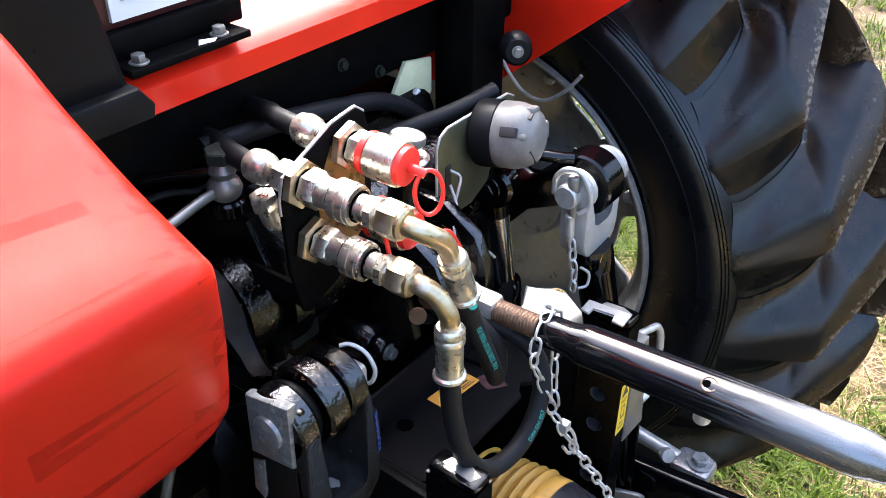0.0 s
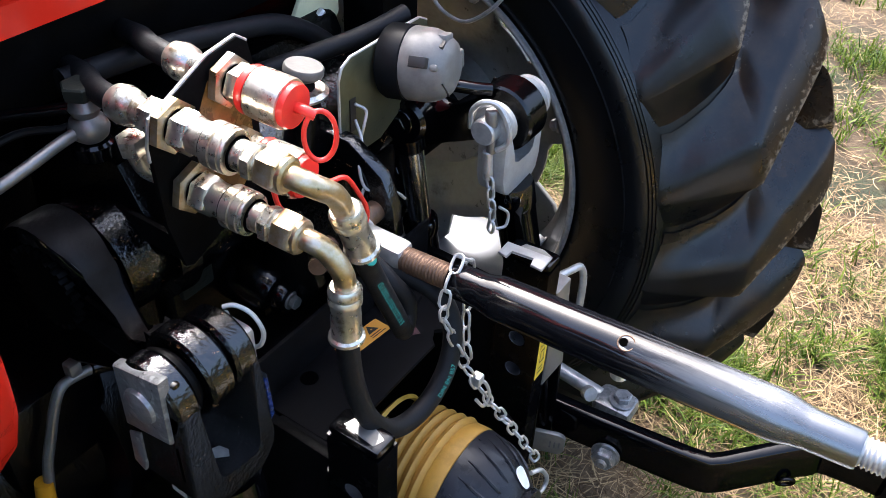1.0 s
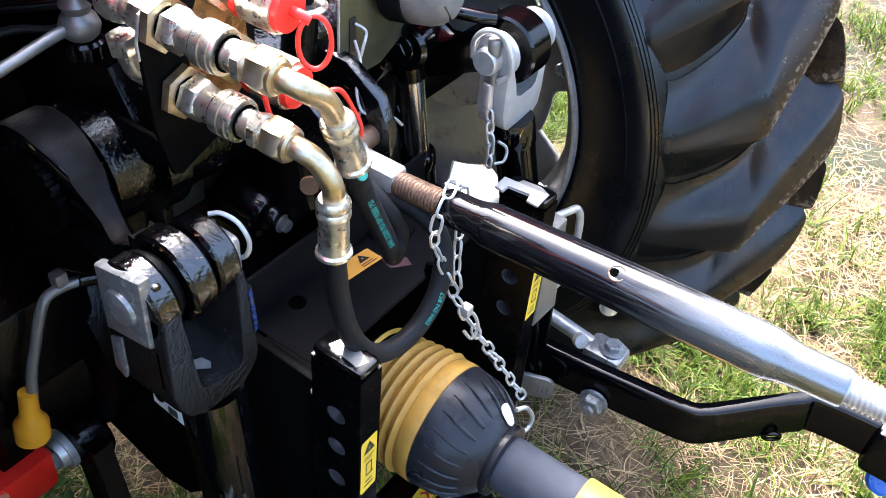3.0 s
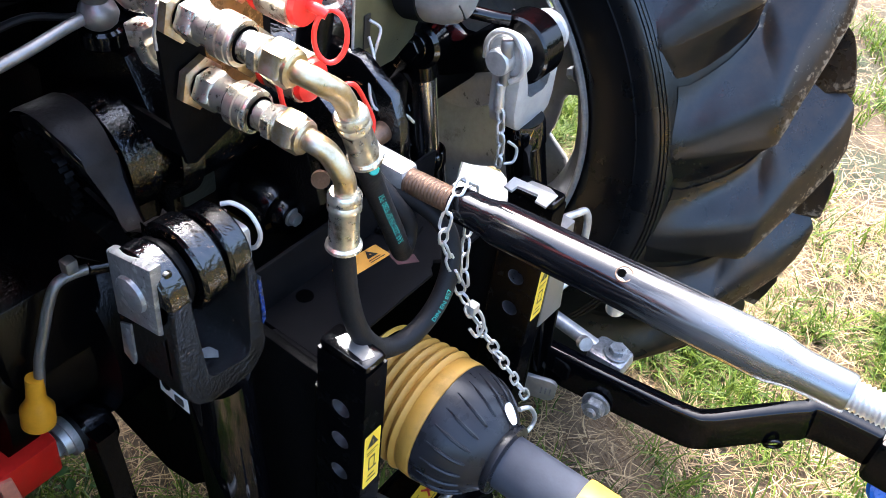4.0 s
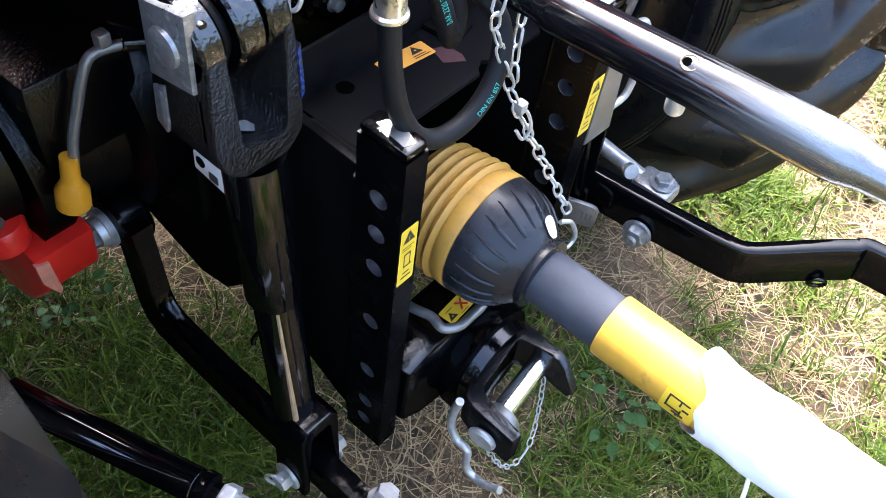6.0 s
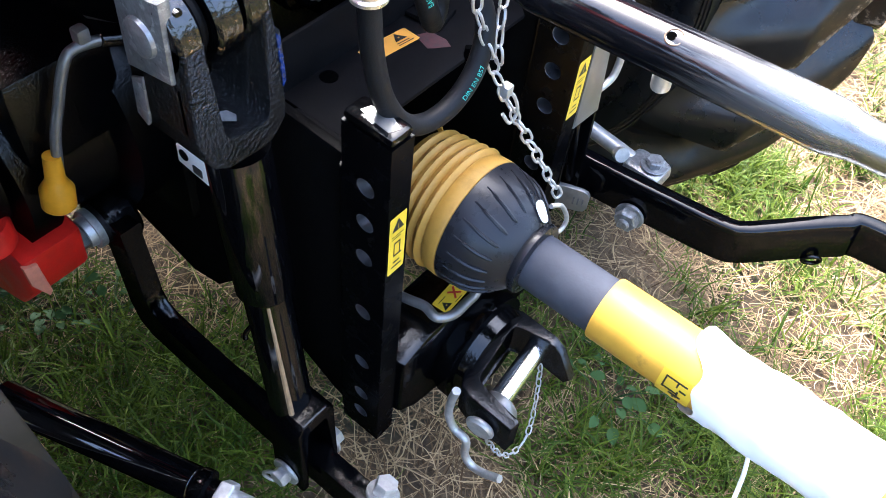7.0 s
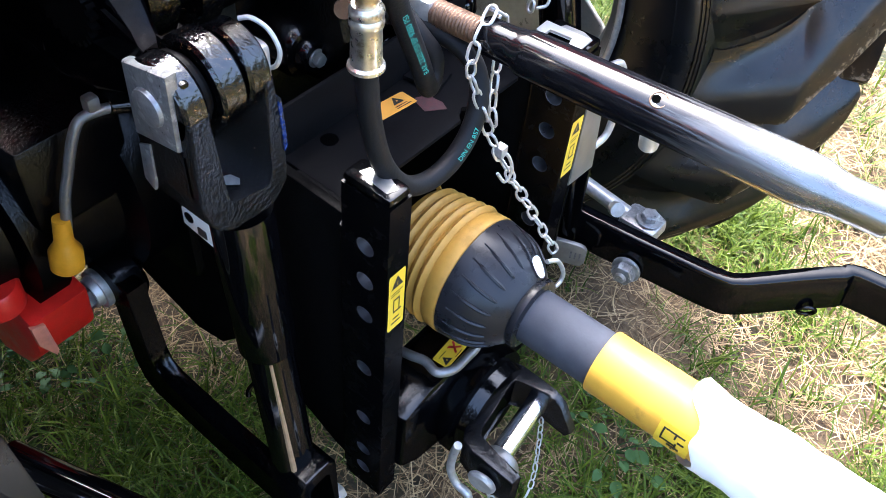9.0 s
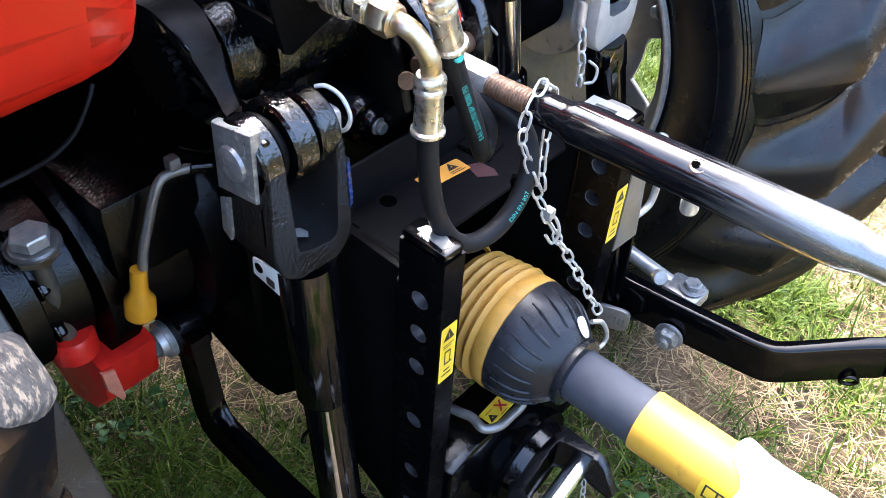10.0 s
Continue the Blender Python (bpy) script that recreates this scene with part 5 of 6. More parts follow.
part("snap_hook", tube([(-0.018, -0.040, 0.868), (-0.008, -0.046, 0.862), (-0.004, -0.052, 0.842), (-0.012, -0.050, 0.828), (-0.020, -0.044, 0.842)], 0.0021, 8), GALV, chain)
part("hook_sleeve", box((-0.024, -0.048, 0.866), (-0.012, -0.036, 0.880), 0.002), GALV, chain)
part("end_loop", tube([(0.025, -0.106, 0.706), (0.042, -0.110, 0.697), (0.058, -0.111, 0.674), (0.071, -0.111, 0.646), (0.062, -0.111, 0.634), (0.040, -0.110, 0.642)], 0.0030, 10), GALV, chain)

# ---- lift arms ----


def arm_outline():
    """Side view of a lift arm in y, z: big splined hub in front, cranked neck, pin boss behind."""
    top_ = arc(0.278, 1.030, 0.067, -40, 142, 16) + [(0.222, 1.060), (0.217, 1.040), (0.206, 1.020), (0.190, 1.011), (0.172, 1.013), (0.150, 1.034), (0.130, 1.062)]
    boss = arc(0.089, 1.041, 0.041, 35, 310, 18)
    low_ = [(0.150, 0.985), (0.190, 0.962), (0.225, 0.955), (0.262, 0.935), (0.310, 0.925), (0.350, 0.938)]
    return top_ + boss + low_


for sx in (-1, 1):
    x0, x1 = (-0.287, -0.240) if sx < 0 else (0.222, 0.262)
    bm = prism(arm_outline(), x0, x1, "x", 0.006)
    for v in bm.verts if sx < 0 else ():      # the neck is thinner than the hub, and the pin end is set outwards
        slim = max(0.0, min(1.0, (0.250 - v.co.y) / 0.05))
        v.co.x += (0.016 if v.co.x < -0.263 else -0.008) * slim - 0.024 * max(0.0, min(1.0, (0.200 - v.co.y) / 0.06))
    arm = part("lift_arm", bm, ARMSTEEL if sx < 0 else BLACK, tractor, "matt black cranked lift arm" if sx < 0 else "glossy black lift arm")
    if sx < 0:      # shade put into the colour: flat sides near black, dusty steel elsewhere
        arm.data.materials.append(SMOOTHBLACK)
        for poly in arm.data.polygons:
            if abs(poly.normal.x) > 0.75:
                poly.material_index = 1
    x0, x1 = (-0.2955, -0.272) if sx < 0 else (x0, x1)
    br_ = 0.0418 if sx < 0 else 0.043
    part("arm_boss", lathe([(0, 0.026), (0, br_ - 0.003), (0.003, br_), (x1 - x0 - 0.001, br_), (x1 - x0 + 0.002, br_ - 0.003), (x1 - x0 + 0.002, 0.026)], (x0 - 0.001, 0.089, 1.041), (1, 0, 0), 40), FORKCAST if sx < 0 else BLACK, arm, "black boss with chipped rusty paint")
    x0, x1 = (-0.287, -0.240) if sx < 0 else (x0, x1)
    teeth = [(0.278 + r * math.cos(2 * math.pi * (k + o) / 24), 1.030 + r * math.sin(2 * math.pi * (k + o) / 24)) for k in range(24) for o, r in ((-0.28, 0.040), (-0.2, 0.046), (0.2, 0.046), (0.28, 0.040))]
    sp = prism(teeth, x0 - 0.003 if sx < 0 else x1 - 0.006, x0 + 0.006 if sx < 0 else x1 + 0.012, "x", 0.0)
    part("splined_shaft", sp, SATIN, arm)
# lift shaft housing between the arms
part("lift_shaft_housing", lathe([(-0.035, 0), (-0.035, 0.064), (-0.004, 0.066), (-0.002, 0.060), (0.013, 0.060), (0.015, 0.076), (0.04, 0.078), (0.045, 0.070), (0.34, 0.070), (0.345, 0.078), (0.39, 0.076), (0.405, 0.066), (0.405, 0)], (-0.2035, 0.280, 1.028), (1, 0, 0), 40), FORKCAST, tractor)
part("housing_step", prism([(0.21, 1.06), (0.25, 1.135), (0.40, 1.15), (0.42, 0.98), (0.25, 0.97)], -0.205, -0.150, "x", 0.012), CAST, tractor)
part("housing_step", prism([(0.24, 1.03), (0.26, 1.115), (0.40, 1.13), (0.42, 0.98), (0.25, 0.97)], -0.135, -0.085, "x", 0.012), CAST, tractor)

# ---- left lift rod ----
lrod = thing("lift_rod", (-0.26, 0.05, 0.44), "black lift rod with a cast fork top and plated pin plate", "lift rod", "lift rods")
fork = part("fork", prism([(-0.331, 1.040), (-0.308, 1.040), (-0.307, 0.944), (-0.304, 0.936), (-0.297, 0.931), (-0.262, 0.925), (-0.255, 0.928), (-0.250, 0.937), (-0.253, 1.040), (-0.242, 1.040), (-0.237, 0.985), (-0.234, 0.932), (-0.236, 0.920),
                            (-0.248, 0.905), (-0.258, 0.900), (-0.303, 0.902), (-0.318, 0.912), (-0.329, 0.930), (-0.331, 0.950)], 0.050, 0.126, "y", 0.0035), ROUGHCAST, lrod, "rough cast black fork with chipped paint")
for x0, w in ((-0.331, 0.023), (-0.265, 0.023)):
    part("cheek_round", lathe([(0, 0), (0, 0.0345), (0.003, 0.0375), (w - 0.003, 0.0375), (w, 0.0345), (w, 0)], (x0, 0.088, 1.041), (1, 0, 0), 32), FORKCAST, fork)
for x0, w, r in ((-0.308, 0.006, 0.034), (-0.302, 0.005, 0.030)):
    part("spacer_ring", lathe([(0, 0), (0, r - 0.002), (0.001, r), (w - 0.001, r), (w, r - 0.002), (w, 0)], (x0, 0.089, 1.041), (1, 0, 0), 32), SATIN, fork, "dull black spacer ring")
# the sky's blue reflection on the tine, put in as a coloured patch
part("sky_glint_patch", prism([(-0.2405, 1.010), (-0.2370, 1.016), (-0.2348, 0.985), (-0.2334, 0.962), (-0.2375, 0.956), (-0.2385, 0.980)], 0.0488, 0.0600, "y", 0.0005), BLUEGLINT, fork, "blue sky reflection painted on the tine")
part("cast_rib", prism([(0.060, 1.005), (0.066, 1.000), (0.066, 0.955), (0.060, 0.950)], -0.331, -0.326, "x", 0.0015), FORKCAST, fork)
part("locking_tab", prism([(0.108, 0.988), (0.124, 0.980), (0.128, 0.938), (0.116, 0.930), (0.111, 0.945)], -0.333, -0.329, "x", 0.001), PLATED, fork, "grey locking tab")
part("floor_scuff", prism([(-0.290, 0.074), (-0.280, 0.064), (-0.275, 0.070), (-0.277, 0.080), (-0.286, 0.084)], 0.9345, 0.9350, "z", 0.0), GALV, fork, "bare scuffed patch")
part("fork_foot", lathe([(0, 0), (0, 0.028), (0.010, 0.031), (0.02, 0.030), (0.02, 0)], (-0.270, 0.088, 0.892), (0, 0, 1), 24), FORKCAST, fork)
top, low = Vector((-0.268, 0.087, 0.880)), Vector((-0.277, 0.030, 0.405))
d = (low - top).normalized()
part("outer_tube", lathe([(0, 0), (0, 0.033), (0.193, 0.033), (0.198, 0.030), (0.198, 0)], top, d, 36), SMOOTHBLACK, lrod, "glossy black tube")
part("inner_tube", lathe([(0, 0), (0, 0.0272), (0.28, 0.0272), (0.28, 0)], top + d * 0.185, d, 32), SMOOTHBLACK, lrod)
part("bare_strip", tube([top + d * 0.200 + Vector((-0.0165, -0.0205, 0)), top + d * 0.432 + Vector((-0.0165, -0.0205, 0))], [0.0022, 0.0042], 8, smooth=False), BROWN, lrod, "brown bare strip along the tube")
TAB_OUT = [(0.133, 0.874), (0.134, 0.851), (0.092, 0.846), (0.090, 0.884)]
tab = part("serial_tab", prism(TAB_OUT, -0.3005, -0.2975, "x", 0.0005), PAPER, lrod, "white metal tab with a dark symbol")
part("tab_mark", lathe([(0, 0), (0, 0.0065), (0.0006, 0.0065), (0.0006, 0)], (-0.3007, 0.123, 0.866), (-1, 0, 0), 14), SATIN, tab)
part("tab_bar", box((-0.3017, 0.099, 0.852), (-0.3006, 0.111, 0.862), 0.0), INK, tab)
yoke = prism([(-0.306, 0.462), (-0.296, 0.478), (-0.256, 0.478), (-0.243, 0.462), (-0.237, 0.305), (-0.247, 0.300), (-0.253, 0.450), (-0.260, 0.458), (-0.288, 0.458), (-0.295, 0.450), (-0.295, 0.300), (-0.306, 0.300)], -0.008, 0.050, "y", 0.004)
part("yoke", yoke, BLACK, lrod, "black folded lower yoke")
part("yoke_bolt", bolt((-0.307, 0.022, 0.330), (-1, 0, 0), 0.014, 0.020, 1.6), GALV, lrod)
part("yoke_nut", bolt((-0.238, 0.012, 0.325), (1, 0, 0), 0.014, 0.020, 1.5), GALV, lrod)
part("side_cotter", tube([(-0.284, 0.066, 0.630), (-0.294, 0.070, 0.623), (-0.301, 0.072, 0.616), (-0.303, 0.072, 0.606)], 0.0032, 8), BLACK, lrod)
pin = part("pin", rod((-0.326, 0.090, 1.040), (-0.228, 0.090, 1.040), 0.0145, 24), GALV, lrod, "plated pivot pin")
pp = prism([(0.061, 1.083), (0.117, 1.070), (0.120, 0.996), (0.064, 1.007)], -0.336, -0.324, "x", 0.003)
pinplate = part("pin_plate", pp, PLATED, lrod, "square plated pin plate")
part("pin_head", lathe([(0, 0), (0, 0.0175), (0.0035, 0.0165), (0.0055, 0.012), (0.006, 0)], (-0.336, 0.090, 1.040), (-1, 0, 0), 28), PLATED, pinplate)
part("plate_spacer", box((-0.324, 0.060, 1.012), (-0.316, 0.112, 1.070), 0.002), BLACK, lrod)
# lynch pin at the far end
ly = thing("lynch_pin", (-0.197, 0.09, 1.04), "plated lynch pin with a sprung wire ring", "lynch pin")
part("pin_body", lathe([(0, 0), (0, 0.006), (0.055, 0.006), (0.06, 0.003), (0.06, 0)], (-0.198, 0.098, 1.075), (0.05, -0.25, -1), 14), GALV, ly)
part("pin_cap", box((-0.208, 0.062, 1.028), (-0.194, 0.098, 1.078), 0.006), GALV, ly)
part("wire_ring", tube([(-0.203, 0.090, 1.092), (-0.196, 0.082, 1.093), (-0.189, 0.070, 1.084), (-0.188, 0.060, 1.068), (-0.193, 0.060, 1.056), (-0.198, 0.068, 1.052)], 0.0022, 8), GALV, ly)

ly.location += Vector((-0.037, 0.0, -0.016))

# ---- left lower link and stabiliser ----
llink = thing("lower_link", (-0.29, 0.2, 0.42), "black flat lower link with a bend near its front eye", "lower link", "lower links")
part("link_bar", prism([(0.378, 0.555), (0.381, 0.500), (0.378, 0.365), (0.366, 0.325), (0.340, 0.307), (0.20, 0.300), (0.0, 0.296), (-0.30, 0.292),
                        (-0.30, 0.360), (0.0, 0.363), (0.20, 0.367), (0.300, 0.372), (0.322, 0.384), (0.332, 0.410), (0.335, 0.555)], -0.284, -0.254, "x", 0.005), BLACK, llink)
part("front_eye", lathe([(-0.022, 0), (-0.022, 0.038), (-0.016, 0.043), (0.016, 0.043), (0.022, 0.038), (0.022, 0)], (-0.262, 0.392, 0.528), (1, 0, 0), 28), BLACK, llink)
part("front_washer", lathe([(0, 0), (0, 0.030), (0.010, 0.030), (0.010, 0.024), (0.020, 0.022), (0.020, 0)], (-0.284, 0.405, 0.515), (-1, 0, 0), 26), GALV, llink)
castle = part("castle_nut", hexagon((-0.304, 0.405, 0.515), (-0.324, 0.405, 0.515), 0.021), GREYSTEEL, llink, "grey castellated nut")
part("stud_end", rod((-0.324, 0.405, 0.515), (-0.334, 0.405, 0.515), 0.0095, 14), GREYSTEEL, castle)
part("rear_bolt", bolt((-0.268, -0.115, 0.392), (0.4, 0, 1), 0.016, 0.026, 1.4), GALV, llink)
stabl = thing("stabiliser_bar", (-0.46, 0.15, 0.43), "black tubular stabiliser with a plated adjusting nut", "stabiliser", "stabilisers")
a, b = Vector((-0.508, 0.315, 0.450)), Vector((-0.425, 0.045, 0.450))
part("bar_tube", rod(a, b, 0.0225, 28), SMOOTHBLACK, stabl)
d = (b - a).normalized()
part("neck", lathe([(0, 0), (0, 0.0225), (0.004, 0.0245), (0.016, 0.0245), (0.018, 0.016), (0.03, 0.016), (0.03, 0)], b, d, 24), BLACK, stabl)
part("lock_nut", hexagon(b + d * 0.030, b + d * 0.048, 0.0225), GALV, stabl)
part("eye_shank", rod(b + d * 0.046, b + d * 0.14, 0.0145, 20), GALV, stabl)
part("wire_clip", ring_torus((-0.322, 0.030, 0.322), (1, 0.5, 0.1), 0.017, 0.0026), GALV, stabl)

# ---- red drop bracket, bolt and lever ----
redb = thing("drop_bracket", (-0.37, 0.45, 0.42), "red cast bracket under the axle with a clamp bolt", "bracket")
part("bracket_block", prism([(0.365, 0.575), (0.372, 0.505), (0.43, 0.43), (0.505, 0.395), (0.560, 0.45), (0.545, 0.545), (0.50, 0.60)], -0.405, -0.318, "x", 0.008), REDCAST, redb)
part("pale_face", prism([(-0.4052, 0.572), (-0.387, 0.566), (-0.383, 0.507), (-0.388, 0.500), (-0.404, 0.535)], 0.3610, 0.3690, "y", 0.001), material("pale_red_facet", (0.62, 0.22, 0.13), 0.5, var=0.2, scale=60, bump=0.1), redb, "pale reddish front face")
part("bracket_arm", box((-0.415, 0.49, 0.47), (-0.36, 0.58, 0.57), 0.012), REDCAST, redb)
part("clamp_ear", lathe([(0, 0.0), (0, 0.026), (0.005, 0.031), (0.034, 0.031), (0.04, 0.027), (0.04, 0)], (-0.413, 0.402, 0.592), (0, 0, 1), 24), REDCAST, redb)
bo = Vector((-0.4155, 0.40, 0.58))
bd = Vector((-0.02, 0.0, 1)).normalized()
part("clamp_stud", rod(bo, bo + bd * 0.215, 0.0115, 18), material("dirty_grey_stud", (0.13, 0.115, 0.085), 0.5, 0.5, var=0.3, scale=60, bump=0.2), redb, "dirty grey clamp stud")
part("clamp_collar", hexagon(bo + bd * 0.192, bo + bd * 0.210, 0.027, turn=0.4), YZINC, redb, "dull golden collar")
part("clamp_washer", rod(bo + bd * 0.210, bo + bd * 0.216, 0.033, 26), GREYSTEEL, redb)
part("clamp_head", hexagon(bo + bd * 0.216, bo + bd * 0.234, 0.024), GALV, redb, "plated bolt head")

lever = thing("control_lever", (-0.34, 0.32, 0.68), "bent grey control lever with a yellow grip", "lever")
part("lever_rod", tube([(-0.336, 0.32, 0.735), (-0.327, 0.32, 0.775), (-0.313, 0.32, 0.810), (-0.302, 0.32, 0.837), (-0.290, 0.32, 0.858), (-0.278, 0.32, 0.864), (-0.255, 0.318, 0.862), (-0.235, 0.315, 0.857)], 0.0062, 14), GREYSTEEL, lever)
part("grip", lathe([(0, 0), (0, 0.016), (0.004, 0.0195), (0.028, 0.0195), (0.040, 0.0125), (0.044, 0.0112), (0.076, 0.0102), (0.076, 0)], (-0.350, 0.322, 0.676), (0.16, 0, 1), 24), GRIPYELLOW, lever, "smooth yellow plastic grip")
part("lever_socket", rod((-0.250, 0.318, 0.861), (-0.222, 0.313, 0.852), 0.0085, 14), BLACK, lever)
part("stop_cap", box((-0.274, 0.314, 0.864), (-0.258, 0.330, 0.884), 0.004), GREYSTEEL, lever)

# ---- right lift rod, cylinder, lower link ----
rrod = thing("lift_rod", (0.25, 0.03, 0.5), "black lift rod with a bright galvanised clevis", "lift rod", "lift rods")
clv = prism([(0.190, 1.052), (0.203, 1.052), (0.205, 1.010), (0.211, 0.990), (0.224, 0.983), (0.254, 0.983), (0.265, 0.990), (0.270, 1.010), (0.271, 1.052), (0.285, 1.052), (0.285, 0.972), (0.281, 0.953), (0.270, 0.944), (0.210, 0.944), (0.198, 0.953), (0.191, 0.975)], 0.060, 0.102, "y", 0.006)
clevis = part("clevis", clv, MATTEZINC, rrod, "bright galvanised clevis")
for x0, w in ((0.189, 0.015), (0.270, 0.015)):
    part("clevis_round", lathe([(0, 0), (0, 0.0245), (0.004, 0.0285), (w - 0.004, 0.0285), (w, 0.0245), (w, 0)], (x0, 0.082, 1.050), (1, 0, 0), 30), MATTEZINC, clevis)
part("clevis_pin", lathe([(0, 0), (0, 0.0145), (0.0025, 0.0165), (0.020, 0.0165), (0.022, 0.0145), (0.11, 0.0145), (0.11, 0)], (0.172, 0.086, 1.046), (1, 0, 0), 26), GALV, rrod)
part("cross_pin", lathe([(0, 0), (0, 0.0065), (0.003, 0.0080), (0.020, 0.0080), (0.023, 0.0062), (0.058, 0.0062), (0.058, 0)], (0.181, 0.080, 1.076), (0.03, -0.05, -1), 16), GREYSTEEL, rrod, "dull steel cross pin")
part("pin_clip", tube([(0.176, 0.104, 1.046), (0.174, 0.102, 1.070), (0.178, 0.090, 1.084), (0.186, 0.074, 1.080), (0.188, 0.060, 1.058), (0.187, 0.058, 1.036), (0.182, 0.070, 1.024)], 0.0036, 8), GALV, rrod)
part("clip_shank", rod((0.180, 0.080, 1.020), (0.182, 0.078, 0.980), 0.0062, 12), GALV, rrod)
rt, rb_ = Vector((0.237, 0.072, 0.948)), Vector((0.285, 0.0, 0.520))
part("rod_tube", lathe([(0, 0), (0, 0.027), (0.006, 0.0285), (0.035, 0.0285), (0.037, 0.027), (0.42, 0.027), (0.42, 0)], rt, rb_ - rt, 30), SMOOTHBLACK, rrod)
cch = thing("clip_chain", (0.18, 0.07, 0.93), "short chain hanging from the clevis pin", "chain")
chain_links([(0.180, 0.074, 0.985), (0.180, 0.070, 0.955), (0.182, 0.066, 0.925), (0.181, 0.068, 0.895)], 0.0020, 0.021, cch, GALV)
part("hook", tube([(0.186, 0.060, 0.942), (0.196, 0.052, 0.930), (0.190, 0.050, 0.915), (0.180, 0.058, 0.912)], 0.002, 8), GALV, cch)

cyl = thing("lift_cylinder", (0.19, 0.18, 0.7), "assist cylinder with a chromed rod and black barrel", "hydraulic cylinder")
ct, cb = Vector((0.155, 0.182, 1.043)), Vector((0.196, 0.176, 0.80))
dd = (cb - ct).normalized()
part("rod_eye", lathe([(-0.018, 0), (-0.018, 0.026), (-0.013, 0.031), (0.013, 0.031), (0.018, 0.026), (0.018, 0)], ct, (1, 0.2, 0), 28), BLACK, cyl)
part("eye_bolt", bolt(ct + Vector((-0.018, 0, 0)), (-1, -0.2, 0), 0.014, 0.012), BLACK, cyl)
part("rod_collar", rod(ct + dd * 0.022, ct + dd * 0.050, 0.0190, 22), BLACK, cyl)
part("chrome_rod", rod(ct + dd * 0.045, ct + dd * 0.19, 0.0158, 22), CHROME, cyl, "chromed piston rod")
part("gland", lathe([(0, 0), (0, 0.021), (0.004, 0.024), (0.022, 0.024), (0.026, 0.022), (0.45, 0.022), (0.45, 0)], ct + dd * 0.172, dd, 28), SMOOTHBLACK, cyl)
part("pivot_arm", tube([(0.155, 0.20, 1.045), (0.19, 0.25, 1.06), (0.22, 0.30, 1.04)], 0.020, 16), BLACK, cyl)
part("pressure_pipe", tube([(0.215, 0.17, 1.09), (0.17, 0.17, 1.092), (0.19, 0.12, 1.088), (0.21, 0.10, 1.083)], 0.008, 10), BLACK, cyl)

rlink = thing("lower_link", (0.29, -0.2, 0.47), "glossy black lower link bent outwards behind its bolt", "lower link", "lower links")
part("link_bar", tube([(0.262, 0.30, 0.515), (0.272, 0.10, 0.518), (0.280, -0.05, 0.522), (0.289, -0.17, 0.527), (0.297, -0.255, 0.531), (0.307, -0.28, 0.533), (0.330, -0.305, 0.536), (0.370, -0.345, 0.541), (0.410, -0.387, 0.545), (0.430, -0.42, 0.547), (0.44, -0.60, 0.55)], 0.02, 20, flat=(0.013, 0.036)), LINKPAINT, rlink, sharp=60)
part("link_bolt", bolt((0.270, -0.126, 0.500), (-1, -0.1, 0), 0.0185, 0.020, 1.25, dome=True), PLATED, rlink, "galvanised nut and stud")
part("ring_lug", ring_torus((0.372, -0.372, 0.512), (0.8, 0.5, 0.3), 0.012, 0.0032), BLACK, rlink)
part("end_block", box((0.405, -0.62, 0.500), (0.475, -0.49, 0.590), 0.012), BLACK, rlink)
stabr = thing("stabiliser_bar", (0.36, -0.1, 0.5), "galvanised stabiliser eye bolted to the lower link", "stabiliser", "stabilisers")
part("eye", box((0.338, -0.130, 0.490), (0.392, -0.062, 0.520), 0.012), PLATED, stabr)
part("eye_bolt", bolt((0.365, -0.105, 0.520), (0, 0, 1), 0.0145, 0.014, 1.5), PLATED, stabr)
part("eye_shank", rod((0.366, -0.07, 0.507), (0.372, 0.03, 0.515), 0.0125, 18), GALV, stabr)
part("bar_tube", rod((0.371, 0.02, 0.515), (0.39, 0.35, 0.52), 0.0225, 24), SMOOTHBLACK, stabr)
part("small_nut", lathe([(0, 0), (0, 0.012), (0.012, 0.012), (0.012, 0)], (0.335, -0.055, 0.535), (-0.5, -0.7, 0.4), 16), GALV, stabr)
knob = thing("blue_knob", (0.46, -0.54, 0.45), "shiny blue plastic knob at the link end", "knob")
part("knob_disc", lathe([(0, 0), (0, 0.020), (0.004, 0.025), (0.014, 0.025), (0.018, 0.020), (0.018, 0)], (0.452, -0.532, 0.462), (-0.6, -0.5, 0.6), 26), BLUE, knob)
part("knob_disc", lathe([(0, 0), (0, 0.016), (0.004, 0.020), (0.014, 0.020), (0.018, 0.016), (0.018, 0)], (0.470, -0.535, 0.505), (-0.6, -0.5, 0.6), 26), BLUE, knob)

# ---- hydraulic couplers ----
valve = thing("coupler_plate", (-0.17, 0.165, 1.07), "black steel plate carrying four hydraulic couplers", "coupler plate")
pl = [(-0.228, 1.20), (-0.222, 1.222), (-0.155, 1.252), (-0.122, 1.257), (-0.110, 1.248), (-0.106, 1.230), (-0.106, 1.11), (-0.150, 1.085), (-0.205, 1.062), (-0.214, 1.066), (-0.226, 1.12)]
part("steel_plate", prism(pl, 0.162, 0.168, "y", 0.0015), SATIN, valve)
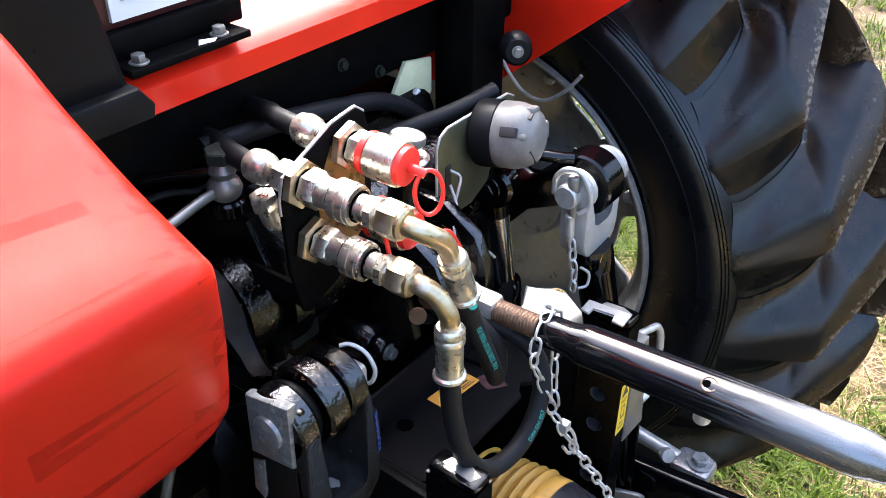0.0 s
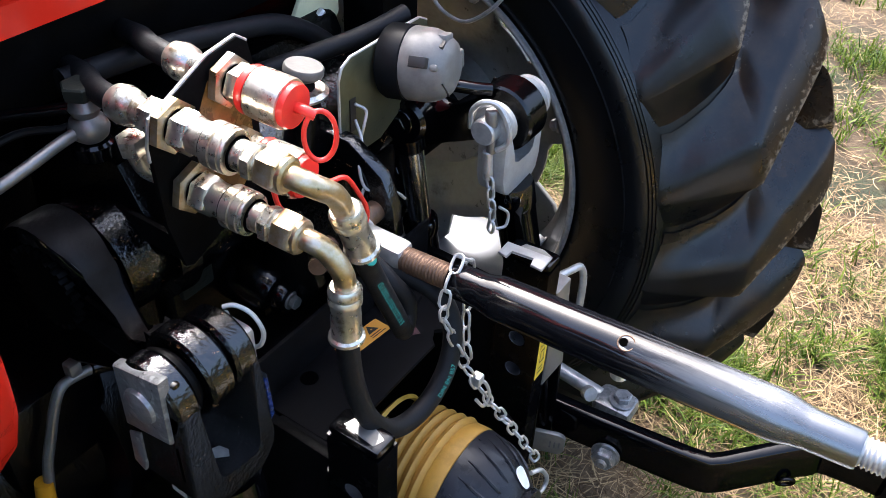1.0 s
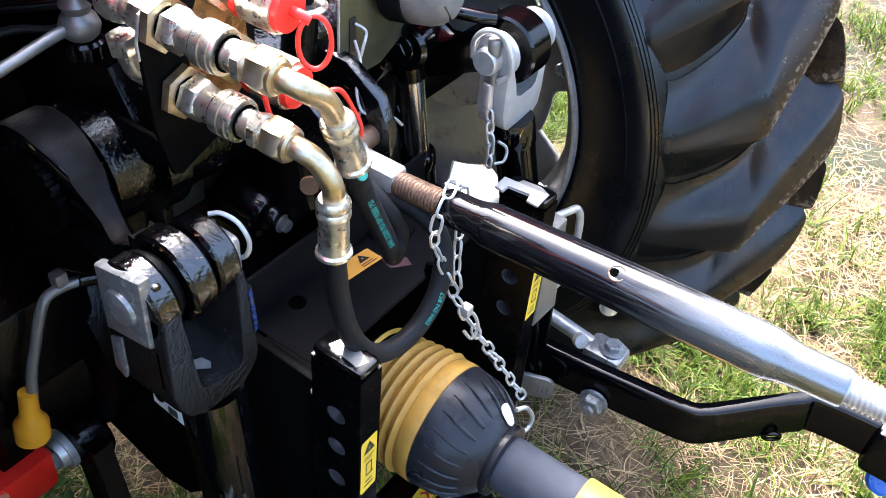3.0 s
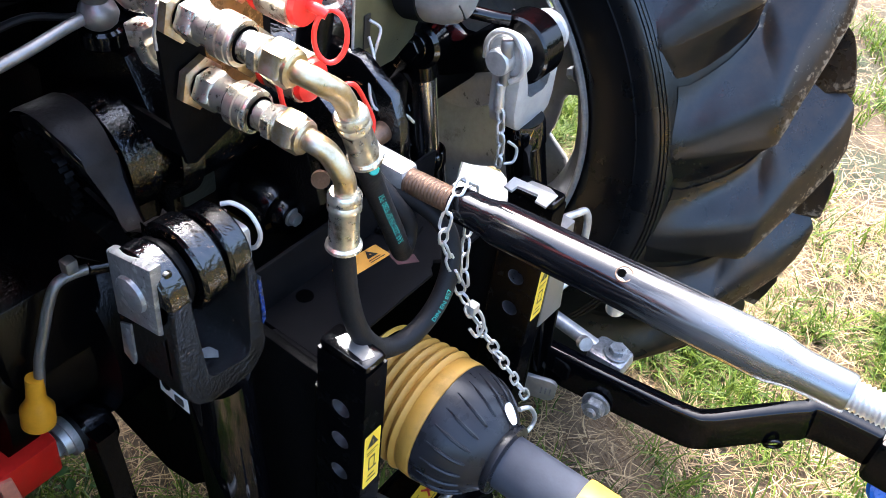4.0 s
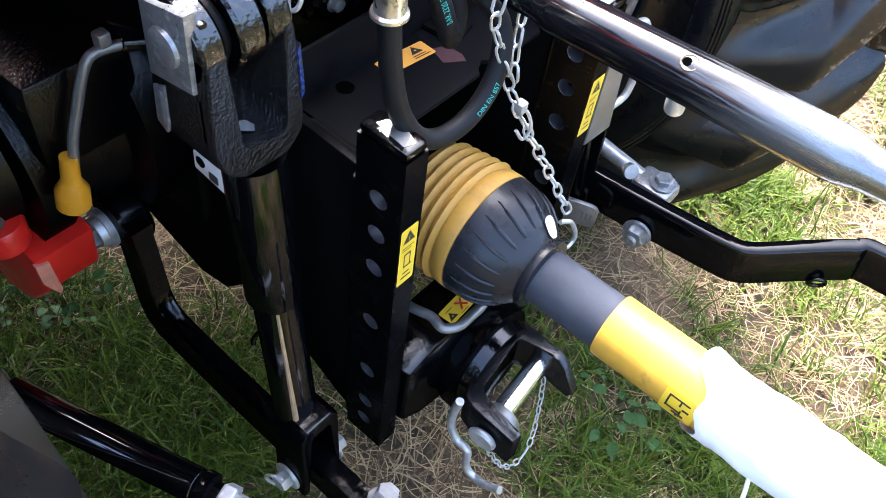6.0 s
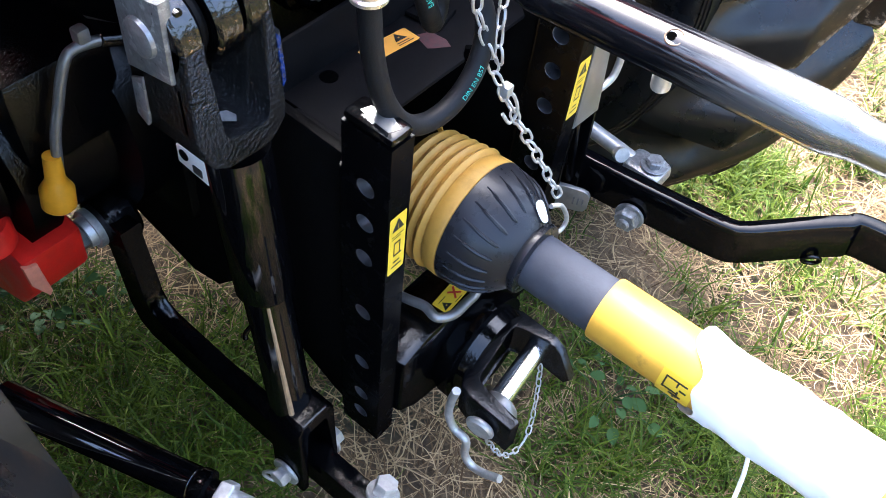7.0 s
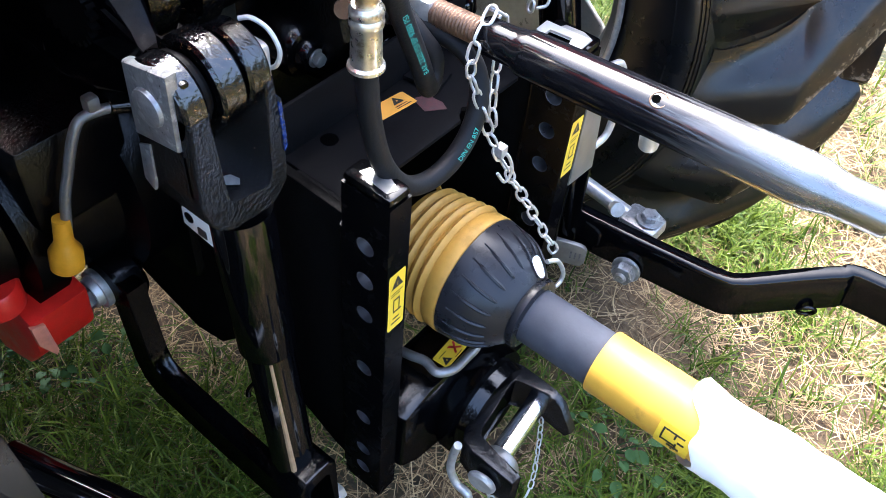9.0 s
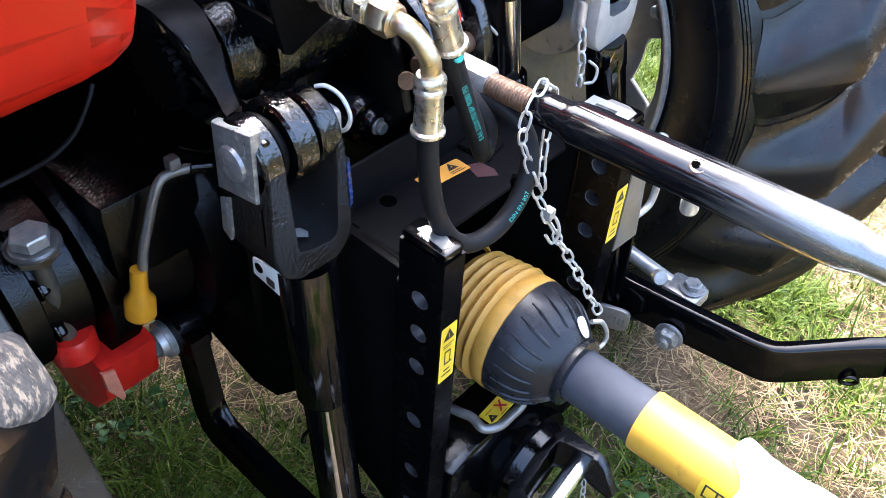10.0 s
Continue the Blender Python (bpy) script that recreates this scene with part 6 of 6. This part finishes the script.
# amber reflection between the couplers, painted as a flat patch
part("plate_reflection", prism([(-0.185, 1.19), (-0.16, 1.232), (-0.118, 1.20), (-0.114, 1.13), (-0.15, 1.10), (-0.178, 1.12)], 0.1612, 0.1618, "y", 0.0), material("painted_amber_reflection", (0.20, 0.10, 0.025), 0.3, 0.4, var=0.5, scale=60), valve, "golden reflection painted on the plate")
part("plate_foot", prism([(0.168, 1.09), (0.30, 1.09), (0.30, 1.06), (0.168, 1.065)], -0.21, -0.204, "x", 0.001), SATIN, valve)
part("bare_edge", tube([(x, 0.165, z + 0.0006) for x, z in ((-0.228, 1.185), (-0.228, 1.20), (-0.222, 1.222), (-0.188, 1.237), (-0.155, 1.252), (-0.122, 1.257), (-0.110, 1.248))], 0.0018, 8, smooth=False), GALV, valve, "bare bright plate edge")
PORTS = {"upper": (-0.206, 1.213), "lower": (-0.196, 1.146), "capped": (-0.141, 1.226), "hidden": (-0.135, 1.152)}
AX = Vector((0.075, -1, -0.045)).normalized()


def coupler(key, capped):
    x, z = PORTS[key]
    o = Vector((x, 0.162, z))
    t = thing("quick_coupler", o, "plated hydraulic quick coupler with a red dust cap" if capped else "plated hydraulic quick coupler with a hose elbow", "quick coupler", "hydraulic couplers")
    at = lambda s: o + AX * s
    part("lock_nut", hexagon(at(0.0), at(0.010), 0.0245, turn=0.3), YZINC, t, "golden plated lock nut")
    part("thread", lathe(thread(0.008, 0.02, 0.0155, 0.002), o, AX, 24), ZINC, t, sharp=70)
    part("body_hex", hexagon(at(0.012), at(0.030), 0.0190, turn=0.1), ZINC, t)
    part("body", lathe([(0.028, 0), (0.028, 0.0155), (0.046, 0.0155), (0.048, 0.0175), (0.050, 0.0175), (0.050, 0)], o, AX, 32), ZINC, t)
    k = 0.90 if capped else 0.95
    for s_, r_ in ((0.0108, 0.0162), (0.0305, 0.0150), (0.0445, 0.0165), (0.0715, 0.0150)):
        part("joint_gap", lathe([(s_, 0.006), (s_, r_), (s_ + 0.0012, r_), (s_ + 0.0012, 0.006)], o, AX, 28), VOID, t)
    part("sleeve", lathe([(s_, r_ * k) for s_, r_ in ((0.046, 0), (0.046, 0.0185), (0.048, 0.0208), (0.0565, 0.0208), (0.0570, 0.0190), (0.0585, 0.0190), (0.0590, 0.0208), (0.0655, 0.0208), (0.0660, 0.0195), (0.0675, 0.0195), (0.0680, 0.0205), (0.0700, 0.0200), (0.0700, 0.0165), (0.066, 0.016), (0.066, 0))], o, AX, 36), ZINC, t, "grooved plated sleeve", sharp=30)
    part("rear_hex", hexagon(at(-0.022), at(-0.006), 0.0170, turn=0.2), ZINC, t)
    if key in ("upper", "capped"):
        part("rear_neck", rod(at(-0.036), at(-0.020), 0.0125, 20), ZINC, t)
        part("rear_ball", lathe([(0, 0), (0.003, 0.009), (0.010, 0.0155), (0.020, 0.0175), (0.030, 0.0155), (0.036, 0.010), (0.036, 0)], at(-0.066), AX, 24), ZINC, t)
    if key in ("upper", "capped"):
        part("rear_hose", tube([at(-0.052), at(-0.066), at(-0.10) + Vector((0.012, 0.0, -0.006)), at(-0.14) + Vector((0.034, 0.0, -0.018)), at(-0.26) + Vector((0.075, 0.0, -0.05))], 0.0112, 16), HOSE, t, "black rubber supply hose")
    else:
        part("elbow_nut", hexagon(at(-0.046) + Vector((-0.010, 0, 0.022)), at(-0.046) + Vector((-0.012, 0, 0.038)), 0.0140), ZINC, t)
        part("rear_elbow", tube([at(-0.018), at(-0.034), at(-0.042) + Vector((-0.006, 0, 0.008)), at(-0.046) + Vector((-0.010, 0, 0.030))], 0.0110, 16), ZINC, t)
    if capped:
        part("cap_shell", lathe([(0.034, 0.0195), (0.036, 0.0222), (0.040, 0.0226), (0.0665, 0.0226), (0.0690, 0.0220), (0.0692, 0.0200), (0.060, 0.0200)], o, AX, 36), ZINC, t)
        cap_ = part("dust_cap", lathe([(0.062, 0.0198), (0.0715, 0.0198), (0.0750, 0.0190), (0.0760, 0.0165), (0.0760, 0.0)], o, AX, 32), REDPLASTIC, t, "red plastic dust cap")
        part("cap_stalk", tube([at(0.075), at(0.084), at(0.092) + Vector((0.003, 0, -0.003))], 0.0048, 12), REDPLASTIC, cap_)
        if key == "capped":
            part("cap_ring", ring_torus(at(0.092) + Vector((0.004, -0.003, -0.022)), (-0.6, -0.8, 0.1), 0.0138, 0.0023, squash=1.65), REDPLASTIC, cap_)
        part("cap_collar", lathe([(0.027, 0.0170), (0.027, 0.0212), (0.030, 0.0222), (0.034, 0.0212), (0.034, 0.0170)], o, AX, 30, closed=True), REDPLASTIC, cap_)
    else:
        part("probe", lathe([(0.070, 0), (0.070, 0.0130), (0.082, 0.0130), (0.083, 0.0118), (0.086, 0.0118), (0.086, 0)], o, AX, 28), ZINC, t)
        part("probe_hex", hexagon(at(0.084), at(0.094), 0.0165, turn=0.5), ZINC, t)
        part("probe_neck", lathe([(0.093, 0), (0.093, 0.0118), (0.099, 0.0118), (0.099, 0)], o, AX, 24), ZINC, t)
        part("swivel_nut", hexagon(at(0.098), at(0.118), 0.0185, turn=0.2), YZINC, t, "golden swivel nut")
        part("swivel_collar", lathe([(0.117, 0), (0.117, 0.0150), (0.121, 0.0150), (0.123, 0.0125), (0.123, 0)], o, AX, 24), YZINC, t)
    return t, at


_, at_up = coupler("upper", False)
_, at_lo = coupler("lower", False)
_, at_cap = coupler("capped", True)
_, at_hid = coupler("hidden", True)


def hose_line(name_from, elbow, ferrule, path, label):
    t = thing("hydraulic_hose", ferrule[1], label, "hydraulic hose", "hydraulic hoses")
    part("elbow", tube(elbow, 0.0098, 20, step=8), YZINC, t, "golden plated bent elbow")
    a, b = Vector(ferrule[0]), Vector(ferrule[1])
    L = (b - a).length
    part("ferrule", lathe([(0, 0), (0, 0.0125), (0.004, 0.0150), (0.009, 0.0150), (0.011, 0.0135), (0.014, 0.0150), (0.018, 0.0150), (0.021, 0.0132), (L - 0.005, 0.0140), (L - 0.003, 0.0165), (L, 0.0168), (L, 0)], a, b - a, 30), ZINC, t, "crimped metal ferrule")
    part("hose", tube(path, 0.0107, 20, step=10), HOSE, t, "black rubber hose")
    return t


e = at_lo(0.121)
hose_low = hose_line("lower", [e, e + AX * 0.010, (-0.1815, 0.020, 1.132), (-0.1775, 0.0085, 1.113), (-0.1765, 0.007, 1.096)], ((-0.1772, 0.007, 1.100), (-0.1772, 0.007, 1.039)),
                     [(-0.1772, 0.007, 1.045), (-0.1765, 0.0065, 1.02), (-0.173, 0.004, 0.975), (-0.163, -0.002, 0.925), (-0.142, -0.009, 0.888), (-0.113, -0.014, 0.872), (-0.080, -0.019, 0.878), (-0.050, -0.020, 0.902), (-0.030, -0.014, 0.935), (-0.020, 0.004, 0.962), (-0.022, 0.035, 0.978), (-0.035, 0.09, 0.985), (-0.05, 0.14, 0.97)],
                     "black rubber hydraulic hose hanging in a loop")
e = at_up(0.121)
hose_up = hose_line("upper", [e, e + AX * 0.008, (-0.188, 0.0225, 1.200), (-0.173, 0.0175, 1.186), (-0.161, 0.018, 1.164)], ((-0.161, 0.018, 1.165), (-0.139, 0.018, 1.109)),
                    [(-0.141, 0.018, 1.115), (-0.134, 0.0185, 1.092), (-0.123, 0.020, 1.067), (-0.107, 0.020, 1.031), (-0.089, 0.020, 0.992), (-0.074, 0.022, 0.960), (-0.058, 0.030, 0.940), (-0.044, 0.036, 0.947), (-0.042, 0.040, 0.966), (-0.050, 0.050, 0.985), (-0.056, 0.065, 1.003), (-0.066, 0.09, 1.03)],
                    "black rubber hydraulic hose with green print")
# printing on the hoses


def hose_text(parent, body, points, size, radius, facing, flip=False):
    pts = smooth_path(points, 20)
    L = [0.0]
    for p, q in zip(pts, pts[1:]):
        L.append(L[-1] + (q - p).length)
    bm = text_mesh(body, size)
    w = max(v.co.x for v in bm.verts) - min(v.co.x for v in bm.verts)
    k = min(1.0, L[-1] * 0.98 / w)
    f = Vector(facing).normalized()
    for v in bm.verts:
        u = v.co.x * k + L[-1] / 2
        i = max(0, min(len(L) - 2, next((j for j in range(len(L) - 1) if L[j + 1] >= u), len(L) - 2)))
        s = (u - L[i]) / max(1e-9, L[i + 1] - L[i])
        c = pts[i].lerp(pts[i + 1], s)
        tg = (pts[i + 1] - pts[i]).normalized()
        nn = (f - tg * f.dot(tg)).normalized()
        si = nn.cross(tg)
        ang = v.co.y / radius
        v.co = c + (nn * math.cos(ang) + si * math.sin(ang)) * (radius + 0.0003)
    part("print", bm, GREENINK, parent, "green printed lettering")


hose_text(hose_up, "BAR 2320 PSI BP 9280 PSI", [(-0.076, 0.022, 0.965), (-0.089, 0.020, 0.992), (-0.107, 0.020, 1.031), (-0.123, 0.020, 1.067), (-0.131, 0.0188, 1.085)], 0.0082, 0.0109, (-0.42, -0.80, 0.35))
part("print_mark", lathe([(0, 0), (0, 0.0052), (0.0012, 0.0040), (0.0012, 0)], (-0.1385, 0.0085, 1.100), (-0.42, -0.80, 0.35), 12), GREENINK, hose_up, "green printed mark")
hose_text(hose_low, "DIN EN 857", [(-0.098, -0.017, 0.873), (-0.080, -0.019, 0.878), (-0.050, -0.020, 0.902), (-0.030, -0.014, 0.935)], 0.0075, 0.0109, (-0.3, -0.75, 0.25))
strap = thing("cap_strap", (-0.12, 0.08, 1.1), "thin red plastic strap of a dust cap", "strap")
part("strap_band", tube([(-0.122, 0.066, 1.150), (-0.105, 0.062, 1.146), (-0.088, 0.060, 1.117), (-0.079, 0.060, 1.096), (-0.082, 0.060, 1.080), (-0.095, 0.058, 1.066)], 0.0024, 8), REDPLASTIC, strap)
part("strap_band", tube([(-0.172, 0.092, 1.172), (-0.168, 0.090, 1.158), (-0.164, 0.090, 1.140), (-0.158, 0.090, 1.128)], 0.0024, 8), REDPLASTIC, strap)
# breather cap behind the capped coupler
br = thing("breather_cap", (-0.078, 0.19, 1.15), "dull metal mushroom-shaped breather cap", "breather")
bc = Vector((-0.022, 0.184, 1.168))
part("cap_head", lathe([(0, 0), (0, 0.012), (0.004, 0.018), (0.007, 0.0205), (0.013, 0.0205), (0.015, 0.019), (0.0145, 0)], bc, (0.15, -0.1, 1), 30), material("dull_grey_cap", (0.11, 0.105, 0.095), 0.5, 0.2, var=0.25, scale=80, bump=0.15), br)
part("cap_neck", rod(bc - Vector((0, 0, 0.012)), bc, 0.012, 20), SATIN, br)
part("cap_base", lathe([(0, 0), (0, 0.024), (0.004, 0.026), (0.008, 0.022), (0.008, 0)], bc - Vector((0, 0, 0.018)), (0, 0, 1), 30), ZINC, br)
part("filler_neck", rod(bc - Vector((0, -0.02, 0.16)), bc - Vector((0, 0, 0.015)), 0.018, 20), CAST, br)
# rod end on the left
re_ = thing("linkage_rod", (-0.20, 0.28, 1.15), "plated linkage rod with a bolted ball end", "linkage rod")
rc = Vector((-0.213, 0.262, 1.176))
part("ball_end", lathe([(-0.014, 0), (-0.014, 0.009), (-0.008, 0.0155), (0, 0.018), (0.008, 0.0155), (0.014, 0.009), (0.014, 0)], rc, (0, 0, 1), 24), GREYSTEEL, re_)
part("upper_ball", lathe([(-0.010, 0), (-0.010, 0.010), (0, 0.0145), (0.010, 0.010), (0.010, 0)], rc + Vector((0, 0, 0.020)), (0, 0, 1), 22), GREYSTEEL, re_)
part("end_bolt", hexagon(rc + Vector((0, 0, 0.030)), rc + Vector((0, 0, 0.043)), 0.0165), DUSTY, re_)
part("base_washer", rod(rc + Vector((0, 0, -0.03)), rc + Vector((0, 0, -0.012)), 0.019, 22), BLACK, re_)
part("long_rod", tube([rc + Vector((-0.012, 0.0, 0)), rc + Vector((-0.035, 0.0, -0.003)), (-0.31, 0.262, 1.162), (-0.48, 0.27, 1.135)], 0.0054, 14), GREYSTEEL, re_)
part("back_rod", rod(rc + Vector((0, 0, 0.02)), rc + Vector((-0.055, 0.06, 0.012)), 0.006, 14), BLACK, re_)

# ---- trailer socket ----
sock = thing("trailer_socket", (0.12, 0.15, 1.1), "round grey trailer socket on a steel bracket", "trailer socket")
part("bracket_plate", prism([(0.030, 1.04), (0.030, 1.142), (0.036, 1.156), (0.050, 1.163), (0.175, 1.163), (0.190, 1.155), (0.190, 1.085), (0.10, 1.04)], 0.180, 0.184, "y", 0.001), material("brass_tinted_steel", (0.10, 0.10, 0.06), 0.35, 0.6, var=0.2), sock, "thin steel bracket plate")
part("bare_edge", tube([(0.030, 0.182, 1.06), (0.030, 0.182, 1.142), (0.036, 0.182, 1.156), (0.050, 0.182, 1.163), (0.11, 0.182, 1.1635), (0.175, 0.182, 1.163), (0.190, 0.182, 1.155)], 0.0018, 8, smooth=False), GALV, sock, "bare bright plate edge")
so = Vector((0.118, 0.180, 1.133))
sd = Vector((0.18, -1, 0.12)).normalized()
part("socket_base", lathe([(0, 0), (0, 0.040), (0.004, 0.042), (0.028, 0.042), (0.030, 0.038), (0.030, 0)], so, sd, 36), SHEET, sock, "black socket housing")
lid = part("socket_lid", lathe([(0.026, 0), (0.026, 0.0385), (0.030, 0.041), (0.052, 0.0405), (0.064, 0.037), (0.074, 0.030), (0.079, 0.020), (0.081, 0.0)], so, sd, 44), SOCKET, sock, "grey hinged socket lid")


def on_lid(name, at, size, mat, turn, bevel=0.001):
    """A block let into the lid: at = across, up and along the socket's axis."""
    m = Matrix.Translation(so) @ frame_of(sd) @ Matrix.Translation(at) @ Matrix.Rotation(radians(turn), 4, "Z")
    h = Vector(size) * 0.5
    part(name, box(-h, h, bevel, m=m), mat, lid)


on_lid("lid_notch", (-0.0325, 0.0180, 0.053), (0.012, 0.016, 0.020), INK, 60)
on_lid("lid_tab", (-0.0260, 0.0100, 0.066), (0.008, 0.018, 0.014), SOCKET, 60, 0.003)
on_lid("lid_slot", (-0.0090, 0.0290, 0.068), (0.012, 0.006, 0.010), INK, 15)
on_lid("lid_ridge", (0.0060, 0.0320, 0.064), (0.020, 0.009, 0.018), SOCKET, -12, 0.003)
on_lid("lid_seam", (-0.0200, -0.0170, 0.0745), (0.0012, 0.026, 0.004), INK, 35, 0.0)
on_lid("lid_hinge", (0.0290, -0.0020, 0.070), (0.012, 0.022, 0.012), SOCKET, 0, 0.003)
part("bracket_slot", box((0.044, 0.1785, 1.075), (0.054, 0.1796, 1.115), 0.0), INK, sock)
clip = thing("spring_clip", (0.05, 0.15, 1.05), "thin bent wire spring clip hanging from the bracket", "wire clip")
part("wire", tube([(0.049, 0.176, 1.110), (0.058, 0.168, 1.100), (0.050, 0.165, 1.085), (0.042, 0.165, 1.060), (0.030, 0.150, 1.030), (0.012, 0.14, 1.022)], 0.0018, 8), GALV, clip)
part("wire", tube([(0.049, 0.176, 1.090), (0.040, 0.160, 1.072), (0.022, 0.15, 1.052), (0.020, 0.14, 1.030), (0.035, 0.13, 1.024), (0.050, 0.12, 1.016), (0.06, 0.115, 1.004)], 0.0018, 8), GALV, clip)
